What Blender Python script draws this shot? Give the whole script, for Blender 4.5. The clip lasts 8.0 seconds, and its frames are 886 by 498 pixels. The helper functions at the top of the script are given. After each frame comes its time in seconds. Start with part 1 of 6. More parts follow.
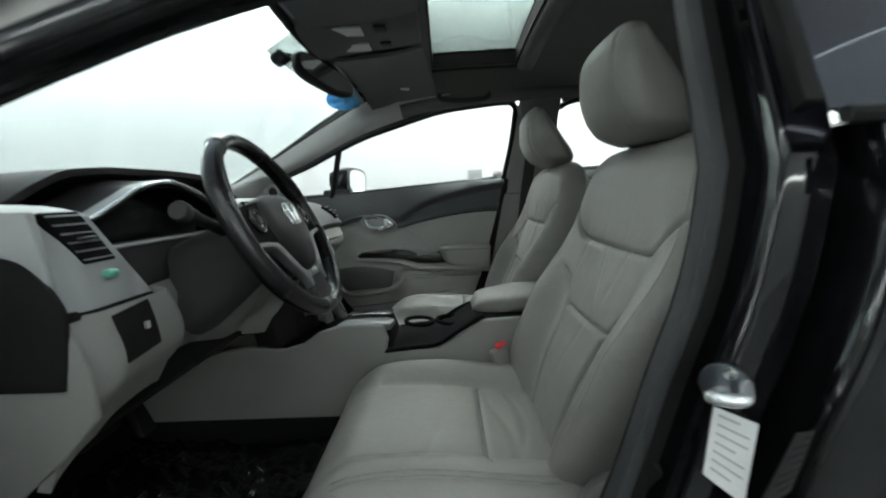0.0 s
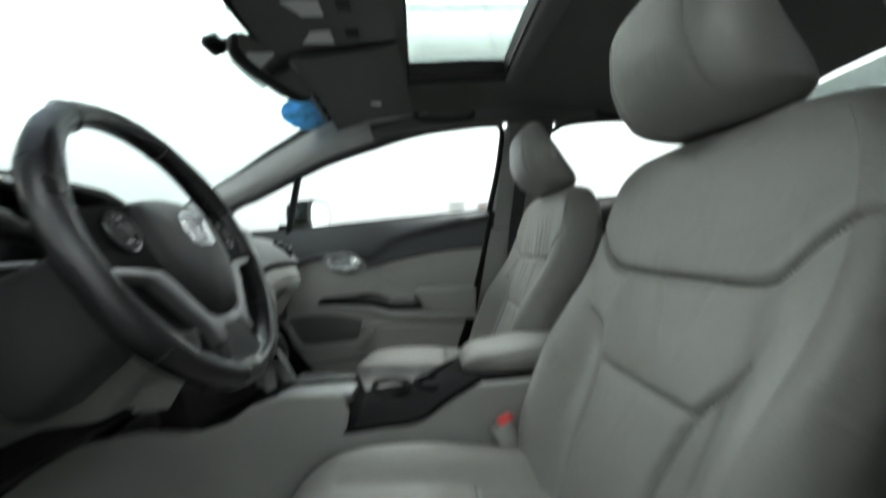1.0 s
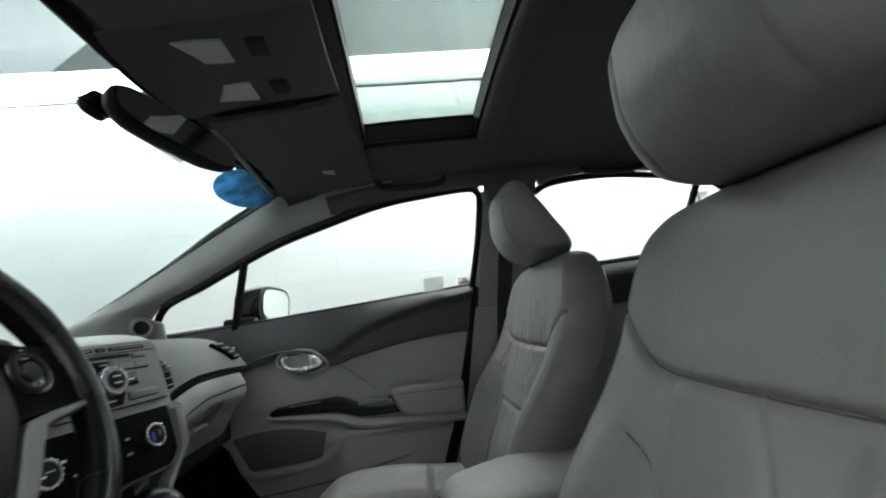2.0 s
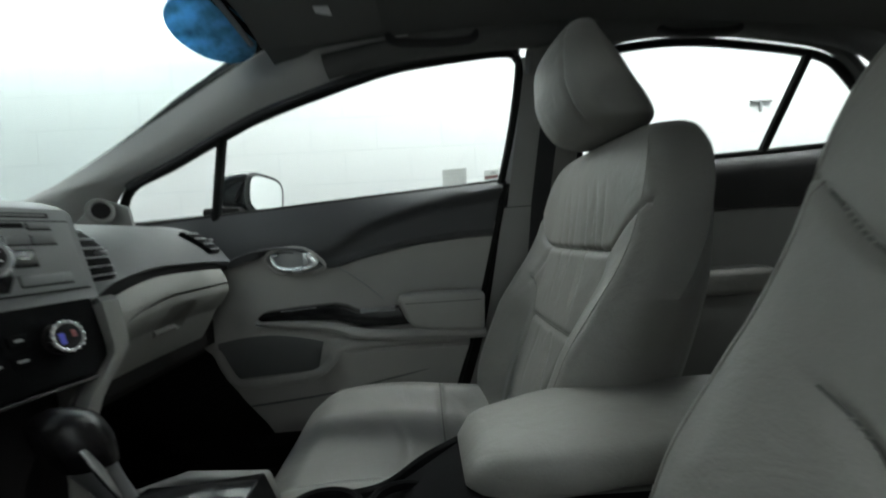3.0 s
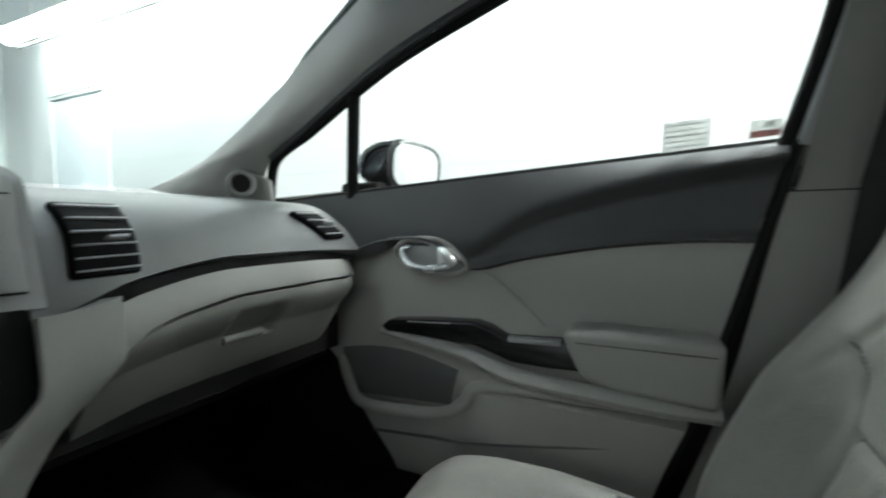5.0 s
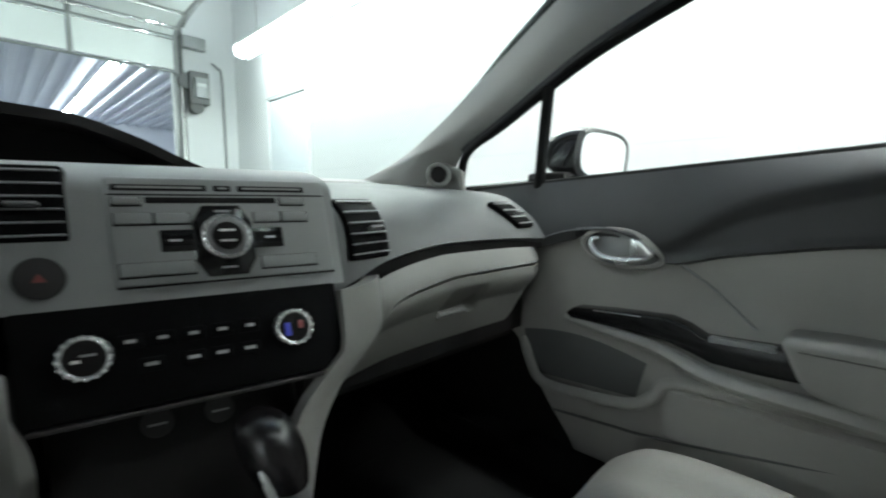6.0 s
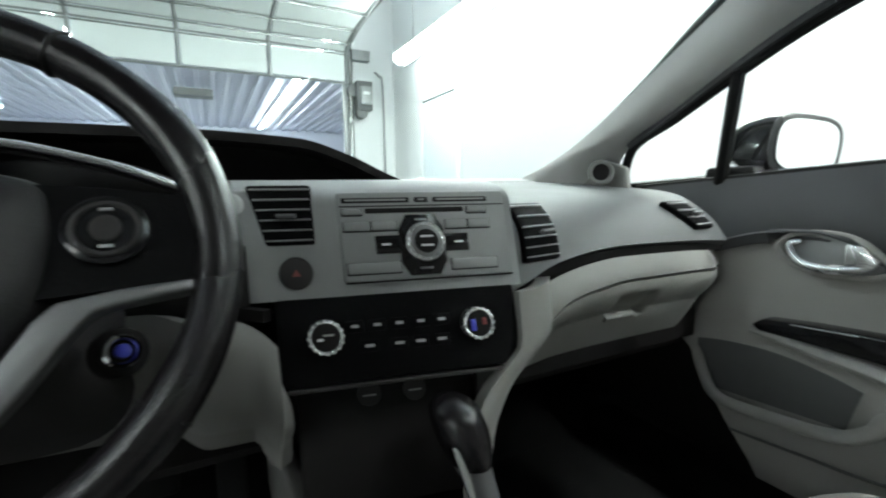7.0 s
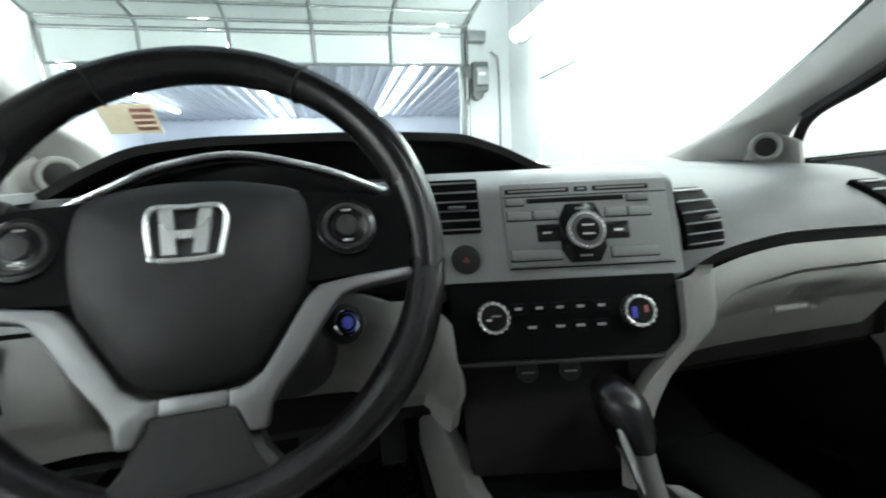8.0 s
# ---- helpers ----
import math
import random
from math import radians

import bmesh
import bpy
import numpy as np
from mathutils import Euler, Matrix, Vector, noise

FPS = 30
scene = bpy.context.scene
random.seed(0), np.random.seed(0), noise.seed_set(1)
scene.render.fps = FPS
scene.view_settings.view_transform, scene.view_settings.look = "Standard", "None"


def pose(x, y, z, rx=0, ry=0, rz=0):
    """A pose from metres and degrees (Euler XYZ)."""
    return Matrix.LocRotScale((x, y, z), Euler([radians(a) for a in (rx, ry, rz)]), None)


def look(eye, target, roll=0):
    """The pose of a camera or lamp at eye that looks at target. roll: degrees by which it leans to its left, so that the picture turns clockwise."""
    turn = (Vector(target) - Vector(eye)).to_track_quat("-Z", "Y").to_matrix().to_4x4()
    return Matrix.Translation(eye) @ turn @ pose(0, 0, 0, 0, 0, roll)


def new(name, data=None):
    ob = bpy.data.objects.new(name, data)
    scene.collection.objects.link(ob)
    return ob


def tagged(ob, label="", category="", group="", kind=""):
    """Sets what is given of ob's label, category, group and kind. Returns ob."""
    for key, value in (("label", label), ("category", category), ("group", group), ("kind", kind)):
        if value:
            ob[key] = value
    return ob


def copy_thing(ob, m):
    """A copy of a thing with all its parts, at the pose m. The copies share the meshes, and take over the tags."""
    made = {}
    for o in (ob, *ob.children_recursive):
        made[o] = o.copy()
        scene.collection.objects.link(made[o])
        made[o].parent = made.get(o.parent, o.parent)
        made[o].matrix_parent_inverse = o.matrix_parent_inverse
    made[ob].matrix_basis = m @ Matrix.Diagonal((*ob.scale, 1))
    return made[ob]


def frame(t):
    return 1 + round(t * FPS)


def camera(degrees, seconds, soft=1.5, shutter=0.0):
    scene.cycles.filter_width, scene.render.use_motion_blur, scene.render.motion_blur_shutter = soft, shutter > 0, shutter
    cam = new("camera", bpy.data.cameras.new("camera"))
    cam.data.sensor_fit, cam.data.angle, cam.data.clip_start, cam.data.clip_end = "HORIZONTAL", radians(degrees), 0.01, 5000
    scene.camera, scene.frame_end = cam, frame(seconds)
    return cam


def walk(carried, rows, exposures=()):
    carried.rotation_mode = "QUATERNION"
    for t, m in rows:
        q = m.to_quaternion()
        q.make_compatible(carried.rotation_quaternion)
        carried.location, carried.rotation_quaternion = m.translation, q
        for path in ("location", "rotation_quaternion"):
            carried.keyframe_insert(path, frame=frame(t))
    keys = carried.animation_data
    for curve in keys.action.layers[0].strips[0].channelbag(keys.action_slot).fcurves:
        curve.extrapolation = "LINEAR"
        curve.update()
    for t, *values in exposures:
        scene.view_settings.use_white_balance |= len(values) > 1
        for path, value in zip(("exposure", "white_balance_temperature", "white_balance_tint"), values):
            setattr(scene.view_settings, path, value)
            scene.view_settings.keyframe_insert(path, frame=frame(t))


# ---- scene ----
cam = camera(90.4, 8.0, soft=2.0, shutter=0.5)
PATH = [
    (0, (0.001, -1.21, 0.934), (-0.016, 0.774, 0.681), -2.1),
    (0.2, (-0.006, -1.156, 0.908), (-0.022, 0.825, 0.636), -2.4),
    (0.5, (-0.018, -1.068, 0.875), (0.003, 0.909, 0.575), -2.6),
    (1, (-0.020, -0.932, 0.878), (0.097, 1.064, 0.844), -2.1),
    (1.2, (-0.030, -0.875, 0.892), (0.150, 1.103, 1.124), -2.4),
    (2.3, (0.061, -0.633, 0.914), (0.23, 1.339, 1.2), -6.8),
    (2.5, (0.050, -0.583, 0.908), (0.150, 1.405, 1.078), -5.0),
    (2.7, (0.048, -0.524, 0.884), (0.088, 1.476, 0.938), -4.1),
    (3, (0.038, -0.442, 0.864), (0.132, 1.554, 0.79), -3.3),
    (3.5, (0.055, -0.293, 0.842), (0.133, 1.698, 0.668), -2.0),
    (3.7, (0.084, -0.223, 0.834), (0.119, 1.774, 0.733), -1.9),
    (4, (0.111, -0.135, 0.837), (0.044, 1.862, 0.749), -0.6),
    (4.5, (0.109, -0.048, 0.856), (-0.285, 1.912, 0.809), 0.1),
    (5, (0.088, -0.042, 0.882), (-0.76, 1.765, 0.751), -0.1),
    (5.2, (0.081, -0.054, 0.889), (-0.897, 1.681, 0.709), 0.3),
    (6.3, (0.041, -0.143, 0.909), (-1.480, 1.128, 0.676), 0.2),
    (6.5, (0.041, -0.149, 0.914), (-1.571, 1.008, 0.664), 0.1),
    (7, (0.043, -0.179, 0.922), (-1.714, 0.74, 0.662), -0.7),
    (7.5, (0.047, -0.214, 0.928), (-1.816, 0.462, 0.655), -2.0),
    (8, (0.053, -0.246, 0.938), (-1.868, 0.196, 0.604), -2.8),
]
EXPOSURES = [(0.0, 0.32), (0.5, 0.46), (1.0, 0.58), (2.5, -0.18), (3.0, -0.14), (3.5, -0.02), (4.5, 0.35), (6.5, 0.54), (8.0, 1.04)]
walk(cam, [(t, look(eye, target, roll)) for t, eye, target, roll in PATH], EXPOSURES)

# ---- world ----
sky = bpy.data.worlds.new("world")
scene.world = sky
sky.use_nodes = True
sky.node_tree.nodes["Background"].inputs[0].default_value = (0.75, 0.85, 1.0, 1)
sky.node_tree.nodes["Background"].inputs[1].default_value = 0.5


# ---- materials ----
def material(name, color, rough=0.5, metal=0.0, vary=0.12, scale=6.0, grain=180.0, bump=0.15, coat=0.0, spec=0.5, tint=None, crease=0.0):
    """A painted, moulded or woven surface: two scales of tone, fine grain relief, uneven gloss."""
    m = bpy.data.materials.new(name)
    m.use_nodes = True
    t = m.node_tree
    b = t.nodes["Principled BSDF"]
    co = t.nodes.new("ShaderNodeTexCoord")
    big, fine = t.nodes.new("ShaderNodeTexNoise"), t.nodes.new("ShaderNodeTexNoise")
    big.inputs["Scale"].default_value, big.inputs["Detail"].default_value = scale, 5.0
    fine.inputs["Scale"].default_value, fine.inputs["Detail"].default_value = grain, 3.0
    for n in (big, fine):
        t.links.new(co.outputs["Object"], n.inputs["Vector"])
    both = t.nodes.new("ShaderNodeMath")
    both.operation = "MULTIPLY_ADD"
    both.inputs[1].default_value = 0.35
    t.links.new(fine.outputs["Fac"], both.inputs[0])
    t.links.new(big.outputs["Fac"], both.inputs[2])
    ramp = t.nodes.new("ShaderNodeValToRGB")
    low = tint or [c * (1 - vary) for c in color]
    high = [min(1.0, c * (1 + vary)) for c in color]
    ramp.color_ramp.elements[0].position, ramp.color_ramp.elements[1].position = 0.45, 0.9
    ramp.color_ramp.elements[0].color, ramp.color_ramp.elements[1].color = (*low, 1), (*high, 1)
    t.links.new(both.outputs[0], ramp.inputs["Fac"])
    t.links.new(ramp.outputs["Color"], b.inputs["Base Color"])
    gloss = t.nodes.new("ShaderNodeMapRange")
    gloss.inputs["From Min"].default_value, gloss.inputs["From Max"].default_value = 0.3, 0.7
    gloss.inputs["To Min"].default_value, gloss.inputs["To Max"].default_value = max(0.02, rough - 0.07), min(1.0, rough + 0.07)
    t.links.new(big.outputs["Fac"], gloss.inputs["Value"])
    t.links.new(gloss.outputs["Result"], b.inputs["Roughness"])
    b.inputs["Metallic"].default_value = metal
    b.inputs["Specular IOR Level"].default_value = spec
    b.inputs["Coat Weight"].default_value = coat
    b.inputs["Coat Roughness"].default_value = 0.05
    if bump:
        r = t.nodes.new("ShaderNodeBump")
        r.inputs["Strength"].default_value, r.inputs["Distance"].default_value = bump, 0.001
        t.links.new(fine.outputs["Fac"], r.inputs["Height"])
        t.links.new(r.outputs["Normal"], b.inputs["Normal"])
        if crease:
            folds, c = t.nodes.new("ShaderNodeTexNoise"), t.nodes.new("ShaderNodeBump")
            folds.inputs["Scale"].default_value, folds.inputs["Detail"].default_value, folds.inputs["Distortion"].default_value = 22.0, 4.0, 0.8
            t.links.new(co.outputs["Object"], folds.inputs["Vector"])
            c.inputs["Strength"].default_value, c.inputs["Distance"].default_value = crease, 0.006
            t.links.new(folds.outputs["Fac"], c.inputs["Height"])
            t.links.new(c.outputs["Normal"], r.inputs["Normal"])
    return m


def glass(name, color, gloss=1.0):
    m = bpy.data.materials.new(name)
    m.use_nodes = True
    t = m.node_tree
    t.nodes.remove(t.nodes["Principled BSDF"])
    clear, shine, mix, edge = (t.nodes.new("ShaderNode" + k) for k in ("BsdfTransparent", "BsdfGlossy", "MixShader", "LayerWeight"))
    clear.inputs["Color"].default_value = (*color, 1)
    shine.inputs["Roughness"].default_value = 0.02
    edge.inputs["Blend"].default_value = 0.5
    power, add = t.nodes.new("ShaderNodeMath"), t.nodes.new("ShaderNodeMath")
    power.operation, add.operation = "POWER", "MULTIPLY_ADD"
    power.inputs[1].default_value = 5.0
    add.inputs[1].default_value, add.inputs[2].default_value = 0.45 * gloss, 0.02 * gloss
    t.links.new(edge.outputs["Facing"], power.inputs[0])
    t.links.new(power.outputs[0], add.inputs[0])
    t.links.new(add.outputs[0], mix.inputs[0])
    t.links.new(clear.outputs[0], mix.inputs[1])
    t.links.new(shine.outputs[0], mix.inputs[2])
    t.links.new(mix.outputs[0], t.nodes["Material Output"].inputs["Surface"])
    return m


def glow(name, color, strength):
    m = bpy.data.materials.new(name)
    m.use_nodes = True
    b = m.node_tree.nodes["Principled BSDF"]
    b.inputs["Base Color"].default_value = (*color, 1)
    b.inputs["Emission Color"].default_value = (*color, 1)
    b.inputs["Emission Strength"].default_value = strength
    return m


LEATHER = material("grey_leather", (0.219, 0.211, 0.198), 0.47, grain=420, bump=0.35, vary=0.09, scale=5, crease=0.36)
LEATHER_BACK = material("grey_vinyl", (0.205, 0.193, 0.18), 0.55, grain=420, bump=0.35, vary=0.06)
LIGHT_PLASTIC = material("light_grey_plastic", (0.191, 0.188, 0.179), 0.55, grain=700, bump=0.3, vary=0.05)
DOOR_TRIM = material("pale_grey_vinyl", (0.305, 0.298, 0.284), 0.55, grain=600, bump=0.35, vary=0.06)
PILLAR_TRIM = material("pale_grey_pillar_plastic", (0.48, 0.475, 0.46), 0.55, grain=600, bump=0.3, vary=0.05)
MID_PLASTIC = material("mid_grey_plastic", (0.262, 0.268, 0.270), 0.5, grain=700, bump=0.3, vary=0.05)
SOFT_PAD = material("slate_soft_plastic", (0.092, 0.095, 0.096), 0.55, grain=500, bump=0.4, vary=0.06)
DARK_PLASTIC = material("dark_grey_plastic", (0.034, 0.032, 0.0325), 0.6, grain=600, bump=0.3, vary=0.12, spec=0.25)
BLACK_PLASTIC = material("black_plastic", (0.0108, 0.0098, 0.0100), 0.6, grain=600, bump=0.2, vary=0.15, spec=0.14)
TRAY_BLACK = material("matt_black_plastic", (0.006, 0.006, 0.0065), 0.75, grain=500, bump=0.4, vary=0.2, spec=0.05)
DOOR_DARK = material("charcoal_door_plastic", (0.052, 0.053, 0.056), 0.55, grain=600, bump=0.35, vary=0.10, spec=0.3)
GLOSS_BLACK = material("glossy_black", (0.012, 0.012, 0.013), 0.14, bump=0.0, vary=0.1)
RIM_LEATHER = material("black_leather", (0.0092, 0.0081, 0.0090), 0.25, grain=500, bump=0.35, vary=0.15, scale=6)
PAD_GREY = material("charcoal_plastic", (0.0088, 0.0082, 0.0090), 0.5, grain=700, bump=0.4, vary=0.12, spec=0.35)
RUBBER = material("black_rubber", (0.012, 0.012, 0.012), 0.7, bump=0.2, grain=300, spec=0.12)
CARPET = material("black_carpet", (0.008, 0.008, 0.008), 0.95, grain=900, bump=1.0, vary=0.4, spec=0.1)
PLASTIC_FILM = material("clear_film_on_black", (0.005, 0.005, 0.005), 0.07, grain=40, bump=6.0, scale=14)
HEADLINER = material("grey_headliner_cloth", (0.125, 0.125, 0.12), 0.9, grain=900, bump=0.5, vary=0.06)
PAINT = material("black_car_paint", (0.004, 0.004, 0.0045), 0.06, bump=0.0, vary=0.1, spec=0.5)
CHROME = material("chrome", (0.85, 0.86, 0.87), 0.08, 1.0, bump=0.0, vary=0.03)
SILVER = material("satin_silver", (0.205, 0.205, 0.21), 0.42, 0.8, bump=0.04, grain=900, vary=0.02, scale=2)
DARK_STEEL = material("blued_steel", (0.10, 0.11, 0.125), 0.3, 0.9, grain=200, bump=0.3, vary=0.15)
STEEL = material("zinc_steel", (0.42, 0.42, 0.41), 0.22, 1.0, grain=200, bump=0.3, vary=0.15)
RED = material("red_plastic", (0.55, 0.03, 0.025), 0.35, bump=0.0, vary=0.08)
WHITE_MARK = material("white_print", (0.75, 0.75, 0.74), 0.5, bump=0.0, vary=0.04)
PRINT = material("pale_grey_print", (0.42, 0.42, 0.42), 0.6, bump=0.0, vary=0.08)
GREY_PRINT = material("grey_print", (0.28, 0.28, 0.28), 0.6, bump=0.0, vary=0.08)
BRIGHT_CHROME = material("brushed_chrome", (0.80, 0.81, 0.82), 0.24, 0.75, bump=0.1, grain=900, vary=0.03)


def thin(name, color, vary=0.1, scale=40.0):
    """Paper or film on glass: light from behind comes through it."""
    m = material(name, color, 0.55, bump=0.05, grain=80, vary=vary, scale=scale)
    t = m.node_tree
    b, out = t.nodes["Principled BSDF"], t.nodes["Material Output"]
    through_it, mix = t.nodes.new("ShaderNodeBsdfTranslucent"), t.nodes.new("ShaderNodeMixShader")
    t.links.new(b.inputs["Base Color"].links[0].from_socket, through_it.inputs["Color"])
    mix.inputs[0].default_value = 0.65
    t.links.new(b.outputs[0], mix.inputs[1])
    t.links.new(through_it.outputs[0], mix.inputs[2])
    t.links.new(mix.outputs[0], out.inputs["Surface"])
    return m


THIN_PAPER = thin("thin_white_paper", (0.70, 0.71, 0.70))
THIN_PRINT = thin("thin_grey_print", (0.56, 0.58, 0.57))
THIN_RED = thin("thin_red_print", (0.66, 0.42, 0.41))
PALE_LABEL = material("white_label", (0.72, 0.72, 0.72), 0.45, bump=0.05, vary=0.05)
RED_PRINT = material("red_print", (0.26, 0.06, 0.055), 0.5, bump=0.0)
TAN_CARD = thin("tan_card", (0.78, 0.73, 0.62), 0.06)
BLUE_FILM = thin("blue_film", (0.20, 0.44, 0.64), 0.5, 26.0)
SEAL_TRIM = material("slate_pillar_vinyl", (0.026, 0.0265, 0.028), 0.7, bump=0.3, grain=500, vary=0.08)
SEAL_GREY = material("dark_grey_rubber", (0.034, 0.034, 0.035), 0.8, bump=0.3, grain=300, spec=0.12)
THREAD = material("dark_stitching", (0.105, 0.102, 0.096), 0.7, bump=0.2)
BLUE_MARK = material("plain_blue", (0.06, 0.07, 0.5), 0.4, bump=0.0)
GREEN_FILM = material("green_film", (0.1, 0.35, 0.25), 0.35, bump=0.0)
BELT = material("grey_webbing", (0.26, 0.255, 0.24), 0.8, grain=1500, bump=0.8, vary=0.08)
WALL_PAINT = material("white_wall_paint", (0.82, 0.83, 0.83), 0.75, grain=60, bump=0.2, vary=0.03, scale=1.2)
DOOR_PAINT = material("pale_door_enamel", (0.74, 0.79, 0.83), 0.45, grain=60, bump=0.1, vary=0.03, scale=1.2)
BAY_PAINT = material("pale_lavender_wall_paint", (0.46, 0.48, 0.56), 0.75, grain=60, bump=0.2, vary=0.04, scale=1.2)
def blocks(m):
    """Adds the faint courses of painted masonry to a wall paint."""
    t = m.node_tree
    b = t.nodes["Principled BSDF"]
    co, turn, course = t.nodes.new("ShaderNodeTexCoord"), t.nodes.new("ShaderNodeMapping"), t.nodes.new("ShaderNodeTexBrick")
    turn.inputs["Rotation"].default_value = (radians(90), 0, 0)
    course.inputs["Scale"].default_value = 1.0
    course.inputs["Brick Width"].default_value, course.inputs["Row Height"].default_value = 0.40, 0.20
    course.inputs["Mortar Size"].default_value, course.inputs["Mortar Smooth"].default_value = 0.006, 0.6
    course.inputs["Color1"].default_value = course.inputs["Color2"].default_value = (1, 1, 1, 1)
    course.inputs["Mortar"].default_value = (0.91, 0.915, 0.92, 1)
    mix = t.nodes.new("ShaderNodeMixRGB")
    mix.blend_type, mix.inputs[0].default_value = "MULTIPLY", 1.0
    t.links.new(co.outputs["Object"], turn.inputs["Vector"])
    t.links.new(turn.outputs["Vector"], course.inputs["Vector"])
    t.links.new(b.inputs["Base Color"].links[0].from_socket, mix.inputs[1])
    t.links.new(course.outputs["Color"], mix.inputs[2])
    t.links.new(mix.outputs["Color"], b.inputs["Base Color"])
    return m


BLOCK_PAINT = blocks(material("white_painted_block", (0.82, 0.83, 0.83), 0.7, grain=60, bump=0.2, vary=0.03, scale=1.2))
GREY_WALL = material("grey_wall_paint", (0.46, 0.47, 0.475), 0.7, grain=60, bump=0.2, vary=0.08, scale=1.2)
CEILING_PAINT = material("white_enamel", (0.80, 0.81, 0.81), 0.5, grain=60, bump=0.1, vary=0.03, scale=1.0)
CONCRETE = material("sealed_concrete", (0.13, 0.13, 0.128), 0.45, grain=30, bump=0.4, vary=0.2, scale=1.5)
RIB_METAL = material("blue_grey_ribbed_steel", (0.55, 0.57, 0.66), 0.45, 0.1, grain=40, bump=0.1, vary=0.06, scale=0.8)
DOOR_PANEL = material("white_translucent_panel", (0.78, 0.82, 0.81), 0.5, grain=30, bump=0.1, vary=0.04, scale=1.0)
GREY_RAIL = material("grey_aluminium", (0.29, 0.30, 0.30), 0.45, 0.3, bump=0.1, vary=0.08)
TUBE = glow("lit_tube", (0.92, 1.0, 0.965), 130.0)
OPERATOR_GREY = material("grey_enamel", (0.12, 0.124, 0.122), 0.5, bump=0.1, vary=0.1)
DIM_TUBE = glow("dim_lit_tube", (0.92, 1.0, 0.965), 30.0)
LENS = glow("lit_lens", (0.92, 1.0, 0.965), 26.5)
CLEAR = glass("clear_glass", (0.955, 0.965, 0.958))
ROOF_GLASS = glass("tinted_roof_glass", (0.36, 0.39, 0.38))
SIDE_GLASS = glass("dark_side_glass", (0.32, 0.325, 0.35), 4.0)
PATCH_GLASS = glass("grey_dotted_film", (0.56, 0.58, 0.575), 0.5)
WIND = glass("windscreen_glass", (0.89, 0.93, 0.925))
MIRROR = material("mirror_silver", (0.9, 0.92, 0.92), 0.03, 1.0, bump=0.0, vary=0.01)


# ---- building ----
def part(name, bm, mat, parent=None, label="", smooth=True, angle=40):
    """Links a bmesh, in world coordinates, as one mesh object under a thing or a part."""
    me = bpy.data.meshes.new(name)
    bmesh.ops.recalc_face_normals(bm, faces=bm.faces[:])
    for f in bm.faces:
        f.smooth = smooth
    for e in bm.edges:
        if len(e.link_faces) == 2 and e.calc_face_angle(0) > radians(angle):
            e.smooth = False
    bm.to_mesh(me)
    bm.free()
    me.materials.append(mat)
    ob = new(name, me)
    if parent:
        ob.parent = parent
        ob.matrix_parent_inverse = Matrix() if parent.parent else Matrix.Translation(-parent.location)
    if label:
        ob["label"] = label
    return ob


def thing(name, at, label, category, group="", kind=""):
    ob = new(name)
    ob.location = at
    ob.empty_display_size = 0.05
    return tagged(ob, label, category, group, kind)


def rbox(lo, hi, r=0.004, seg=2, m=None, bm=None):
    """A box from corner to corner with rounded edges, turned by m about its own centre."""
    own = bmesh.new()
    c = (Vector(lo) + Vector(hi)) / 2
    s = Vector(hi) - Vector(lo)
    bmesh.ops.create_cube(own, size=1.0, matrix=Matrix.Diagonal((*s, 1)))
    r = min(r, 0.45 * min(abs(v) for v in s))
    if r > 0:
        bmesh.ops.bevel(own, geom=own.edges[:], offset=r, segments=seg, affect="EDGES", profile=0.5)
    bmesh.ops.transform(own, matrix=Matrix.Translation(c) @ (m or Matrix()), verts=own.verts[:])
    return join(bm, own)


def join(bm, other):
    if bm is None:
        return other
    seen = {v: bm.verts.new(v.co) for v in other.verts}
    for f in other.faces:
        bm.faces.new([seen[v] for v in f.verts])
    other.free()
    return bm


def prism(pts, axis, a, b, r=0.003, seg=2, bm=None):
    """A flat outline, given in the two axes other than axis, made solid from a to b along it, edges rounded."""
    own = bmesh.new()
    put = {"x": lambda p, w: (w, p[0], p[1]), "y": lambda p, w: (p[0], w, p[1]), "z": lambda p, w: (p[0], p[1], w)}[axis]
    lo = [own.verts.new(put(p, a)) for p in pts]
    hi = [own.verts.new(put(p, b)) for p in pts]
    n = len(pts)
    own.faces.new(lo[::-1])
    own.faces.new(hi)
    for i in range(n):
        own.faces.new([lo[i], lo[(i + 1) % n], hi[(i + 1) % n], hi[i]])
    bmesh.ops.recalc_face_normals(own, faces=own.faces[:])
    if r:
        bmesh.ops.bevel(own, geom=[e for e in own.edges if e.calc_face_angle(0) > 0.5], offset=r, segments=seg, affect="EDGES", profile=0.5, clamp_overlap=True)
    return join(bm, own)


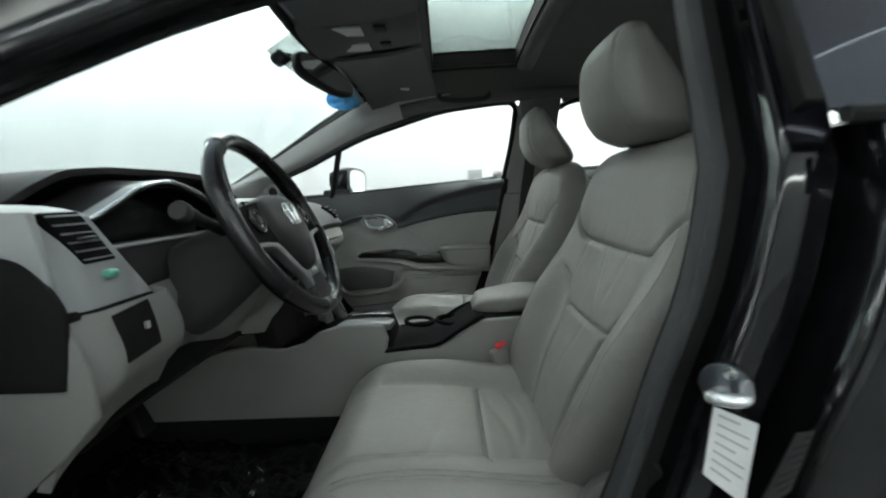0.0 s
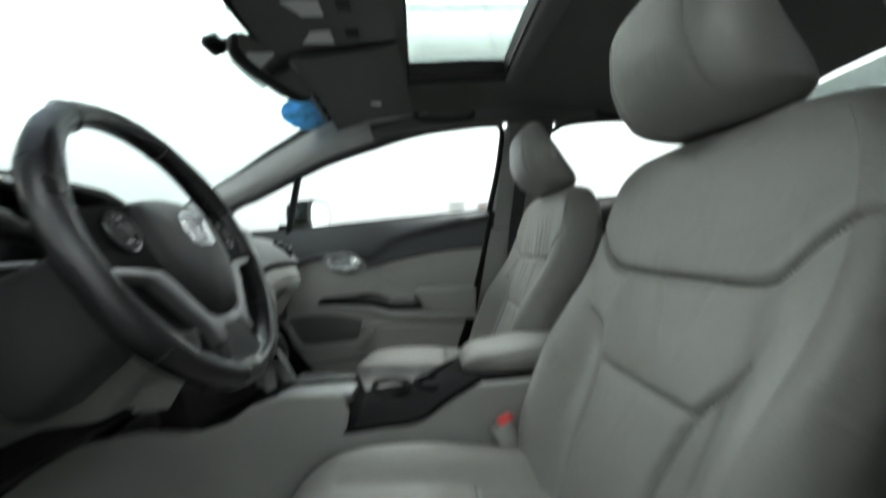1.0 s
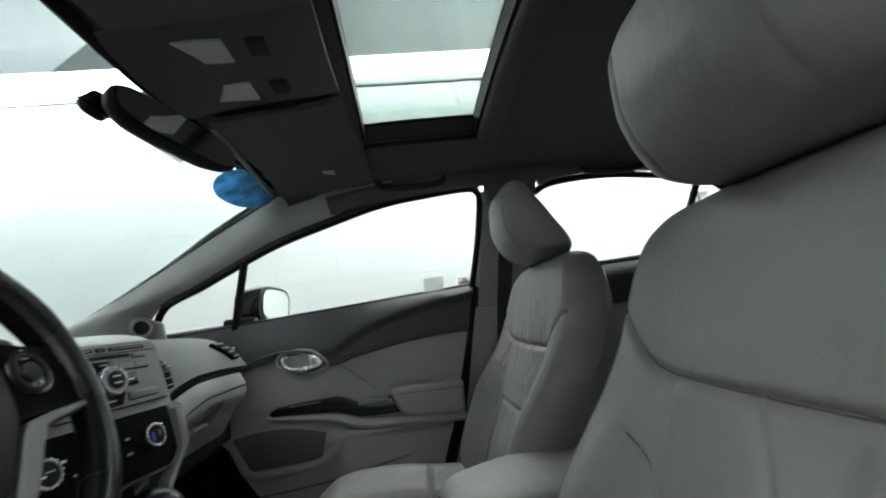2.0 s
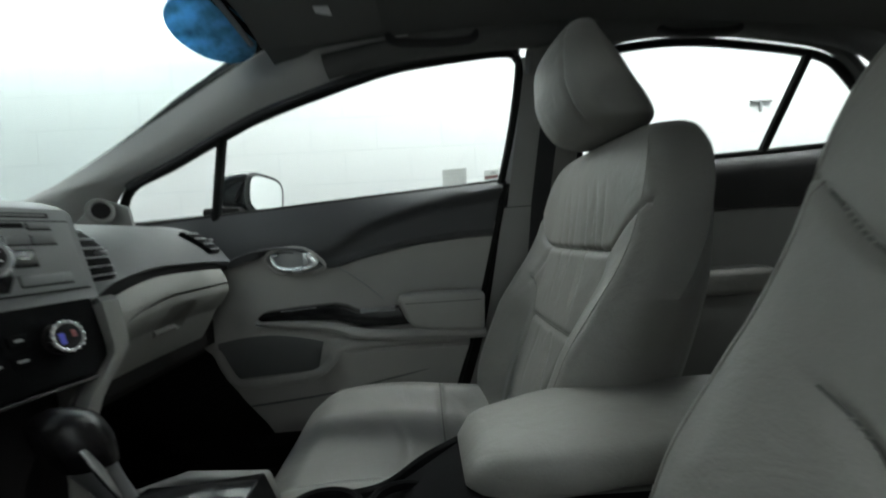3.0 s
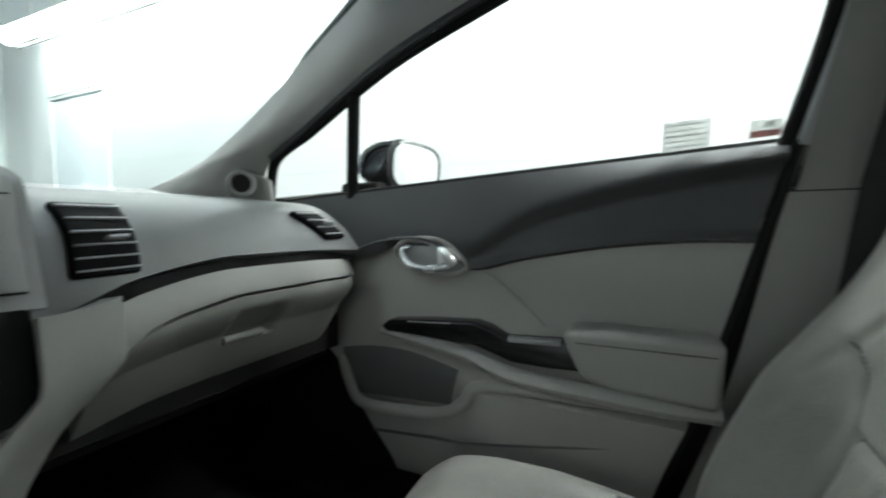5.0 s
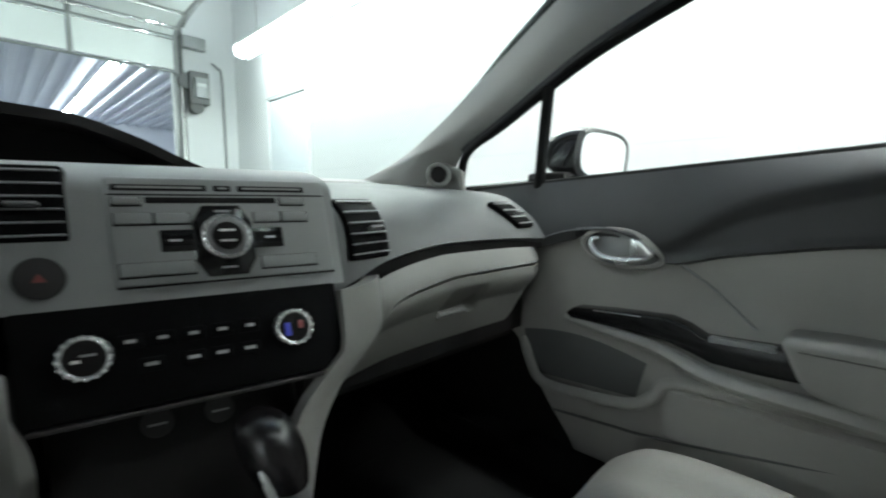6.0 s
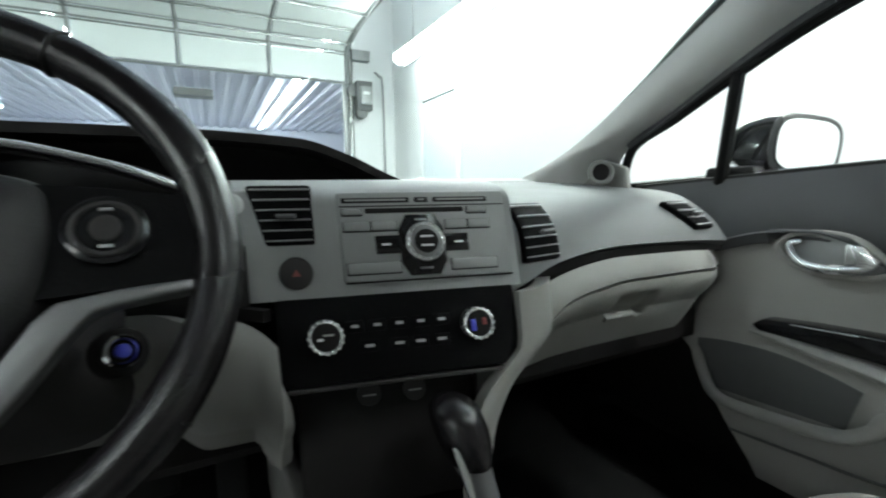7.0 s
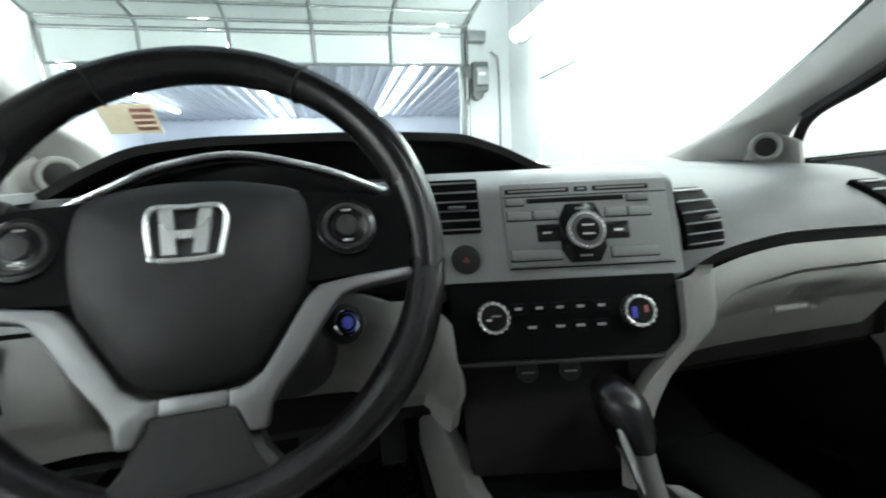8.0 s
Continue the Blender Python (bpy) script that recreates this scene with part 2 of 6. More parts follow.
def sheet(fn, nu, nv, th=0.004, bm=None):
    """A curved panel: fn(u, v) with u, v from 0 to 1, th thick behind it."""
    own = bmesh.new()
    P = [[Vector(fn(i / nu, j / nv)) for j in range(nv + 1)] for i in range(nu + 1)]
    N = []
    for i in range(nu + 1):
        row = []
        for j in range(nv + 1):
            du = P[min(i + 1, nu)][j] - P[max(i - 1, 0)][j]
            dv = P[i][min(j + 1, nv)] - P[i][max(j - 1, 0)]
            n = du.cross(dv)
            row.append(n.normalized() if n.length > 1e-12 else Vector((0, 0, 0)))
        N.append(row)
    A = [[own.verts.new(P[i][j]) for j in range(nv + 1)] for i in range(nu + 1)]
    B = [[own.verts.new(P[i][j] - N[i][j] * th) for j in range(nv + 1)] for i in range(nu + 1)]
    for i in range(nu):
        for j in range(nv):
            own.faces.new([A[i][j], A[i + 1][j], A[i + 1][j + 1], A[i][j + 1]])
            own.faces.new([B[i][j], B[i][j + 1], B[i + 1][j + 1], B[i + 1][j]])
    ring = [(i, 0) for i in range(nu)] + [(nu, j) for j in range(nv)] + [(i, nv) for i in range(nu, 0, -1)] + [(0, j) for j in range(nv, 0, -1)]
    for k in range(len(ring)):
        (i, j), (p, q) = ring[k], ring[(k + 1) % len(ring)]
        own.faces.new([A[i][j], B[i][j], B[p][q], A[p][q]])
    return join(bm, own)


def loft(rings, bm=None, caps=True):
    """Joins closed rings of equal counts."""
    own = bmesh.new()
    R = [[own.verts.new(p) for p in ring] for ring in rings]
    n = len(R[0])
    for a, b in zip(R, R[1:]):
        for k in range(n):
            own.faces.new([a[k], a[(k + 1) % n], b[(k + 1) % n], b[k]])
    if caps:
        own.faces.new(R[0][::-1])
        own.faces.new(R[-1])
    return join(bm, own)


def smooth_path(pts, per=8, closed=False):
    """A smooth curve through points."""
    P = [Vector(p) for p in pts]
    n = len(P)
    out = []
    for i in range(n if closed else n - 1):
        g = (lambda k: P[k % n]) if closed else (lambda k: P[max(0, min(n - 1, k))])
        a, b, c, d = g(i - 1), g(i), g(i + 1), g(i + 2)
        for s in range(per):
            t = s / per
            out.append(0.5 * (2 * b + (c - a) * t + (2 * a - 5 * b + 4 * c - d) * t * t + (3 * b - a - 3 * c + d) * t ** 3))
    if not closed:
        out.append(P[-1])
    return out


def tube(path, r, n=10, closed=False, flat=1.0, up=(0, 0, 1), bm=None):
    """A bar swept along a path; r: a radius or one for each point; flat: the section's height against its width."""
    P = [Vector(p) for p in path]
    rings = []
    for i, p in enumerate(P):
        a = P[(i - 1) % len(P)] if closed or i else P[0]
        b = P[(i + 1) % len(P)] if closed or i < len(P) - 1 else P[-1]
        d = (b - a).normalized()
        s = d.cross(Vector(up))
        s = s.normalized() if s.length > 1e-5 else d.orthogonal().normalized()
        q = s.cross(d).normalized()
        rr = r[i] if isinstance(r, (list, tuple)) else r
        rings.append([p + s * (rr * math.cos(2 * math.pi * k / n)) + q * (rr * flat * math.sin(2 * math.pi * k / n)) for k in range(n)])
    if closed:
        rings.append(rings[0])
        own = loft(rings, None, False)
        bmesh.ops.remove_doubles(own, verts=own.verts[:], dist=1e-6)
        return join(bm, own)
    return loft(rings, bm)


def disc(at, axis, r, depth, n=28, bevel=0.0, r2=None, bm=None):
    """A round piece from at along axis."""
    own = bmesh.new()
    bmesh.ops.create_cone(own, cap_ends=True, segments=n, radius1=r, radius2=r if r2 is None else r2, depth=depth)
    if bevel:
        bmesh.ops.bevel(own, geom=[e for e in own.edges if e.calc_face_angle(0) > 0.7], offset=bevel, segments=2, affect="EDGES", profile=0.5)
    a = Vector(axis).normalized()
    bmesh.ops.transform(own, matrix=Matrix.Translation(Vector(at) + a * depth / 2) @ a.to_track_quat("Z", "Y").to_matrix().to_4x4(), verts=own.verts[:])
    return join(bm, own)


def ring_round(at, axis, r, thick, n=36, k=8, bm=None):
    a = Vector(axis).normalized()
    s = a.orthogonal().normalized()
    q = a.cross(s)
    path = [Vector(at) + (s * math.cos(2 * math.pi * i / n) + q * math.sin(2 * math.pi * i / n)) * r for i in range(n)]
    return tube(path, thick, k, True, up=a, bm=bm)


def curve(x, pts):
    """A smooth, unswinging curve through (x, y) pairs."""
    n = len(pts)
    if x <= pts[0][0]:
        return pts[0][1]
    if x >= pts[-1][0]:
        return pts[-1][1]
    i = next(k for k in range(n - 1) if x <= pts[k + 1][0])

    def slope(k):
        if k < 0 or k >= n - 1:
            return None
        return (pts[k + 1][1] - pts[k][1]) / (pts[k + 1][0] - pts[k][0])

    def tangent(k):
        p, q = slope(k - 1), slope(k)
        if p is None or q is None:
            return q if p is None else p
        return 0.0 if p * q <= 0 else 2 * p * q / (p + q)
    (a, p), (b, q) = pts[i], pts[i + 1]
    h = b - a
    t = (x - a) / h
    return (2 * t ** 3 - 3 * t * t + 1) * p + (t ** 3 - 2 * t * t + t) * h * tangent(i) + (3 * t * t - 2 * t ** 3) * q + (t ** 3 - t * t) * h * tangent(i + 1)


def bump(d, w):
    return math.exp(-(d / w) ** 2)


def ease(a, b, x):
    t = max(0.0, min(1.0, (x - a) / (b - a)))
    return t * t * (3 - 2 * t)

# ---- garage: floor, walls, ceiling, raised sectional door ----
WX, WY, LY, BX, CZ = -6.2, 2.3, -5.2, 4.6, 3.7
floor = tagged(part("floor", rbox((-26, -9, -0.2), (BX + 0.2, 7, 0.0), 0, 1), CONCRETE, smooth=False), "grey sealed concrete garage floor", "floor", kind="structure")
tagged(part("wall_right", rbox((WX, WY, 0), (BX, WY + 0.15, CZ), 0, 1), BLOCK_PAINT, smooth=False), "bright white painted garage side wall", "wall", kind="structure")
tagged(part("wall_left", rbox((WX, LY - 0.15, 0), (BX, LY, CZ), 0, 1), GREY_WALL, smooth=False), "pale grey garage side wall", "wall", kind="structure")
tagged(part("wall_back", rbox((BX, LY - 0.15, 0), (BX + 0.15, WY + 0.15, CZ), 0, 1), GREY_WALL, smooth=False), "pale grey garage back wall", "wall", kind="structure")
tagged(part("ceiling", rbox((WX - 0.15, LY - 0.15, CZ), (BX + 0.15, WY + 0.15, CZ + 0.1), 0, 1), RIB_METAL, smooth=False), "blue-grey metal garage ceiling", "ceiling", kind="structure")
OPEN_R, OPEN_L, OPEN_Z = 1.58, -3.35, 3.05
front = rbox((WX - 0.15, OPEN_R, 0), (WX, WY + 0.15, CZ), 0, 1)
front = rbox((WX - 0.15, LY - 0.15, 0), (WX, OPEN_L, CZ), 0, 1, bm=front)
front = rbox((WX - 0.15, OPEN_L, OPEN_Z), (WX, OPEN_R, CZ), 0, 1, bm=front)
tagged(part("wall_front", front, WALL_PAINT, smooth=False), "white garage wall round a wide door opening", "wall", kind="structure")
trim = rbox((WX, OPEN_R - 0.03, 0), (WX + 0.03, OPEN_R + 0.04, OPEN_Z), 0.004)
tagged(part("trim_jamb", trim, GREY_RAIL), "grey metal door jamb", "trim", kind="structure")

# sectional door: the lowest row hangs upright, the rest lies back under the ceiling
garage_door = thing("sectional_door", (WX + 0.1, (OPEN_L + OPEN_R) / 2, 2.4), "white panelled sectional garage door, raised overhead", "garage door", kind="structure")
PROFILE = [(-6.1, 2.40), (-6.1, 2.81), (-5.98, 2.90), (-5.62, 2.96), (-5.15, 2.99), (-4.6, 3.01), (-4.0, 3.02), (-3.4, 3.03), (-2.8, 3.04)]
COLS = 5
STEP = (OPEN_R - OPEN_L) / COLS
for k, ((xa, za), (xb, zb)) in enumerate(zip(PROFILE, PROFILE[1:])):
    d = Vector((xb - xa, 0, zb - za)).normalized()
    n = Vector((d.z, 0, -d.x)) * 0.02
    for c in range(COLS):
        ya, yb = OPEN_L + c * STEP + 0.03, OPEN_L + (c + 1) * STEP - 0.03
        a, b = Vector((xa, 0, za)) + d * 0.025, Vector((xb, 0, zb)) - d * 0.025
        ring = [[p + Vector((0, y, 0)) + s for p, s in ((a, n * 0), (b, n * 0), (b, n), (a, n))] for y in (ya, yb)]
        part("panel", loft(ring), DOOR_PANEL, garage_door, smooth=False)
    part("rail", tube([(xa, OPEN_L, za), (xa, OPEN_R, za)], 0.017, 6), GREY_RAIL, garage_door)
    if 0 < k < 6:
        part("stiffener", rbox((xa + 0.015, OPEN_L, za - 0.055), (xa + 0.03, OPEN_R, za - 0.035), 0.003), STEEL, garage_door, "thin steel stiffening bar")
for c in range(COLS + 1):
    y = OPEN_L + c * STEP
    part("mullion", tube([(p[0] + 0.02, y, p[1] - 0.004) for p in PROFILE], 0.024, 6, up=(0, 1, 0)), GREY_RAIL, garage_door)
for y in (OPEN_L - 0.06, OPEN_R + 0.06):
    path = [(-6.12, y, 0.1), (-6.12, y, 2.76), (-6.0, y, 2.93), (-5.64, y, 3.0), (-5.15, y, 3.03), (-2.8, y, 3.08)]
    part("track", tube(smooth_path(path, 4), 0.028, 6, up=(0, 1, 0)), STEEL, garage_door, "steel roller track")

# hoist box and conduit beside the opening
hoist = thing("door_operator", (-6.12, 1.82, 1.95), "grey metal door operator box on the wall", "machine")
part("box", rbox((-6.2, 1.70, 2.05), (-6.02, 1.92, 2.44), 0.01), OPERATOR_GREY, hoist)
part("cover", rbox((-6.03, 1.74, 2.12), (-5.97, 1.89, 2.36), 0.008), GREY_RAIL, hoist)
part("label", rbox((-5.972, 1.77, 2.25), (-5.966, 1.86, 2.29), 0.001), PALE_LABEL, hoist, "small white label")
part("gear_housing", disc((-6.19, 1.78, 2.02), (1, 0, 0), 0.08, 0.14, 20, 0.01), OPERATOR_GREY, hoist)
part("chain_wheel", disc((-6.19, 1.68, 2.32), (1, 0, 0), 0.09, 0.1, 20, 0.01), OPERATOR_GREY, hoist)
part("shaft_bearing", rbox((-6.2, 1.66, 2.72), (-6.08, 1.92, 2.86), 0.01), GREY_RAIL, hoist)
conduit = tagged(part("conduit", tube(smooth_path([(-6.15, 2.12, 0.1), (-6.15, 2.12, 2.3), (-6.15, 2.06, 2.55), (-6.15, 2.0, 2.6)], 5), 0.014, 8, up=(1, 0, 0)), GREY_RAIL), "thin grey conduit on the wall", "pipe")
# Grey bar marks the top edge of the side door below.
rail = tagged(part("door_top_bar", tube([(-5.2, 2.27, 2.06), (-4.35, 2.27, 2.08)], 0.012, 6), GREY_RAIL), "short grey bar marking the side door's top edge", "rail")


side_door = thing("door_1", (-4.78, 2.29, 0.0), "flush pale painted door in the white side wall", "door", kind="structure")
part("leaf", rbox((-5.16, 2.275, 0.01), (-4.31, 2.297, 2.03), 0.003), DOOR_PAINT, side_door, "pale blue-white painted leaf")
for x0, x1, z0, z1 in ((-5.215, -5.165, 0.0, 2.085), (-4.305, -4.255, 0.0, 2.085), (-5.165, -4.305, 2.035, 2.085)):
    part("frame", rbox((x0, 2.262, z0), (x1, 2.298, z1), 0.003), WALL_PAINT, side_door)
part("lever", tube(smooth_path([(-5.09, 2.275, 1.0), (-5.09, 2.235, 1.0), (-5.05, 2.228, 1.0), (-4.98, 2.228, 1.0)], 4), 0.009, 8), STEEL, side_door, "steel lever handle")

for x, z in ((2.25, 1.58), (2.28, 1.12)):
    hook = thing("wall_hook", (x, 2.29, z), "small grey hook bracket on the white wall", "hook", "wall hooks")
    part("plate", rbox((x - 0.07, 2.285, z), (x + 0.07, 2.30, z + 0.012), 0.002), GREY_RAIL, hook)
    part("stem", rbox((x - 0.012, 2.285, z - 0.06), (x + 0.0, 2.30, z), 0.002), GREY_RAIL, hook)


def strip_or_fill_light(at, length, side=0, lamp=TUBE):
    """A twin-tube light along x: under a ceiling, or flat on a wall when side is 1 or -1. Also serves as unseen fill.
    """
    ob = thing("strip_or_fill_light", at, "long white fluorescent strip light or added fill, lit", "ceiling light", "strip lights")
    x, y, z = at
    h = length / 2
    if side:
        part("housing", rbox((x - h, y - 0.05 * (side > 0), z - 0.09), (x + h, y + 0.05 * (side < 0), z + 0.09), 0.006), CEILING_PAINT, ob)
        places = [(y - side * 0.07, z + d) for d in (-0.045, 0.045)]
    else:
        part("housing", rbox((x - h, y - 0.08, z - 0.05), (x + h, y + 0.08, z), 0.006), CEILING_PAINT, ob)
        places = [(y + d, z - 0.07) for d in (-0.04, 0.04)]
    for q, r in places:
        part("tube", tube([(x - h + 0.03, q, r), (x + h - 0.03, q, r)], 0.019, 8), lamp, ob)
    for e in (-1, 1):
        part("end_cap", rbox((x + e * (h - 0.02) - 0.012, min(p[0] for p in places) - 0.025, min(p[1] for p in places) - 0.025), (x + e * (h - 0.02) + 0.012, max(p[0] for p in places) + 0.025, max(p[1] for p in places) + 0.025), 0.004), CEILING_PAINT, ob)
    return ob


def wrap_light(x0, x1, y, z):
    """A fat wraparound fluorescent fixture hung on rods a little off the wall."""
    ob = thing("wrap_light", ((x0 + x1) / 2, y, z), "fat white wraparound fluorescent light beside the wall, lit", "ceiling light", "wall row lights")
    part("lens", tube([(x0, y, z), (x1, y, z)], 0.068, 20, flat=1.0), LENS, ob, "glowing white lens")
    part("housing", rbox((x0 - 0.01, y + 0.02, z + 0.075), (x1 + 0.01, y + 0.16, z + 0.10), 0.006), CEILING_PAINT, ob)
    # Grey bar stands in for the shadow line under the fixture.
    part("shadow_line", rbox((x0 + 0.02, y + 0.05, z - 0.098), (x1 + 0.02, y + 0.075, z - 0.082), 0.003), GREY_RAIL, ob, "thin grey bar for the shadow line below")
    for x in (x0 - 0.012, x1 + 0.012):
        part("end_cap", disc((x - 0.01, y, z), (1, 0, 0), 0.085, 0.02, 20, 0.004), CEILING_PAINT, ob)
    for x in (x0 + 0.3, x1 - 0.3):
        part("rod", tube([(x, y + 0.05, z + 0.1), (x, y + 0.05, CZ)], 0.006, 6), GREY_RAIL, ob)


for k in range(4):
    wrap_light(-5.14 + 2.2 * k, -2.97 + 2.2 * k, 1.97, 2.53)
for x in (-3.6, 0.4, 3.2):
    strip_or_fill_light((x, LY, 2.2), 2.5, -1, DIM_TUBE)
# Unseen ceiling strips, added to brighten the white side wall.
for x in (1.0, 3.4):
    strip_or_fill_light((x, 1.2, CZ), 2.3)
# Ceiling strips out of view, added to light the driver's side.
for x in (-4.8, -1.6, 3.0):
    strip_or_fill_light((x, -3.2, CZ), 2.9, 0, DIM_TUBE)

# ---- the bay beyond the door ----
FAR = -24.0
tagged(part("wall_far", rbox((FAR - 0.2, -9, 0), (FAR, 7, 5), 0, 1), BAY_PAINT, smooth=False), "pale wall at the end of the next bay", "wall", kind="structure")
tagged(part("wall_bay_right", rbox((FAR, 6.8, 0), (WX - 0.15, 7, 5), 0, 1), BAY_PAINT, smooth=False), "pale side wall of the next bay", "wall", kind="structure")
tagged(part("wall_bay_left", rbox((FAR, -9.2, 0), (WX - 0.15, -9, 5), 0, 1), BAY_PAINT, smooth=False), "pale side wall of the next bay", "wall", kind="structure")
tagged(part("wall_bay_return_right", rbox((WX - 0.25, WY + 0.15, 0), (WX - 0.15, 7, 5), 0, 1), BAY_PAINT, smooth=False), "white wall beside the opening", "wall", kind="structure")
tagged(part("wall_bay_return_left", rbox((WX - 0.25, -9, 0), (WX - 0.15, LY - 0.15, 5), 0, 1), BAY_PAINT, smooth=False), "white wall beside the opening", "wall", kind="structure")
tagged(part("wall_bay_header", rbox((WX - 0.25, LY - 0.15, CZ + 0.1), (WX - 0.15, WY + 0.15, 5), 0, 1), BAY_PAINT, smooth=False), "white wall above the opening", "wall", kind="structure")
ribs = bmesh.new()
y = -9.0
outline = []
while y < 7.0:
    outline += [(y, 4.14), (y + 0.2, 4.14), (y + 0.24, 4.06), (y + 0.36, 4.06)]
    y += 0.4
outline += [(7.0, 4.14), (7.0, 4.24), (-9.0, 4.24)]
ribs = prism(outline, "x", FAR, WX - 0.15, 0)
tagged(part("ceiling_bay", ribs, RIB_METAL, smooth=False), "blue-grey ribbed steel ceiling of the next bay", "ceiling", kind="structure")
for x, y, length in ((-15.2, 2.15, 5.1), (-20.6, 2.15, 5.0), (-9.4, 2.15, 4.6), (-16.2, -2.4, 4.6), (-21.6, -2.4, 4.2), (-10.6, -2.4, 4.8), (-12.5, -6.4, 4.8), (-18.5, -6.4, 4.8)):
    strip_or_fill_light((x, y, 4.06), length)
vent_box = thing("unit_heater", (-15.0, -0.4, 4.06), "grey unit heater hung under the ribbed ceiling", "heater")
part("casing", rbox((-15.3, -0.9, 3.72), (-14.7, 0.1, 3.92), 0.02), OPERATOR_GREY, vent_box)
for y in (-0.75, -0.05):
    part("rod", tube([(-15.0, y, 3.9), (-15.0, y, 4.07)], 0.01, 6), GREY_RAIL, vent_box)

# ---- car body shell ----
car = thing("car", (0.2, 0, 0), "black four-door sedan with a grey interior, driver door open", "car")


def roof_z(x, y):
    mid = curve(x, [(-0.42, 1.335), (-0.2, 1.372), (0.1, 1.392), (0.4, 1.395), (0.8, 1.375), (1.2, 1.33), (1.5, 1.27)])
    return mid - 0.035 * (abs(y) / 0.5) ** 2 - 0.05 * max(0.0, (abs(y) - 0.42) / 0.2) ** 2


def rail_y(x):
    return curve(x, [(-0.5, 0.62), (-0.2, 0.61), (0.2, 0.595), (0.7, 0.58), (1.2, 0.56), (1.5, 0.54)])


# headliner in four sheets round the sunroof
SX0, SX1, SY = -0.03, 0.27, 0.40


def liner(x0, x1, y0, y1, nx, ny):
    def f(u, v):
        h = rail_y(x0 + (x1 - x0) * u)
        ya, yb = (-h if y0 is None else y0), (h if y1 is None else y1)
        y = ya + (yb - ya) * v
        a = x0 + 0.075 * (y / 0.6) ** 2 if x0 < -0.3 else x0
        x = a + (x1 - a) * u
        return (x, y, roof_z(x, y))
    return sheet(f, nx, ny, -0.006)


head = liner(-0.35, SX0, None, None, 10, 30)
head = join(head, liner(SX1, 1.19, None, None, 24, 30))
head = join(head, liner(SX0, SX1, None, -SY, 8, 8))
head = join(head, liner(SX0, SX1, SY, None, 8, 8))
part("headliner", head, HEADLINER, car, "grey cloth roof lining")

# outer roof skin over it
skin = bmesh.new()


def skin_sheet(x0, x1, y0, y1, nx, ny):
    def f(u, v):
        x = x0 + (x1 - x0) * u
        h = rail_y(x) + 0.06
        ya, yb = (-h if y0 is None else y0), (h if y1 is None else y1)
        y = ya + (yb - ya) * v
        return (x, y, roof_z(x, y) + 0.05)
    return sheet(f, nx, ny, -0.004)


skin = join(skin, skin_sheet(-0.38, SX0, None, None, 8, 20))
skin = join(skin, skin_sheet(SX1, 1.22, None, None, 16, 20))
skin = join(skin, skin_sheet(SX0, SX1, None, -SY, 6, 6))
skin = join(skin, skin_sheet(SX0, SX1, SY, None, 6, 6))
part("roof_panel", skin, PAINT, car, "glossy black painted roof")

# sunroof: dark well, glass above, padded rear lip
well = bmesh.new()
for a, b in (((SX0, -SY), (SX1, -SY)), ((SX1, -SY), (SX1, SY)), ((SX1, SY), (SX0, SY)), ((SX0, SY), (SX0, -SY))):
    def f(u, v, a=a, b=b):
        x, y = a[0] + (b[0] - a[0]) * u, a[1] + (b[1] - a[1]) * u
        return (x, y, roof_z(x, y) + 0.002 + 0.05 * v)
    well = join(well, sheet(f, 12, 2, 0.006))
well_ob = part("sunroof_well", well, BLACK_PLASTIC, car, "black sunroof well")
pane = sheet(lambda u, v: (SX0 + (SX1 - SX0) * u, -SY + 2 * SY * v, roof_z(SX0 + (SX1 - SX0) * u, -SY + 2 * SY * v) + 0.045), 6, 10, 0.004)
pane = part("sunroof_glass", pane, ROOF_GLASS, car)
pane.visible_shadow = False
lip = [(SX1 + 0.03, SY * s, roof_z(SX1, SY * s) - 0.006) for s in np.linspace(-1.02, 1.02, 17)]
part("sunroof_lip", tube(lip, 0.03, 12, flat=0.5, up=(0, 0, 1)), HEADLINER, car, "padded grey lip")
for s in (-1, 1):
    lip = [(x, s * (SY + 0.012), roof_z(x, SY) - 0.001) for x in np.linspace(SX0, SX1, 9)]
    part("sunroof_seal", tube(lip, 0.012, 8, flat=0.6), BLACK_PLASTIC, car)

# windscreen
WTOP, WBOT = (-0.345, 1.335), (-1.02, 0.955)


def wind(u, v):
    w = 0.60 + 0.10 * (1 - v)
    y = -w + 2 * w * u
    x = WBOT[0] + (WTOP[0] - WBOT[0]) * v + 0.085 * (y / 0.7) ** 2
    z = WBOT[1] + (WTOP[1] - WBOT[1]) * v - 0.03 * (y / 0.7) ** 2 * v + 0.018 * math.sin(math.pi * v)
    return (x, y, z)


ws = part("windscreen", sheet(wind, 20, 10, 0.005), WIND, car, "clear windscreen")
ws.visible_shadow = False
band = part("windscreen_seal", tube([wind(u, 0.995) for u in np.linspace(0, 1, 21)], 0.011, 8), RUBBER, car)

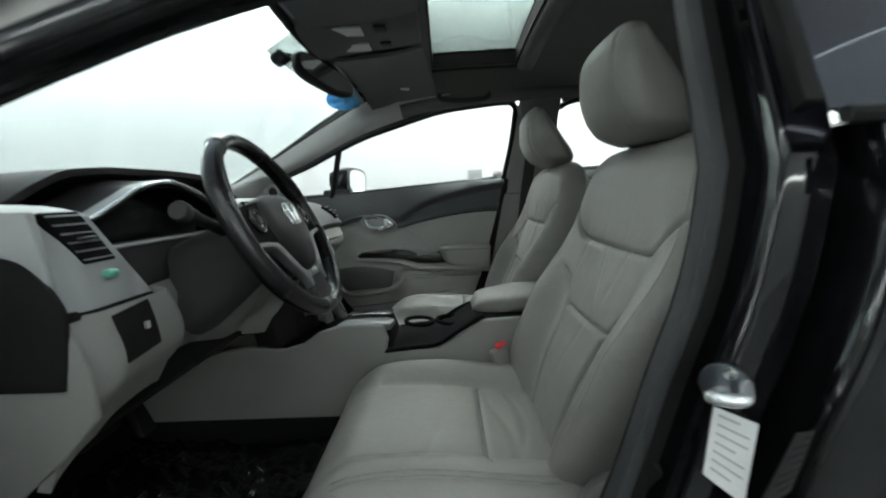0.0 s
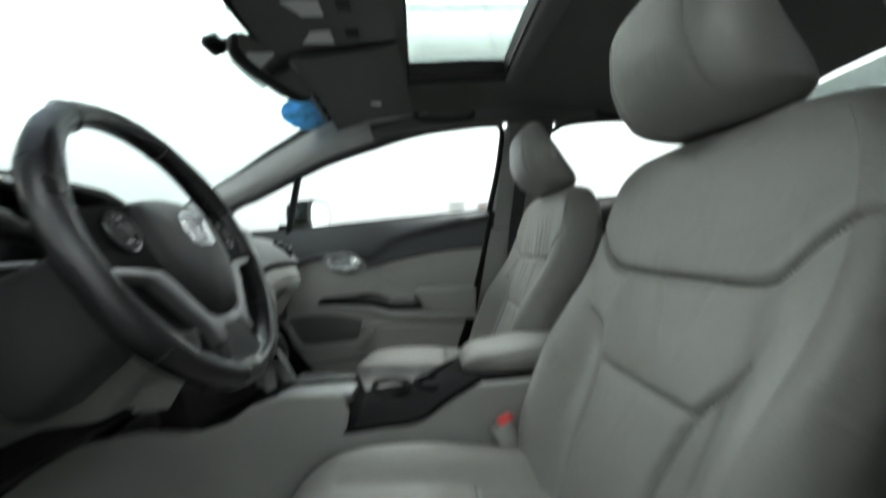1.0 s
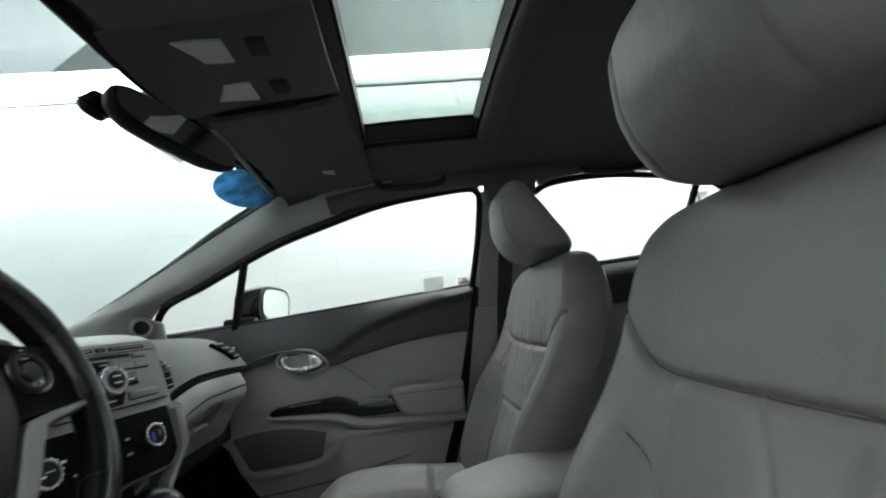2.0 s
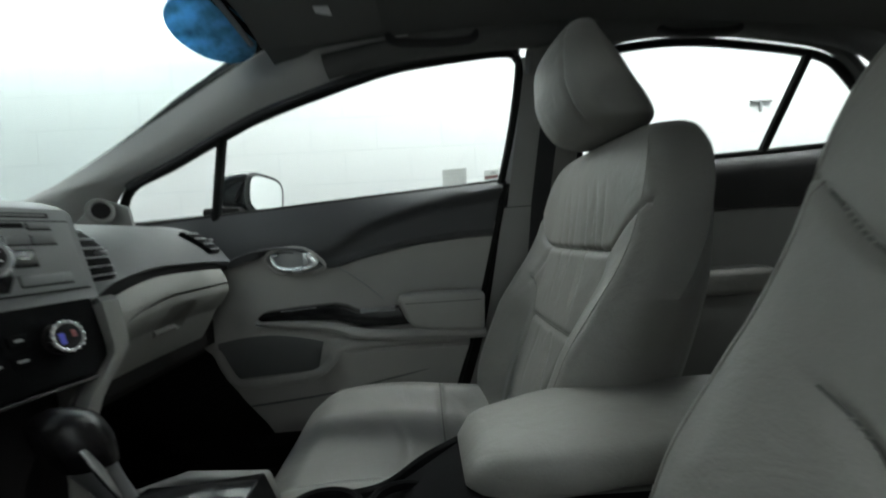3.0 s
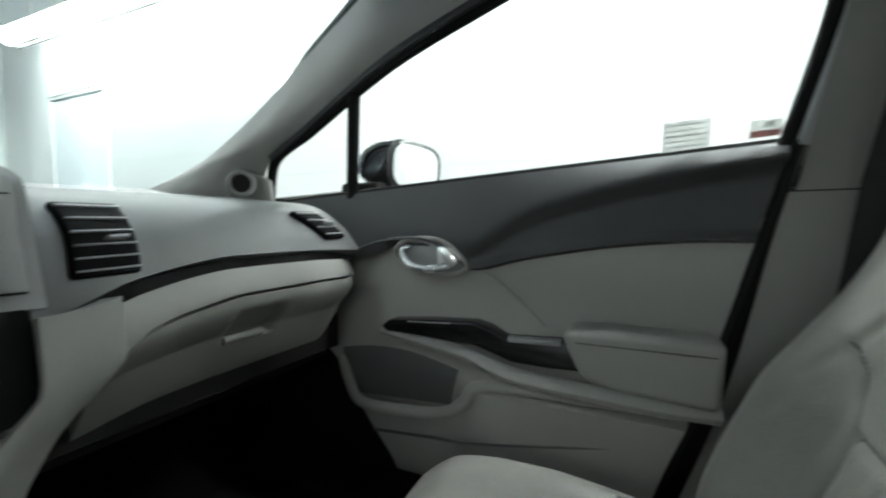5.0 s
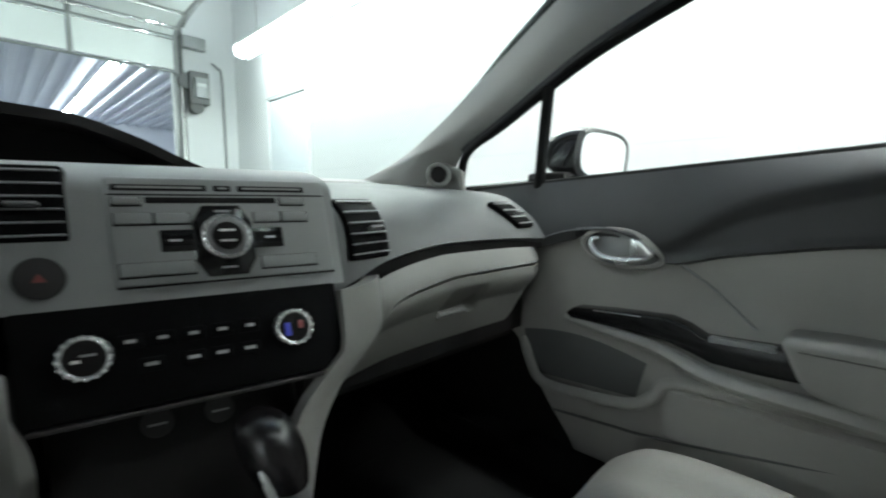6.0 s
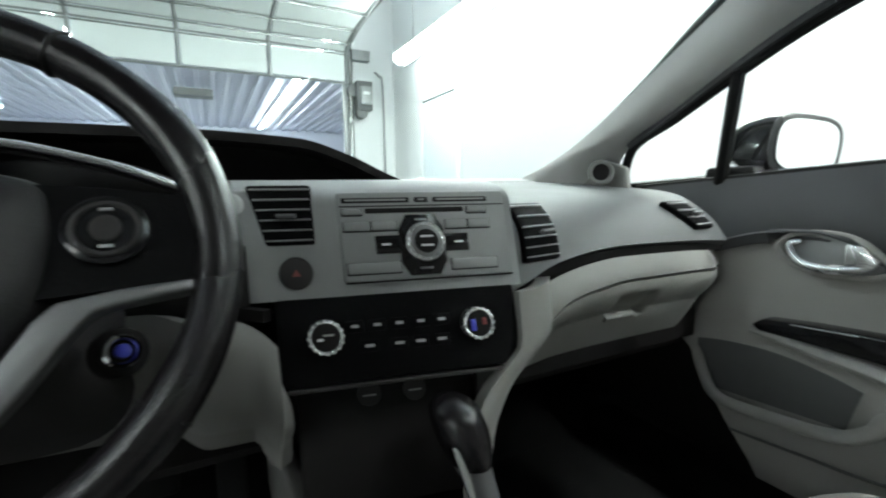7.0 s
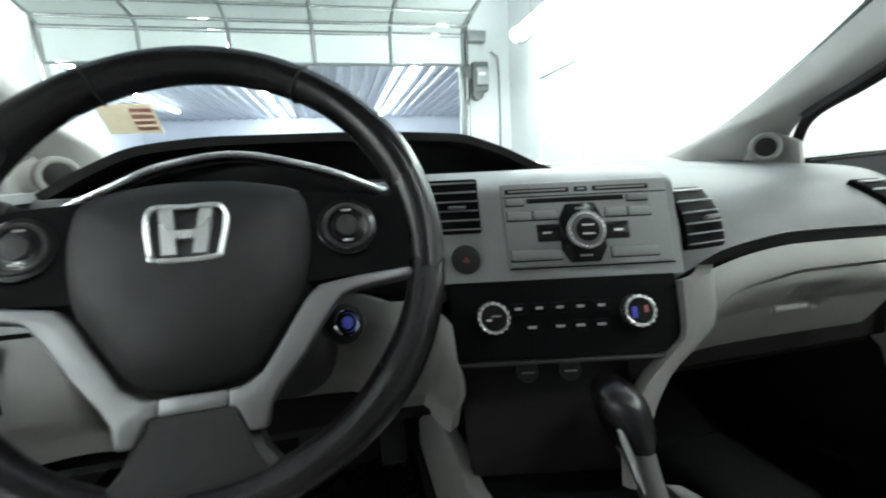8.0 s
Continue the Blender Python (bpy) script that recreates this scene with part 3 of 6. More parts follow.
# A-pillars: inner trim and outer skin
for s in (1, -1):
    low = smooth_path([(x, s * (0.738 - 0.375 * (z - 0.94)), z + 0.004) for x, z in ((-0.80, 0.90), (-0.692, 1.020), (-0.57, 1.072), (-0.43, 1.133), (-0.32, 1.176), (-0.165, 1.221), (-0.04, 1.252), (0.10, 1.272))], 5)
    top = smooth_path([wind(0.5 + s * (0.5 - 0.075 * (1 - v) ** 6), v) for v in (0.0, 0.04, 0.1, 0.2, 0.4, 0.6, 0.8, 0.97)] + [(-0.24, s * 0.585, 1.312), (-0.02, s * 0.575, 1.338)], 5)
    count = len(low) - 1

    def pillar(u, v, s=s, low=low, top=top):
        p, q = low[min(count, round(u * count))], top[min(len(top) - 1, round(u * (len(top) - 1)))]
        c = p.lerp(q, v)
        return (c.x + 0.010 * math.sin(math.pi * v), c.y - s * 0.020 * math.sin(math.pi * v), c.z)
    part("a_pillar_trim", sheet(pillar, count, 10, 0.014 * s), PILLAR_TRIM, car, "light grey pillar trim")
    outer = smooth_path([(-0.95, s * 0.735, 0.965), (-0.66, s * 0.705, 1.125), (-0.47, s * 0.672, 1.235), (-0.28, s * 0.642, 1.312), (0.1, s * 0.63, 1.36), (0.6, s * 0.62, 1.355), (1.1, s * 0.60, 1.31), (1.5, s * 0.58, 1.22)], 6)
    part("roof_rail", tube(outer, 0.034, 12, flat=0.8), PAINT, car, "glossy black roof rail")
    # inner rail trim above the doors
    inner = smooth_path([(-0.16, s * 0.600, 1.262), (-0.02, s * 0.596, 1.288), (0.15, s * 0.590, 1.304), (0.5, s * 0.582, 1.318), (0.72, s * 0.58, 1.324), (0.95, s * 0.578, 1.305), (1.12, s * 0.575, 1.262), (1.22, s * 0.58, 1.20)], 6)
    part("rail_trim", tube(inner, 0.030, 10, flat=0.95), HEADLINER, car)

# B-pillars, rear pillar, sills, floor, firewall
part("b_pillar_trim", sheet(lambda u, v: (0.258 + 0.165 * u + curve(v, [(0, -0.17), (0.5, -0.065), (1, 0.0)]), 0.715 - 0.02 * math.sin(math.pi * u), 0.30 + 0.62 * v), 6, 20, 0.012), LIGHT_PLASTIC, car, "light grey lower pillar trim")
part("b_pillar_upper", sheet(lambda u, v: (0.268 + 0.165 * u + 0.045 * v, 0.712 - 0.018 * math.sin(math.pi * u) - 0.115 * v, 0.922 + 0.378 * v), 8, 16, 0.012), LIGHT_PLASTIC, car, "grey upper pillar trim")
part("c_pillar_trim", sheet(lambda u, v: (1.14 + 0.35 * u + 0.05 * (1 - v), 0.66 - 0.10 * v, 0.95 + 0.34 * v - 0.05 * u * v), 6, 6, 0.011), HEADLINER, car)
part("c_pillar_trim", sheet(lambda u, v: (1.14 + 0.35 * u + 0.05 * (1 - v), -0.66 + 0.10 * v, 0.95 + 0.34 * v - 0.05 * u * v), 6, 6, -0.012), HEADLINER, car)
part("floor_pan", sheet(lambda u, v: (-1.05 + 2.35 * u, -0.72 + 1.44 * v, 0.26 + 0.16 * max(0, (0.22 - u) / 0.22) ** 1.5), 24, 6, 0.03), CARPET, car, "black carpeted floor")
part("firewall", sheet(lambda u, v: (-1.06 + 0.02 * v, -0.72 + 1.44 * u, 0.22 + 0.72 * v), 4, 4, 0.02), CARPET, car)
part("bulkhead", sheet(lambda u, v: (1.32 + 0.16 * v, -0.70 + 1.40 * u, 0.25 + 0.75 * v), 4, 4, 0.02), CARPET, car)
part("parcel_shelf", rbox((1.30, -0.66, 0.97), (1.90, 0.66, 0.99), 0.004), DARK_PLASTIC, car)
for s in (1, -1):
    part("sill", rbox((-0.75, s * 0.72 - 0.06, 0.20), (1.2, s * 0.72 + 0.06, 0.36), 0.02), PAINT if s < 0 else CARPET, car)
rw = part("rear_window", sheet(lambda u, v: (1.92 - 0.70 * v + 0.05 * v * v, -0.62 + 1.24 * u + 0.06 * (1 - 2 * u) * v, 0.99 + 0.36 * v + 0.03 * math.sin(math.pi * v) - 0.03 * (2 * u - 1) ** 2 * v), 6, 6, 0.005), ROOF_GLASS, car)
rw.visible_shadow = False

# outer body, closed around
for s in (1, -1):
    part("front_wing", sheet(lambda u, v, s=s: (-2.15 + 1.35 * u, s * (0.80 + 0.07 * math.sin(math.pi * (0.25 + 0.6 * v))) - s * 0.12 * (1 - u) ** 3, 0.25 + (0.55 + 0.12 * u) * v), 14, 8, 0.01 * s), PAINT, car)
    part("rear_wing", sheet(lambda u, v, s=s: (1.25 + 1.1 * u, s * (0.80 + 0.06 * math.sin(math.pi * (0.25 + 0.6 * v))) - s * 0.10 * u ** 3, 0.25 + 0.76 * v), 12, 8, 0.01 * s), PAINT, car)
part("bonnet", sheet(lambda u, v: (-2.15 + 1.15 * u, -0.78 + 1.56 * v, 0.74 + 0.20 * u - 0.05 * (2 * v - 1) ** 2 - 0.06 * (1 - u) ** 4), 12, 12, 0.01), PAINT, car)
part("boot_lid", sheet(lambda u, v: (1.93 + 0.42 * u, -0.72 + 1.44 * v, 1.0 - 0.04 * u), 6, 6, 0.01), PAINT, car)
part("front_bumper", rbox((-2.22, -0.72, 0.22), (-2.10, 0.72, 0.74), 0.05, 3), PAINT, car)
part("rear_bumper", rbox((2.30, -0.72, 0.25), (2.40, 0.72, 0.97), 0.04, 3), PAINT, car)
for x in (-1.32, 1.35):
    for s in (1, -1):
        wheel = part("wheel", disc((x, s * 0.64, 0.32), (0, s, 0), 0.31, 0.20, 32, 0.03), RUBBER, car)
        part("rim", disc((x, s * 0.70, 0.32), (0, s, 0), 0.2, 0.15, 24, 0.02), SILVER, wheel)

# driver-side centre pillar, painted, seen end-on through the open doorway
for n, (dx0, dx1, y0, y1, mat, lab) in {
    "b_pillar_inner": (0.120, 0.15, -0.690, -0.63, LIGHT_PLASTIC, "light grey pillar trim"),
    "door_seal": (0.026, 0.044, -0.745, -0.72, SEAL_TRIM, "slate grey door seal band"),
    "seal_gap": (0.033, 0.075, -0.742, -0.70, RUBBER, "black rubber"),
    "b_pillar_panel": (0.062, 0.118, -0.795, -0.735, PAINT, "glossy black painted pillar"),
    "rear_door_edge": (0.128, 0.23, -0.850, -0.75, PAINT, "glossy black rear door edge"),
}.items():
    def f(v, k, dx0=dx0, dx1=dx1, y0=y0, y1=y1):
        z = 0.30 + (0.685 if dx1 > 0.2 else 1.02) * v
        x = 0.257 + curve(z, [(0.3, -0.21), (0.45, -0.15), (0.59, -0.095), (0.72, -0.055), (0.82, -0.022), (0.9, -0.008), (1.02, 0.003), (1.15, 0.012), (1.32, 0.03)])
        lean = 0.17 * max(0.0, (z - 0.95) / 0.37)
        a = [(x + dx0, y0 + lean), (x + dx1, y0 + lean), (x + dx1, y1 + lean), (x + dx0, y1 + lean)]
        r = min(abs(dx1 - dx0), abs(y1 - y0)) * 0.14
        out = []
        for i, (px, py) in enumerate(a):
            cx = px + (r if px == min(a[0][0], a[1][0]) else -r)
            cy = py + (r if py == min(a[0][1], a[2][1]) else -r)
            base = {0: 180, 1: 270, 2: 0, 3: 90}[i]
            for j in range(4):
                an = radians(base + 30 * j)
                out.append((cx + r * math.cos(an), cy + r * math.sin(an), z))
        return out
    part(n, loft([f(v, 0) for v in np.linspace(0, 1, 26)]), mat, car, lab)
part("rear_door_skin", sheet(lambda u, v: (0.475 + 0.75 * u - 0.06 * (1 - v) * (1 - u), -0.862 + 0.02 * (2 * v - 1) ** 2 + 0.05 * ease(0.78, 1.0, v), 0.28 + 0.705 * v), 8, 30, 0.01), PAINT, car, "glossy black rear door skin")
part("rear_side_glass", sheet(lambda u, v: (0.335 + 0.765 * u + 0.02 * v, -0.812 + 0.15 * v, 0.992 + 0.29 * v - 0.06 * max(0.0, u - 0.6) * v), 6, 6, -0.005), SIDE_GLASS, car, "dark rear side glass")
part("rear_window_post", rbox((0.318, -0.75, 0.985), (0.337, -0.73, 1.30), 0.004, 2, Matrix.Rotation(radians(-24), 4, "X")), RUBBER, car)
part("rear_belt_line", tube([(0.345, -0.822, 0.988), (1.2, -0.815, 1.0)], 0.008, 8), RUBBER, car, "black rubber belt line")
striker = part("striker", disc((0.270, -0.795, 0.738), (-0.75, -1, 0), 0.022, 0.007, 28, 0.003), DARK_STEEL, car, "zinc-plated door striker")
part("striker_loop", tube(smooth_path([(0.266, -0.802, 0.733), (0.245, -0.818, 0.737), (0.240, -0.830, 0.740), (0.262, -0.836, 0.740), (0.280, -0.812, 0.742)], 5), 0.0065, 10), BRIGHT_CHROME, striker, "bright steel loop")
for dz in (-0.014, 0.014):
    part("bolt", disc((0.270, -0.803, 0.738 + dz), (-0.75, -1, 0), 0.007, 0.004, 6, 0.001), STEEL, striker)
grommet = part("grommet", disc((0.232, -0.738, 0.60), (-1, -0.6, 0), 0.022, 0.01, 20, 0.003), RUBBER, car, "black rubber grommet")
part("latch_bracket", rbox((0.378, -0.855, 0.925), (0.392, -0.846, 0.985), 0.004, 2), STEEL, car, "small steel bracket on the door edge")

# side panels that close the body behind the trims
part("inner_side", rbox((-1.10, 0.775, 0.20), (1.40, 0.79, 0.93), 0.004), BLACK_PLASTIC, car)
part("kick_panel", rbox((-1.08, -0.735, 0.22), (-0.66, -0.715, 0.95), 0.006), CARPET, car)
part("kick_panel", prism([(-1.08, 0.22), (-0.28, 0.22), (-0.33, 0.28), (-0.396, 0.386), (-0.448, 0.45), (-0.488, 0.51), (-0.514, 0.58), (-0.60, 0.65), (-0.70, 0.74), (-0.72, 0.95), (-1.08, 0.95)], "y", 0.722, 0.742, 0.004), CARPET, car, "black carpeted kick panel")
part("inner_side", rbox((0.40, -0.80, 0.20), (1.40, -0.785, 0.95), 0.004), BLACK_PLASTIC, car)
part("cowl", rbox((-1.12, -0.74, 0.86), (-1.0, 0.74, 0.95), 0.01), BLACK_PLASTIC, car)
# driver's doorway: flange and seal along pillar and roof
door_line = [(-0.78, 0.90), (-0.70, 0.985), (-0.57, 1.05), (-0.43, 1.112), (-0.32, 1.155), (-0.165, 1.202), (-0.008, 1.243), (0.149, 1.264), (0.26, 1.272), (0.32, 1.262)]
flange = smooth_path([(x, -(0.748 - 0.375 * (z - 0.94)), z + 0.012) for x, z in door_line], 5)
part("door_flange", tube(flange, 0.030, 12, flat=0.9, up=(0, 1, 0)), PAINT, car, "glossy black door opening flange")
part("opening_seal", tube([p + Vector((0.004, 0.02, -0.018)) for p in flange], 0.012, 8), SEAL_GREY, car, "dark grey door opening seal")

# ---- front seats ----
SEAT_Y = 0.365


def cup_line(a):
    """Height of the curved seam across the shoulders, a from the middle."""
    return curve(a, [(0.0, 0.819), (0.125, 0.820), (0.160, 0.825), (0.185, 0.840), (0.21, 0.864), (0.24, 0.889)])


def side_line(z):
    """Where the seam between middle panel and bolster runs."""
    return curve(z, [(0.44, 0.090), (0.56, 0.098), (0.63, 0.106), (0.675, 0.118), (0.72, 0.150), (0.75, 0.180), (0.775, 0.205)])


# folds of the leather: across at the seam, lean with height, depth; towards the door is positive
FOLDS = {
    "gathered": {
        "upper": ((0.078, 0.10, 0.5), (0.036, 0.22, 0.9), (0.004, 0.10, 0.5), (-0.050, 0.24, 1.2), (-0.074, 0.12, 1.0), (-0.093, 0.26, 1.2), (-0.116, 0.14, 1.0)),
        "middle": ((-0.058, 0.20, 1.3), (0.150, -0.45, 1.2), (0.060, 0.30, 0.45), (0.010, 0.22, 0.45), (-0.150, 0.25, 0.5)),
        "lower": ((-0.030, 0.55, 1.2), (0.040, 0.30, 0.5)),
    },
    "smooth": {
        "upper": ((0.060, 0.10, 0.12), (-0.040, 0.06, 0.16), (-0.100, 0.10, 0.14)),
        "middle": ((-0.020, -0.50, 0.8), (0.080, 0.25, 0.8), (-0.130, 0.3, 0.4)),
        "lower": ((0.020, 0.20, 0.25),),
    },
}


def seat_seams(y, z, folds="gathered"):
    """Depth of the stitched grooves and folds of the backrest; y across from its middle, z its height."""
    a = abs(y)
    g = 0.0
    if a < 0.245:
        g += 0.0085 * bump(z - cup_line(a), 0.0055)
    if a < 0.125 and z < 0.80:
        g += 0.008 * bump(z - 0.681, 0.005)
    if z < 0.775:
        g += 0.009 * ease(0.772, 0.735, z) * bump(a - side_line(z), 0.006)
    which = FOLDS[folds]
    if z > cup_line(a):
        fade = ease(0.955, 0.84, z)
        for at, lean, deep in which["upper"]:
            g += 0.0062 * deep * fade * bump(y - at - lean * (z - 0.82), 0.0055)
    elif z > 0.685:
        fade = ease(0.69, 0.80, z)
        for at, lean, deep in which["middle"]:
            g += 0.0056 * deep * fade * bump(y - at - lean * (z - 0.815), 0.0065)
    elif z < 0.672:
        for at, lean, deep in which["lower"]:
            g += 0.005 * deep * ease(0.53, 0.66, z) * bump(y - at - lean * (z - 0.675), 0.006)
    # the filling swells a little between the seams
    g -= 0.006 * bump(a, 0.09) * bump(z - 0.745, 0.045) + 0.005 * bump(a, 0.08) * bump(z - 0.60, 0.05)
    return g


def back_shape(z):
    """Half width, front, thickness and bolster of the backrest at a height."""
    w = curve(z, [(0.43, 0.205), (0.52, 0.248), (0.66, 0.274), (0.80, 0.272), (0.90, 0.264), (0.95, 0.250), (0.985, 0.225), (1.005, 0.19), (1.018, 0.12)])
    f = curve(z, [(0.43, 0.17), (0.55, 0.205), (0.66, 0.254), (0.80, 0.310), (0.90, 0.334), (0.97, 0.352), (1.0, 0.370), (1.018, 0.40)])
    th = curve(z, [(0.43, 0.16), (0.66, 0.155), (0.85, 0.135), (0.95, 0.118), (0.99, 0.09), (1.018, 0.03)])
    bol = curve(z, [(0.43, 0.03), (0.55, 0.056), (0.68, 0.059), (0.75, 0.044), (0.80, 0.027), (0.86, 0.012), (0.95, 0.004), (1.018, 0.0)])
    return w, f, th, bol


def back_front(y, z, seams="gathered"):
    w, f, th, bol = back_shape(z)
    a = min(1.0, abs(y) / w)
    x = f - bol * ease(0.52, 0.84, a) + 0.010 * a * a
    if a > 0.88:
        e = (a - 0.88) / 0.12
        x += th * 0.60 * (1 - math.sqrt(max(0.0, 1 - e * e)))
    return x + (seat_seams(y, z, seams) if seams else 0.0)


def back_ring(z, cy, out, folds, nf=128, nb=18):
    w, f, th, bol = back_shape(z)
    ring = []
    for i in range(nf + 1):
        y = (-1 + 2 * i / nf) * w
        ring.append((back_front(y * out, z, folds), cy + y, z))
    for i in range(1, nb):
        u = 1 - 2 * i / nb
        a = abs(u)
        ring.append((f + th - 0.02 * a ** 4 - 0.45 * th * (max(0, a - 0.7) / 0.3) ** 2, cy + u * w, z))
    return ring


def cushion_top(x, y):
    """Height of the seat cushion's top at x, y from its middle; towards the door is positive."""
    a = abs(y)
    z = curve(x, [(-0.27, 0.395), (-0.255, 0.435), (-0.225, 0.468), (-0.17, 0.490), (-0.05, 0.488), (0.1, 0.470), (0.22, 0.455), (0.3, 0.44)])
    z += 0.042 * ease(0.13, 0.2, a) * curve(x, [(-0.25, 0.1), (-0.1, 0.8), (0.2, 1.0)])
    z -= 0.075 * max(0.0, (a - 0.205) / 0.06) ** 2
    g = 0.0
    k = ease(0.205, 0.19, y) * ease(-0.150, -0.138, y)
    g += k * (0.007 * bump(x - 0.060, 0.005) + 0.007 * bump(x - 0.186, 0.005))
    if x > -0.17:
        g += 0.0045 * bump(y + 0.146, 0.008)
    g += 0.004 * bump(a - 0.226, 0.004) * ease(-0.22, -0.18, x)
    for at, ph in ((0.095, 0.3), (0.125, 1.7), (0.2, 0.9), (-0.03, 2.4)):
        g += 0.0026 * bump(x - at - 0.02 * math.sin(14 * y + ph), 0.008) * ease(0.17, 0.1, a)
    g -= 0.004 * bump(x - 0.12, 0.04) * bump(y, 0.12)
    return z - g


def front_seat(cy, label, out, folds):
    """A front seat; out is the side of the door, 1 or -1."""
    ob = thing("front_seat", (0.1, cy, 0.24), label, "car seat", "front seats")
    part("backrest", loft([back_ring(z, cy, out, folds) for z in np.linspace(0.43, 1.018, 150)]), LEATHER, ob)

    def top(u, v):
        x = -0.27 + 0.57 * u
        w = curve(x, [(-0.27, 0.225), (-0.2, 0.255), (0.1, 0.265), (0.3, 0.25)])
        y = (2 * v - 1) * w
        return (x, cy + y, cushion_top(x, y * out))
    own = bmesh.new()
    nu, nv = 120, 96
    G = [[own.verts.new(top(i / nu, j / nv)) for j in range(nv + 1)] for i in range(nu + 1)]
    for i in range(nu):
        for j in range(nv):
            own.faces.new([G[i][j], G[i + 1][j], G[i + 1][j + 1], G[i][j + 1]])
    ring = [G[i][0] for i in range(nu)] + [G[nu][j] for j in range(nv)] + [G[i][nv] for i in range(nu, 0, -1)] + [G[0][j] for j in range(nv, 0, -1)]
    last = ring
    for drop, pull in ((0.02, 1.015), (0.07, 1.02), (0.13, 0.97)):
        nxt = []
        for v in ring:
            p = v.co
            nxt.append(own.verts.new((0.015 + (p.x - 0.015) * pull, cy + (p.y - cy) * pull, min(p.z, 0.45) - drop)))
        for k in range(len(ring)):
            own.faces.new([last[k], last[(k + 1) % len(ring)], nxt[(k + 1) % len(ring)], nxt[k]])
        last = nxt
    own.faces.new(last)
    part("cushion", own, LEATHER, ob)

    # stitching laid into the grooves
    def seam(pts):
        q = [(back_front(y * out, z, folds) - 0.0012, cy + y, z) for y, z in pts]
        part("seam", tube(q, 0.0013, 6, up=(1, 0, 0)), THREAD, ob, "dark stitched seam")
    seam([(y, cup_line(abs(y))) for y in np.linspace(-0.225, 0.225, 110)])
    seam([(y, 0.681) for y in np.linspace(-0.118, 0.118, 24)])
    for s in (-1, 1):
        seam([(s * side_line(z), z) for z in np.linspace(0.47, 0.755, 40)])
        part("edge_seam", tube([(back_front(s * out * 0.885 * back_shape(z)[0], z, folds) - 0.0001, cy + s * 0.885 * back_shape(z)[0], z) for z in np.linspace(0.50, 0.985, 50)], 0.0009, 6, up=(1, 0, 0)), LEATHER_BACK, ob, "sewn edge between face and side")
    for x in (0.060, 0.186):
        part("seam", tube([(x, cy + y * out, cushion_top(x, y) + 0.0008) for y in np.linspace(-0.143, 0.203, 34)], 0.0016, 6), THREAD, ob)
    for k in (0.0, 0.007):
        part("piping", tube([(x, cy + out * (0.222 + k), cushion_top(x, 0.222 + k) + 0.0006) for x in np.linspace(-0.19, 0.25, 40)], 0.0016, 6), LEATHER_BACK, ob, "double stitching along the outer edge")
    # headrest: a wedge with soft corners on two posts
    rings = []
    for t in np.linspace(0, 1, 40):
        z = 1.012 + 0.195 * t
        e = max(0.0, abs(2 * t - 1) - 0.72) / 0.28
        soft = math.sqrt(max(0.0, 1 - 0.75 * e * e)) if t > 0.5 else math.sqrt(max(0.0, 1 - 0.5 * e * e))
        xa = curve(t, [(0, 0.335), (0.12, 0.310), (0.3, 0.286), (0.5, 0.276), (0.75, 0.277), (0.9, 0.287), (1, 0.300)])
        xb = curve(t, [(0, 0.44), (0.12, 0.44), (0.5, 0.40), (0.85, 0.352), (1, 0.335)])
        w = curve(t, [(0, 0.116), (0.15, 0.130), (0.6, 0.130), (1, 0.112)]) * soft
        xc, d = (xa + xb) / 2, (xb - xa) / 2 * soft
        ring = []
        for i in range(96):
            a = 2 * math.pi * i / 96
            c, q = math.cos(a), math.sin(a)
            px = d * abs(c) ** 0.42 * (1 if c > 0 else -1)
            py = w * abs(q) ** 0.42 * (1 if q > 0 else -1)
            groove = 0.0045 * (bump(py - 0.088, 0.003) + bump(py + 0.088, 0.003)) if c < 0 else 0.0
            ring.append((xc + px + groove + 0.012 * (py / 0.13) ** 2 * (1 if c < 0 else -1), cy + py, z))
        rings.append(ring)
    part("headrest", loft(rings), LEATHER, ob)
    for s in (-1, 1):
        part("headrest_post", tube([(0.425, cy + s * 0.06, 0.96), (0.412, cy + s * 0.06, 1.01), (0.385, cy + s * 0.06, 1.06)], 0.006, 8), CHROME, ob, "chrome headrest post")
        part("post_guide", disc((0.42, cy + s * 0.06, 1.005), (0, 0, 1), 0.012, 0.016, 16, 0.003), WHITE_MARK, ob)
        part("side_shield", prism([(-0.2, 0.30), (0.22, 0.30), (0.27, 0.40), (0.2, 0.43), (-0.2, 0.40)], "y", cy + s * 0.262 - 0.012, cy + s * 0.262 + 0.012, 0.008), LIGHT_PLASTIC, ob)
        part("seat_rail", rbox((-0.2, cy + s * 0.2 - 0.025, 0.255), (0.28, cy + s * 0.2 + 0.025, 0.33), 0.006), BLACK_PLASTIC, ob)
    part("recliner_shield", disc((0.235, cy + out * 0.245, 0.47), (0, out, 0), 0.055, 0.02, 24, 0.006), LIGHT_PLASTIC, ob)
    return ob


front_seat(-SEAT_Y, "grey leather front seat with stitched panels, driver's side", -1, "smooth")
front_seat(SEAT_Y, "grey leather front seat with gathered stitching, passenger's side", 1, "gathered")

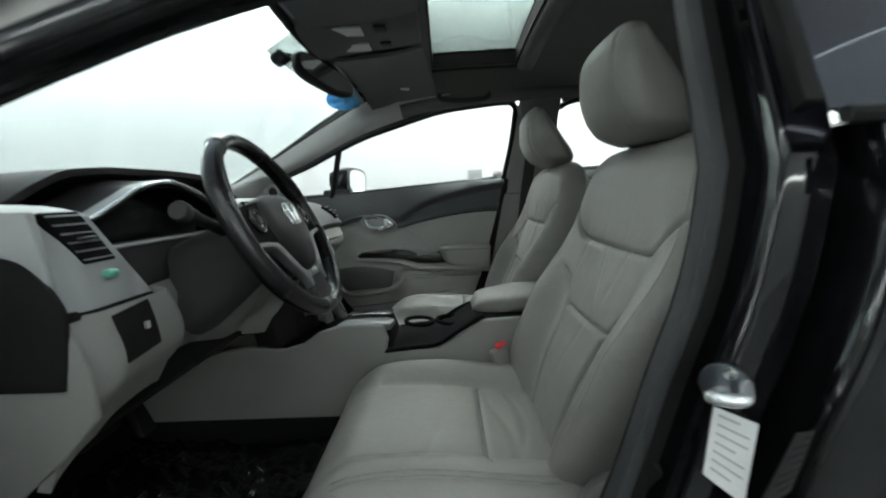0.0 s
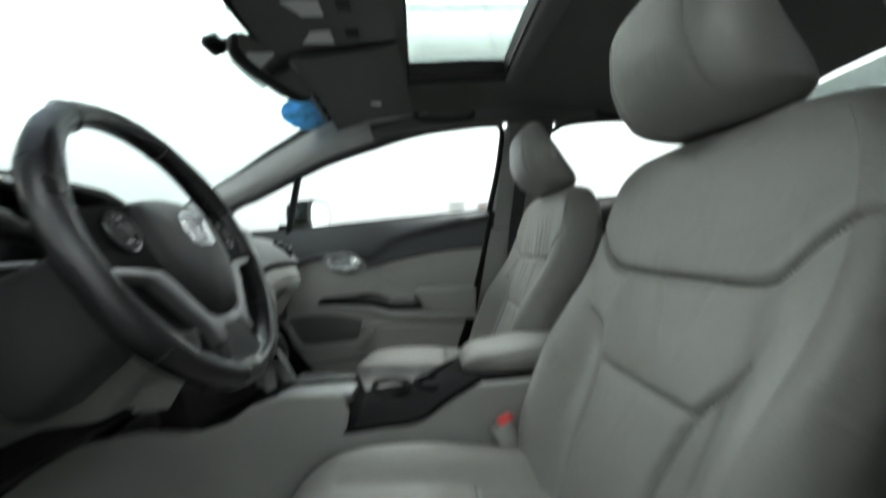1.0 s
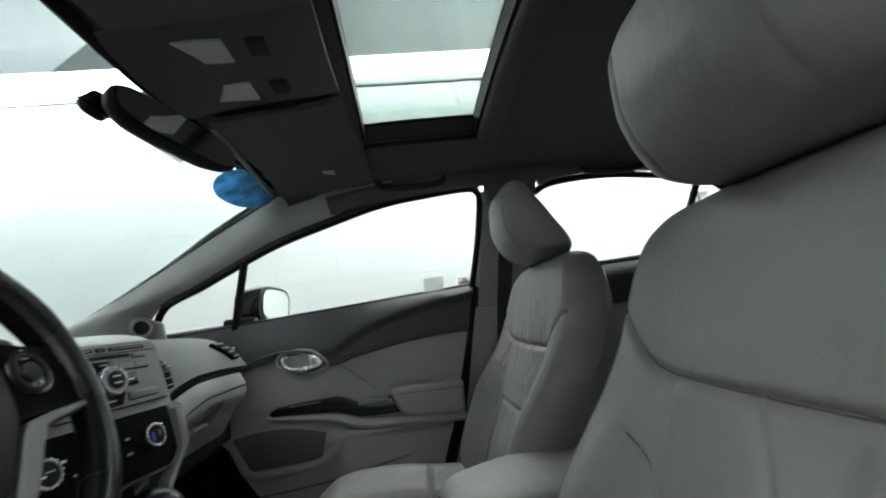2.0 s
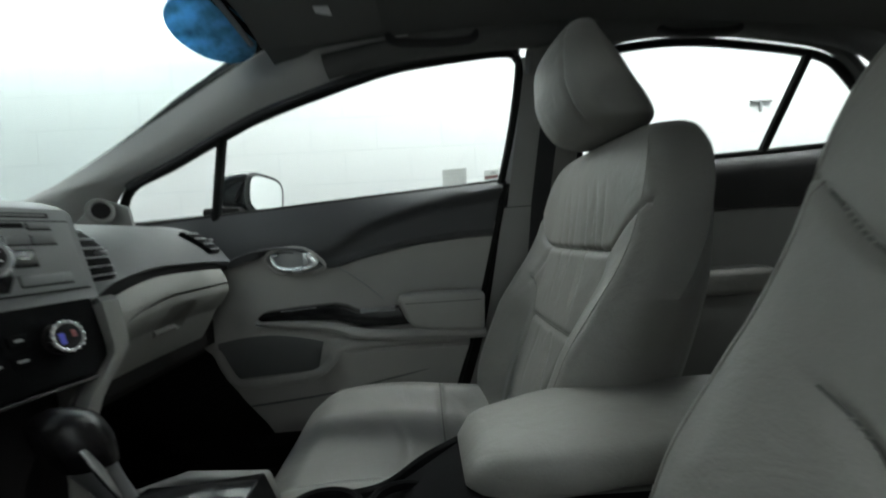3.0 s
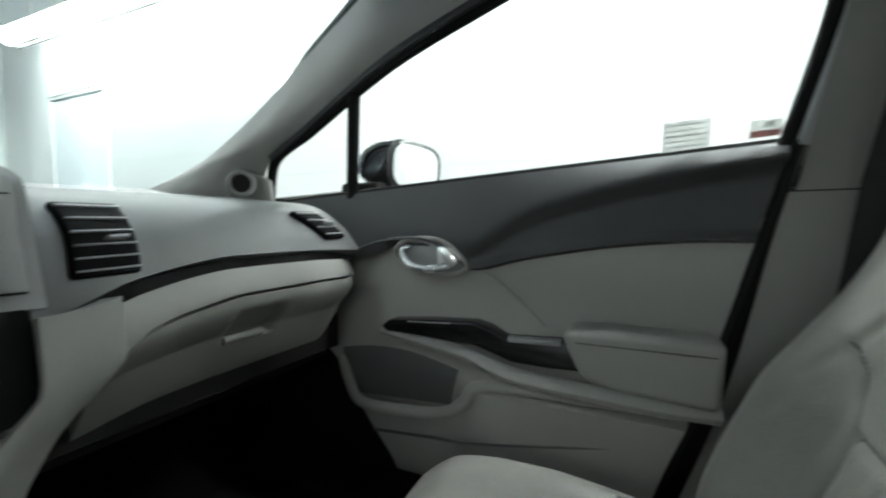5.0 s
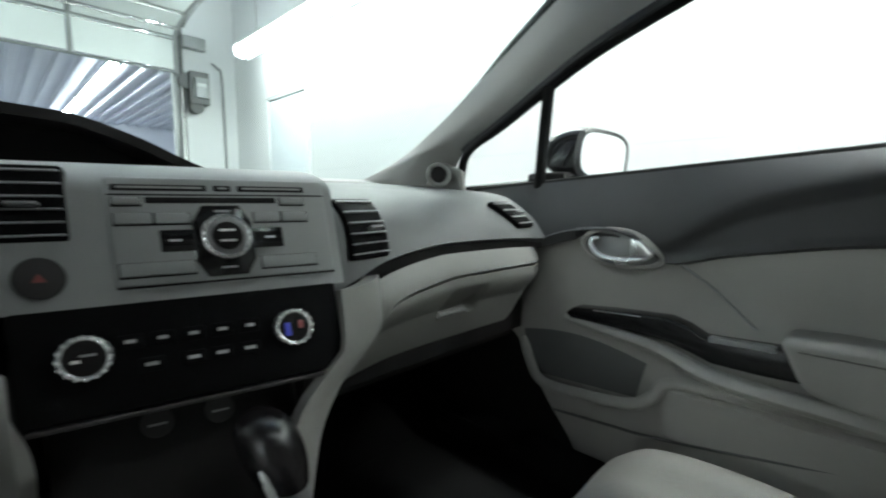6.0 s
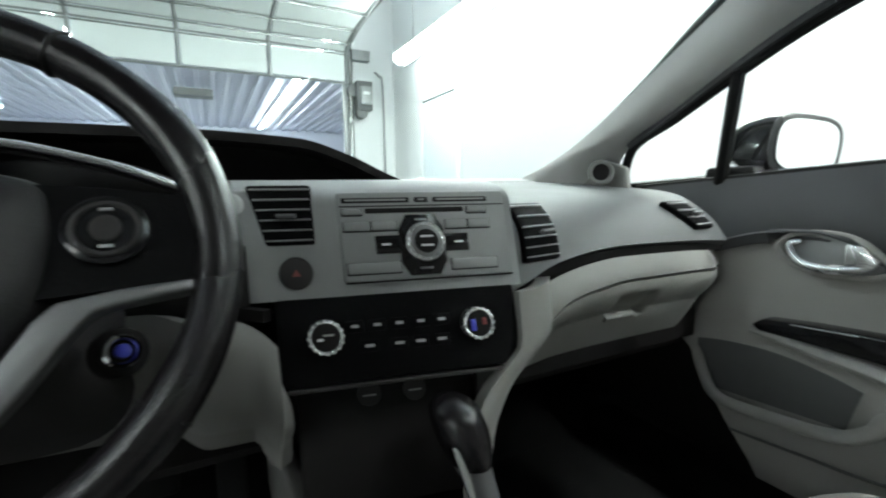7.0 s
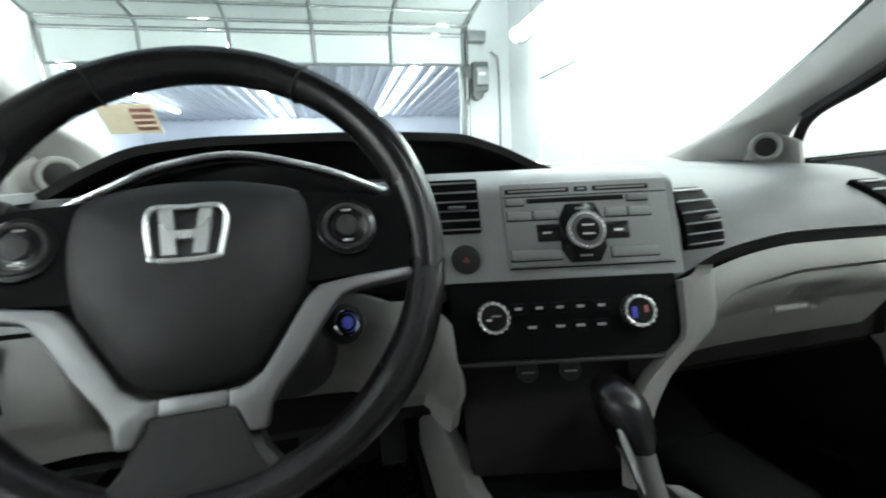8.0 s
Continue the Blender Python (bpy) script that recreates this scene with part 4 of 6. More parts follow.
buckle = thing("seat_belt_buckle", (0.13, -0.14, 0.45), "grey seat belt buckle with a red release button", "seat belt")
turn = Matrix.Rotation(radians(-24), 4, "Y") @ Matrix.Rotation(radians(12), 4, "Z")
part("housing", rbox((0.115, -0.158, 0.455), (0.155, -0.128, 0.545), 0.006, 3, turn), LIGHT_PLASTIC, buckle)
part("release_button", rbox((0.112, -0.155, 0.546), (0.142, -0.131, 0.556), 0.004, 2, turn), RED, buckle, "bright red button")
part("stalk", rbox((0.15, -0.15, 0.36), (0.18, -0.136, 0.46), 0.004, 2, turn), BLACK_PLASTIC, buckle)

# ---- rear bench ----
bench = thing("rear_bench", (1.1, 0, 0.25), "grey leather rear bench seat", "car seat")


def bench_top(u, v):
    x, y = 0.84 + 0.48 * u, -0.62 + 1.24 * v
    a = abs(abs(y) - 0.33)
    return (x, y, 0.46 + 0.02 * math.sin(math.pi * min(1, u * 1.6)) - 0.10 * max(0, 0.12 - u) / 0.12 - 0.04 * u - 0.006 * bump(a - 0.19, 0.008) - 0.006 * bump(x - 1.0, 0.006))


part("cushion", sheet(bench_top, 24, 48, 0.10), LEATHER, bench)
part("base", rbox((0.86, -0.61, 0.26), (1.3, 0.61, 0.38), 0.02), CARPET, bench)


def bench_back(u, v):
    y, z = -0.62 + 1.24 * u, 0.44 + 0.56 * v
    a = abs(abs(y) - 0.33)
    x = 1.20 + 0.19 * v - 0.025 * math.sin(math.pi * v) + 0.006 * bump(a - 0.19, 0.008) + 0.03 * max(0, v - 0.9) / 0.1
    return (x, y, z)


part("backrest", sheet(bench_back, 48, 24, -0.10), LEATHER, bench)
for y in (-0.34, 0.34):
    part("headrest", rbox((1.37, y - 0.12, 1.0), (1.45, y + 0.12, 1.13), 0.03, 4), LEATHER_BACK, bench)

# ---- dashboard ----
dash = thing("dashboard", (-0.7, 0, 0.62), "grey moulded dashboard with black centre panel and vents", "dashboard")


def fx(y, z):
    """The front of the centre stack, which faces the driver a little."""
    return -0.43 + 0.22 * (y - 0.04) - 0.25 * (z - 0.86)


NF = Vector((1, -0.22, 0.25)).normalized()
ON_STACK = Matrix(((NF.x, 0.22, -0.25, -0.43), (NF.y, 1, 0, 0.04), (NF.z, 0, 1, 0.86), (0, 0, 0, 1)))


def on_stack(bm):
    bmesh.ops.transform(bm, matrix=ON_STACK, verts=bm.verts[:])
    return bm


def sbox(y0, y1, z0, z1, h0, h1, r=0.002):
    """A box on the centre stack: across, up and out from its face."""
    return on_stack(rbox((h0, y0 - 0.04, z0 - 0.86), (h1, y1 - 0.04, z1 - 0.86), r))


def sdisc(y, z, r, h0, h1, n=28, bevel=0.001, r2=None):
    return on_stack(disc((h0, y - 0.04, z - 0.86), (1, 0, 0), r, h1 - h0, n, bevel, r2))


def sring(y, z, r, th, h):
    return on_stack(ring_round((h, y - 0.04, z - 0.86), (1, 0, 0), r, th))


def along(pts, t):
    """A point at t, 0 to 1, on a smooth curve through 2D points."""
    q = smooth_path([(p[0], p[1], 0) for p in pts], 8)
    s = t * (len(q) - 1)
    i = min(int(s), len(q) - 2)
    p = q[i].lerp(q[i + 1], s - i)
    return p.x, p.y


STRIP = [(0.16, 0.782), (0.192, 0.793), (0.269, 0.816), (0.402, 0.832), (0.55, 0.830), (0.70, 0.822)]


def pad_right(u, v):
    y = 0.158 + 0.54 * u
    zb = curve(y, STRIP)
    x, z = along([(-1.02, 0.949), (-0.85, 0.940), (-0.70, 0.927), (-0.58, 0.916), (-0.512, 0.900), (-0.468, 0.866), (-0.447, zb)], v)
    lift = ease(0.30, 0.158, y)
    return (x + 0.02 * lift * ease(0.3, 1, v) - 0.05 * ease(0.60, 0.70, y) * ease(0.4, 0.8, v) * (1 - v) * 2, y, z)


part("upper_pad", sheet(pad_right, 30, 30, -0.02), SOFT_PAD, dash, "mid-grey soft upper dash pad")


def pad_left(u, v):
    y = -0.70 + 0.86 * u
    x, z = along([(-1.02, 0.949), (-0.85, 0.943), (-0.70, 0.935), (-0.60, 0.930)], v)
    return (x, y, z)


part("top_pad", sheet(pad_left, 20, 10, -0.02), MID_PLASTIC, dash)


def strip_recess(u, v):
    y = 0.165 + 0.53 * u
    zb = curve(y, STRIP)
    return (-0.458 + 0.012 * (1 - ease(0.16, 0.3, y)), y, zb + 0.006 - 0.026 * v)


# The recess under the pad has its shade put in as a black sheet.
part("shadow_strip", sheet(strip_recess, 24, 3, -0.01), BLACK_PLASTIC, dash, "black strip for the shaded recess")


def low_right(y, z):
    """The lower passenger side: bulges out, then tucks under."""
    zb = curve(y, STRIP) - 0.016
    t = (zb - z) / max(0.05, zb - 0.60)
    side = ease(0.62, 0.70, y)
    return -0.446 + 0.018 * math.sin(math.pi * min(1, 2.2 * t)) - 0.13 * max(0, t - 0.25) ** 1.4 + 0.02 * ease(0.32, 0.16, y) * (1 - 0.6 * min(1, t)) - 0.03 * side


def glove_line(y):
    return curve(y, [(0.205, 0.70), (0.225, 0.725), (0.269, 0.757), (0.34, 0.770), (0.404, 0.777), (0.60, 0.776), (0.70, 0.772)])


def low_bottom(y):
    return curve(y, [(0.10, 0.60), (0.17, 0.60), (0.21, 0.632), (0.41, 0.628), (0.62, 0.606), (0.70, 0.60)])


def band(u, v):
    y = 0.155 + 0.54 * u
    za, zb = curve(y, STRIP) - 0.018, glove_line(y) + 0.002
    z = za + (zb - za) * v
    return (low_right(y, z), y, z)


part("lower_band", sheet(band, 30, 8, -0.015), LIGHT_PLASTIC, dash, "light grey lower dash band")


def glove(u, v):
    y = 0.215 + 0.475 * u
    za, zb = glove_line(y) - 0.003, low_bottom(y)
    z = za + (zb - za) * v
    dent = ease(0.386, 0.398, y) * ease(0.488, 0.474, y) * ease(0.758, 0.746, z) * ease(0.700, 0.709, z)
    return (low_right(y, z) - 0.001 - dent * (0.006 + 0.30 * max(0.0, 0.757 - z)), y, z)


box = part("glove_box", sheet(glove, 90, 40, -0.03), LIGHT_PLASTIC, dash, "light grey glove box lid")
part("handle", sheet(lambda u, v: (low_right(0.44, 0.710) - 0.006 + 0.008 * math.sin(math.pi * (0.1 + 0.8 * v)), 0.390 + 0.070 * u, 0.713 - 0.013 * v), 8, 6, -0.005), LIGHT_PLASTIC, box, "glove box latch handle")
part("underside", sheet(lambda u, v: (-0.52 - 0.45 * v, -0.66 + 1.34 * u, 0.61 + 0.05 * v), 8, 4, 0.01), BLACK_PLASTIC, dash)
# Black sheet behind the lower dash stands in for the shade in its gaps.
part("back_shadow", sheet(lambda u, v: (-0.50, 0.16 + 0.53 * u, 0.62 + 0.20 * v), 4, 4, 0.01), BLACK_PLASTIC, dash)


# right leg of the stack
def leg_right(u, v):
    z = 0.80 - 0.24 * v
    ya = curve(z, [(0.56, 0.055), (0.62, 0.060), (0.68, 0.085), (0.71, 0.115), (0.74, 0.142), (0.80, 0.146)])
    yb = ya + curve(z, [(0.56, 0.06), (0.66, 0.085), (0.72, 0.095), (0.80, 0.095)])
    y = ya + (yb - ya) * u
    return (fx(y, z) + 0.012 - 0.075 * u ** 1.7, y, z)


part("stack_leg", sheet(leg_right, 12, 18, -0.02), LIGHT_PLASTIC, dash)


# centre bezel: face, then rolled back on to the top
def bezel(u, v):
    y = -0.157 + 0.314 * u
    if v < 0.7:
        z = 0.806 + (0.915 - 0.806) * v / 0.7
        return (fx(y, z), y, z)
    a = (v - 0.7) / 0.3
    x0 = fx(y, 0.915)
    return (x0 - 0.14 * a ** 1.6 - 0.012 * a, y, 0.915 + 0.024 * math.sin(math.pi / 2 * min(1, a * 1.3)))


part("centre_bezel", sheet(bezel, 16, 26, 0.012), MID_PLASTIC, dash, "mid-grey centre bezel")


def vent(name, put, y0, y1, z0, z1, slats, tab):
    """An air vent with a black well, slats and a chrome tab; put maps across, up, out to the world."""
    def fine(bm):
        bmesh.ops.subdivide_edges(bm, edges=[e for e in bm.edges if e.calc_length() > 0.012], cuts=5, use_grid_fill=True)
        return bm
    well = part(name, put(fine(rbox((-0.012, y0, z0), (0.0025, y1, z1), 0.004))), TRAY_BLACK, dash, "black air vent")
    for k in range(slats):
        z = z0 + (z1 - z0) * (k + 0.5) / slats
        part("slat", put(fine(rbox((0.0005, y0 + 0.003, z - 0.0008), (0.0045, y1 - 0.003, z + 0.0008), 0.0003, 1))), MID_PLASTIC, well)
    part("tab", put(rbox((0.004, tab - 0.012, (z0 + z1) / 2 - 0.004), (0.013, tab + 0.012, (z0 + z1) / 2 - 0.0005), 0.0015)), SILVER, well)


def put_stack(bm):
    """On to the centre stack, the driver's side of the vent slanting in towards its foot."""
    for v in bm.verts:
        v.co.y += 0.017 * (0.071 - v.co.z) / 0.067 * (-0.118 - v.co.y) / 0.068
    return on_stack(bm)


part("bezel_wing", sbox(-0.184, -0.128, 0.812, 0.927, -0.014, -0.002, 0.004), MID_PLASTIC, dash, "mid-grey bezel end behind the wheel")
vent("centre_vent", put_stack, -0.186, -0.118, 0.004, 0.071, 6, -0.150)


def put_on(at, yaw, lean, roll=0.0, shear=0.0):
    m = Matrix.Translation(at) @ Matrix.Rotation(radians(yaw), 4, "Z") @ Matrix.Rotation(radians(lean), 4, "Y") @ Matrix.Rotation(radians(roll), 4, "X")
    if shear:
        k = Matrix()
        k[1][2] = shear
        m = m @ k

    def put(bm):
        bmesh.ops.transform(bm, matrix=m, verts=bm.verts[:])
        return bm
    return put


def pad_x(y, z):
    """Where the passenger-side pad's front lies at a height."""
    u = (y - 0.158) / 0.54
    lo, hi = 0.3, 1.0
    for _ in range(24):
        mid = (lo + hi) / 2
        if pad_right(u, mid)[2] > z:
            lo = mid
        else:
            hi = mid
    return pad_right(u, lo)[0]


def put_pad(shear, lift=0.005):
    """Maps across, up, out to the passenger-side pad, so that a vent follows its curve."""
    def put(bm):
        for v in bm.verts:
            h, y, z = v.co
            y += shear * (z - 0.866)
            d = 0.006
            n = Vector((1, -(pad_x(y + d, z) - pad_x(y - d, z)) / (2 * d), -(pad_x(y, z + d) - pad_x(y, z - d)) / (2 * d))).normalized()
            v.co = Vector((pad_x(y, z), y, z)) + n * (h + lift)
        return bm
    return put


vent("right_vent", put_pad(0.10), 0.200, 0.272, 0.822, 0.898, 6, 0.245)
vent("passenger_vent", put_pad(-1.05, 0.008), 0.580, 0.640, 0.846, 0.892, 4, 0.612)
vent("driver_vent", put_on((-0.4765, -0.641, 0.893), 0, -14, 0, -0.5), -0.029, 0.029, -0.036, 0.036, 6, 0.0)

# radio
radio = part("radio", sbox(-0.052, 0.148, 0.820, 0.922, -0.004, 0.0045, 0.004), MID_PLASTIC, dash, "grey radio face with silver dial")
for y0, y1, z0, z1, mat, nm in (
    (-0.047, 0.030, 0.9085, 0.9145, BLACK_PLASTIC, "display"), (0.036, 0.052, 0.9085, 0.9145, BLACK_PLASTIC, "display"), (0.058, 0.125, 0.9085, 0.9145, BLACK_PLASTIC, "display"),
    (-0.022, 0.094, 0.8965, 0.9025, BLACK_PLASTIC, "disc_slot"), (-0.047, -0.026, 0.895, 0.902, MID_PLASTIC, "button"), (0.098, 0.122, 0.895, 0.902, MID_PLASTIC, "button"),
    (-0.047, -0.018, 0.877, 0.887, MID_PLASTIC, "button"), (-0.016, 0.012, 0.877, 0.887, MID_PLASTIC, "button"), (0.070, 0.096, 0.877, 0.887, MID_PLASTIC, "button"), (0.098, 0.124, 0.877, 0.887, MID_PLASTIC, "button"),
    (-0.047, 0.012, 0.829, 0.841, MID_PLASTIC, "button"), (0.072, 0.128, 0.829, 0.841, MID_PLASTIC, "button"),
):
    part(nm, sbox(y0, y1, z0, z1, 0.003, 0.0075 if nm == "button" else 0.0055, 0.0015), mat, radio)
    if nm == "button":
        # A slightly larger black plate draws the shadow line under each button.
        part("button_shadow", sbox(y0 - 0.001, y1 + 0.001, z0 - 0.0016, z1 + 0.0006, 0.003, 0.0052, 0.0008), BLACK_PLASTIC, radio)
        c = (y0 + y1) / 2
        part("print", sbox(c - 0.006, c + 0.006, (z0 + z1) / 2 - 0.001, (z0 + z1) / 2 + 0.001, 0.0074, 0.008, 0), GREY_PRINT, radio)
    if nm == "display":
        part("screen_line", sbox(y0 + 0.004, y1 - 0.004, 0.9105, 0.9125, 0.0054, 0.006, 0), GREY_PRINT, radio)
part("seam", sbox(-0.050, 0.146, 0.8185, 0.8205, 0.004, 0.0062, 0.0005), BLACK_PLASTIC, radio)
part("seam", sbox(-0.050, 0.146, 0.904, 0.9055, 0.0035, 0.005, 0.0005), BLACK_PLASTIC, radio)
part("dial_plate", sbox(-0.014, 0.096, 0.850, 0.871, 0.003, 0.0065, 0.003), GLOSS_BLACK, radio, "glossy black cross-shaped plate")
part("dial_plate", on_stack(prism([(-0.018, -0.036), (0.018, -0.036), (0.027, -0.020), (0.027, 0.016), (0.017, 0.034), (-0.017, 0.034), (-0.027, 0.016), (-0.027, -0.020)], "x", 0.003, 0.007, 0.0015)), GLOSS_BLACK, radio)
dial = part("dial", sdisc(0.041, 0.861, 0.0205, 0.006, 0.022, 32, 0.003), SILVER, radio, "round silver dial")
part("dial_ring", sring(0.041, 0.861, 0.0195, 0.0028, 0.019), BRIGHT_CHROME, dial)
for k in range(20):
    a = 2 * math.pi * k / 20
    part("ridge", sdisc(0.041 + 0.0195 * math.cos(a), 0.861 + 0.0195 * math.sin(a), 0.0018, 0.012, 0.0222, 6, 0), BRIGHT_CHROME, dial)
part("dial_face", sdisc(0.041, 0.861, 0.0135, 0.021, 0.0245, 24, 0.001), BLACK_PLASTIC, dial)
for k, z in enumerate((0.866, 0.856)):
    part("print", sbox(0.034, 0.048, z - 0.001, z + 0.001, 0.0243, 0.0248, 0), WHITE_MARK, dial)
for y in (-0.002, 0.083):
    part("print", sbox(y - 0.005, y + 0.005, 0.8597, 0.8615, 0.0063, 0.007, 0), WHITE_MARK, radio)
for z in (0.888, 0.832):
    part("print", sbox(0.034, 0.048, z - 0.001, z + 0.001, 0.0068, 0.0074, 0), GREY_PRINT, radio)
hazard = part("hazard_switch", sdisc(-0.101, 0.834, 0.0175, -0.003, 0.005, 28, 0.002), DARK_PLASTIC, dash, "round dark hazard switch")
part("hazard_triangle", on_stack(prism([(-0.1455, -0.0295), (-0.1365, -0.0295), (-0.141, -0.0220)], "x", 0.0045, 0.0056, 0)), RED_PRINT, hazard, "red triangle outline")

# climate panel
climate = part("climate_panel", sbox(-0.126, 0.146, 0.714, 0.808, -0.02, 0.001, 0.004), TRAY_BLACK, dash, "black climate control panel")
for y, cap in ((-0.077, BLACK_PLASTIC), (0.092, BLACK_PLASTIC)):
    knob = part("knob", sdisc(y, 0.765, 0.0185, 0.0, 0.016, 32, 0.002), BLACK_PLASTIC, climate)
    part("knob_ring", sring(y, 0.765, 0.0162, 0.0026, 0.0140), BRIGHT_CHROME, knob, "ridged chrome ring")
    for k in range(16):
        a = 2 * math.pi * k / 16
        part("ridge", sdisc(y + 0.0172 * math.cos(a), 0.765 + 0.0172 * math.sin(a), 0.0023, 0.008, 0.0166 + 0.0005 * (k % 3), 6, 0.0006), CHROME, knob)
    if y > 0:
        part("warm_mark", sbox(y + 0.004, y + 0.009, 0.763, 0.771, 0.0155, 0.0166, 0.001), RED_PRINT, knob)
        part("cold_mark", sbox(y - 0.010, y - 0.004, 0.757, 0.770, 0.0155, 0.0166, 0.001), BLUE_MARK, knob)
    else:
        part("pointer", sbox(y - 0.009, y - 0.003, 0.7615, 0.764, 0.0155, 0.0166, 0), WHITE_MARK, knob)
        part("print", sbox(y - 0.003, y + 0.008, 0.766, 0.768, 0.0155, 0.0166, 0), GREY_PRINT, knob)
for k in range(5):
    y = -0.046 + 0.0245 * k
    part("button", sbox(y - 0.010, y + 0.010, 0.766, 0.779, -0.001, 0.003, 0.0015), TRAY_BLACK, climate)
    part("print", sbox(y - 0.004, y + 0.004, 0.7715, 0.7745, 0.0028, 0.0034, 0), PRINT, climate)
for y in (-0.032, 0.001, 0.025, 0.050):
    part("button", sbox(y - 0.010, y + 0.010, 0.744, 0.757, -0.001, 0.003, 0.0015), TRAY_BLACK, climate)
    part("print", sbox(y - 0.005, y + 0.005, 0.7495, 0.7525, 0.0028, 0.0034, 0), PRINT, climate)
part("trim_line", sbox(-0.12, 0.126, 0.7085, 0.7125, -0.012, 0.004, 0.001), DARK_PLASTIC, climate)
pocket = part("pocket", on_stack(rbox((-0.12, -0.160, -0.30), (-0.05, 0.06, -0.15), 0.01)), BLACK_PLASTIC, dash, "black storage pocket")
for y in (-0.035, 0.02):
    part("socket", sdisc(y, 0.69, 0.014, -0.052, -0.046, 20, 0.002), DARK_PLASTIC, pocket)
    part("print", sbox(y - 0.008, y + 0.008, 0.688, 0.690, -0.0465, -0.0455, 0), GREY_PRINT, pocket)

# driver's side: instrument hood in two tiers
HOOD = [(-0.615, 0.938), (-0.56, 0.968), (-0.49, 0.994), (-0.385, 1.003), (-0.22, 1.004), (-0.067, 0.998), (0.006, 0.977), (0.06, 0.952), (0.105, 0.934)]


def hood(u, v):
    y = -0.615 + 0.72 * u
    z = curve(y, HOOD)
    return (-0.605 - 0.32 * v, y, 0.93 + (z - 0.93) * (1 - 0.35 * v * v))


part("upper_hood", sheet(hood, 48, 8, 0.012), BLACK_PLASTIC, dash, "dark upper instrument hood")
part("upper_recess", sheet(lambda u, v: (-0.70 + 0.02 * v, -0.60 + 0.70 * u, 0.93 + (curve(-0.60 + 0.70 * u, HOOD) - 0.935) * v), 30, 3, 0.005), BLACK_PLASTIC, dash)
TACH = [(-0.60, 0.905), (-0.56, 0.918), (-0.501, 0.942), (-0.439, 0.966), (-0.367, 0.976), (-0.271, 0.957), (-0.192, 0.926), (-0.165, 0.915)]
part("lower_hood", sheet(lambda u, v: (-0.525 - 0.022 * v, -0.60 + 0.435 * u, curve(-0.60 + 0.435 * u, TACH) + 0.001 * v), 36, 3, 0.006), MID_PLASTIC, dash, "mid-grey brow over the instruments")
part("hood_top", sheet(lambda u, v: (-0.547 - 0.085 * v, -0.60 + 0.435 * u, curve(-0.60 + 0.435 * u, TACH) - 0.001 + 0.006 * v), 36, 4, 0.006), BLACK_PLASTIC, dash)
part("hood_lining", sheet(lambda u, v: (-0.529 - 0.066 * v, -0.60 + 0.435 * u, curve(-0.60 + 0.435 * u, TACH) - 0.009 + 0.004 * v), 36, 4, 0.003), BLACK_PLASTIC, dash, "black hood lining")
part("hood_edge", tube([(-0.523, y, curve(y, TACH) - 0.002) for y in np.linspace(-0.60, -0.165, 40)], 0.0034, 8), BRIGHT_CHROME, dash, "bright silver hood edge")
part("instrument_well", sheet(lambda u, v: (-0.595, -0.60 + 0.435 * u, 0.84 + (curve(-0.60 + 0.435 * u, TACH) - 0.842) * v), 24, 4, 0.005), GLOSS_BLACK, dash, "dark instrument face")


def left_bezel(u, v):
    y = -0.70 + (0.150 - 0.066 * min(1.0, v / 0.75)) * u
    if v < 0.75:
        z = 0.802 + 0.118 * v / 0.75
        return (-0.468 - 0.25 * (z - 0.86) - 0.02 * ease(-0.66, -0.70, y), y, z)
    a = (v - 0.75) / 0.25
    return (-0.483 - 0.13 * a ** 1.5 - 0.02 * ease(-0.66, -0.70, y), y, 0.92 + 0.02 * math.sin(math.pi / 2 * a))


part("left_bezel", sheet(left_bezel, 10, 20, 0.012), MID_PLASTIC, dash, "mid-grey bezel round the vent")
def shelf_x(y):
    """The instrument bezel's lower edge, set back behind the column."""
    return -0.487 + 0.02 * ease(-0.20, -0.16, y) - 0.033 * ease(-0.575, -0.53, y) * ease(-0.17, -0.22, y)


part("lower_bezel", sheet(lambda u, v: (shelf_x(-0.60 + 0.45 * u) - 0.25 * (0.80 + 0.065 * v - 0.86), -0.60 + 0.45 * u, 0.802 + 0.065 * v), 40, 6, 0.012), BLACK_PLASTIC, dash)
part("bezel_shelf", sheet(lambda u, v: (shelf_x(-0.60 + 0.45 * u) - 0.01 - (0.585 + shelf_x(-0.60 + 0.45 * u)) * v, -0.60 + 0.45 * u, 0.866), 40, 3, 0.006), BLACK_PLASTIC, dash)
part("cluster_edge", tube([(shelf_x(y) - 0.001, y, 0.868) for y in np.linspace(-0.585, -0.20, 30)], 0.0035, 8), MID_PLASTIC, dash, "grey lower edge of the instrument bezel")


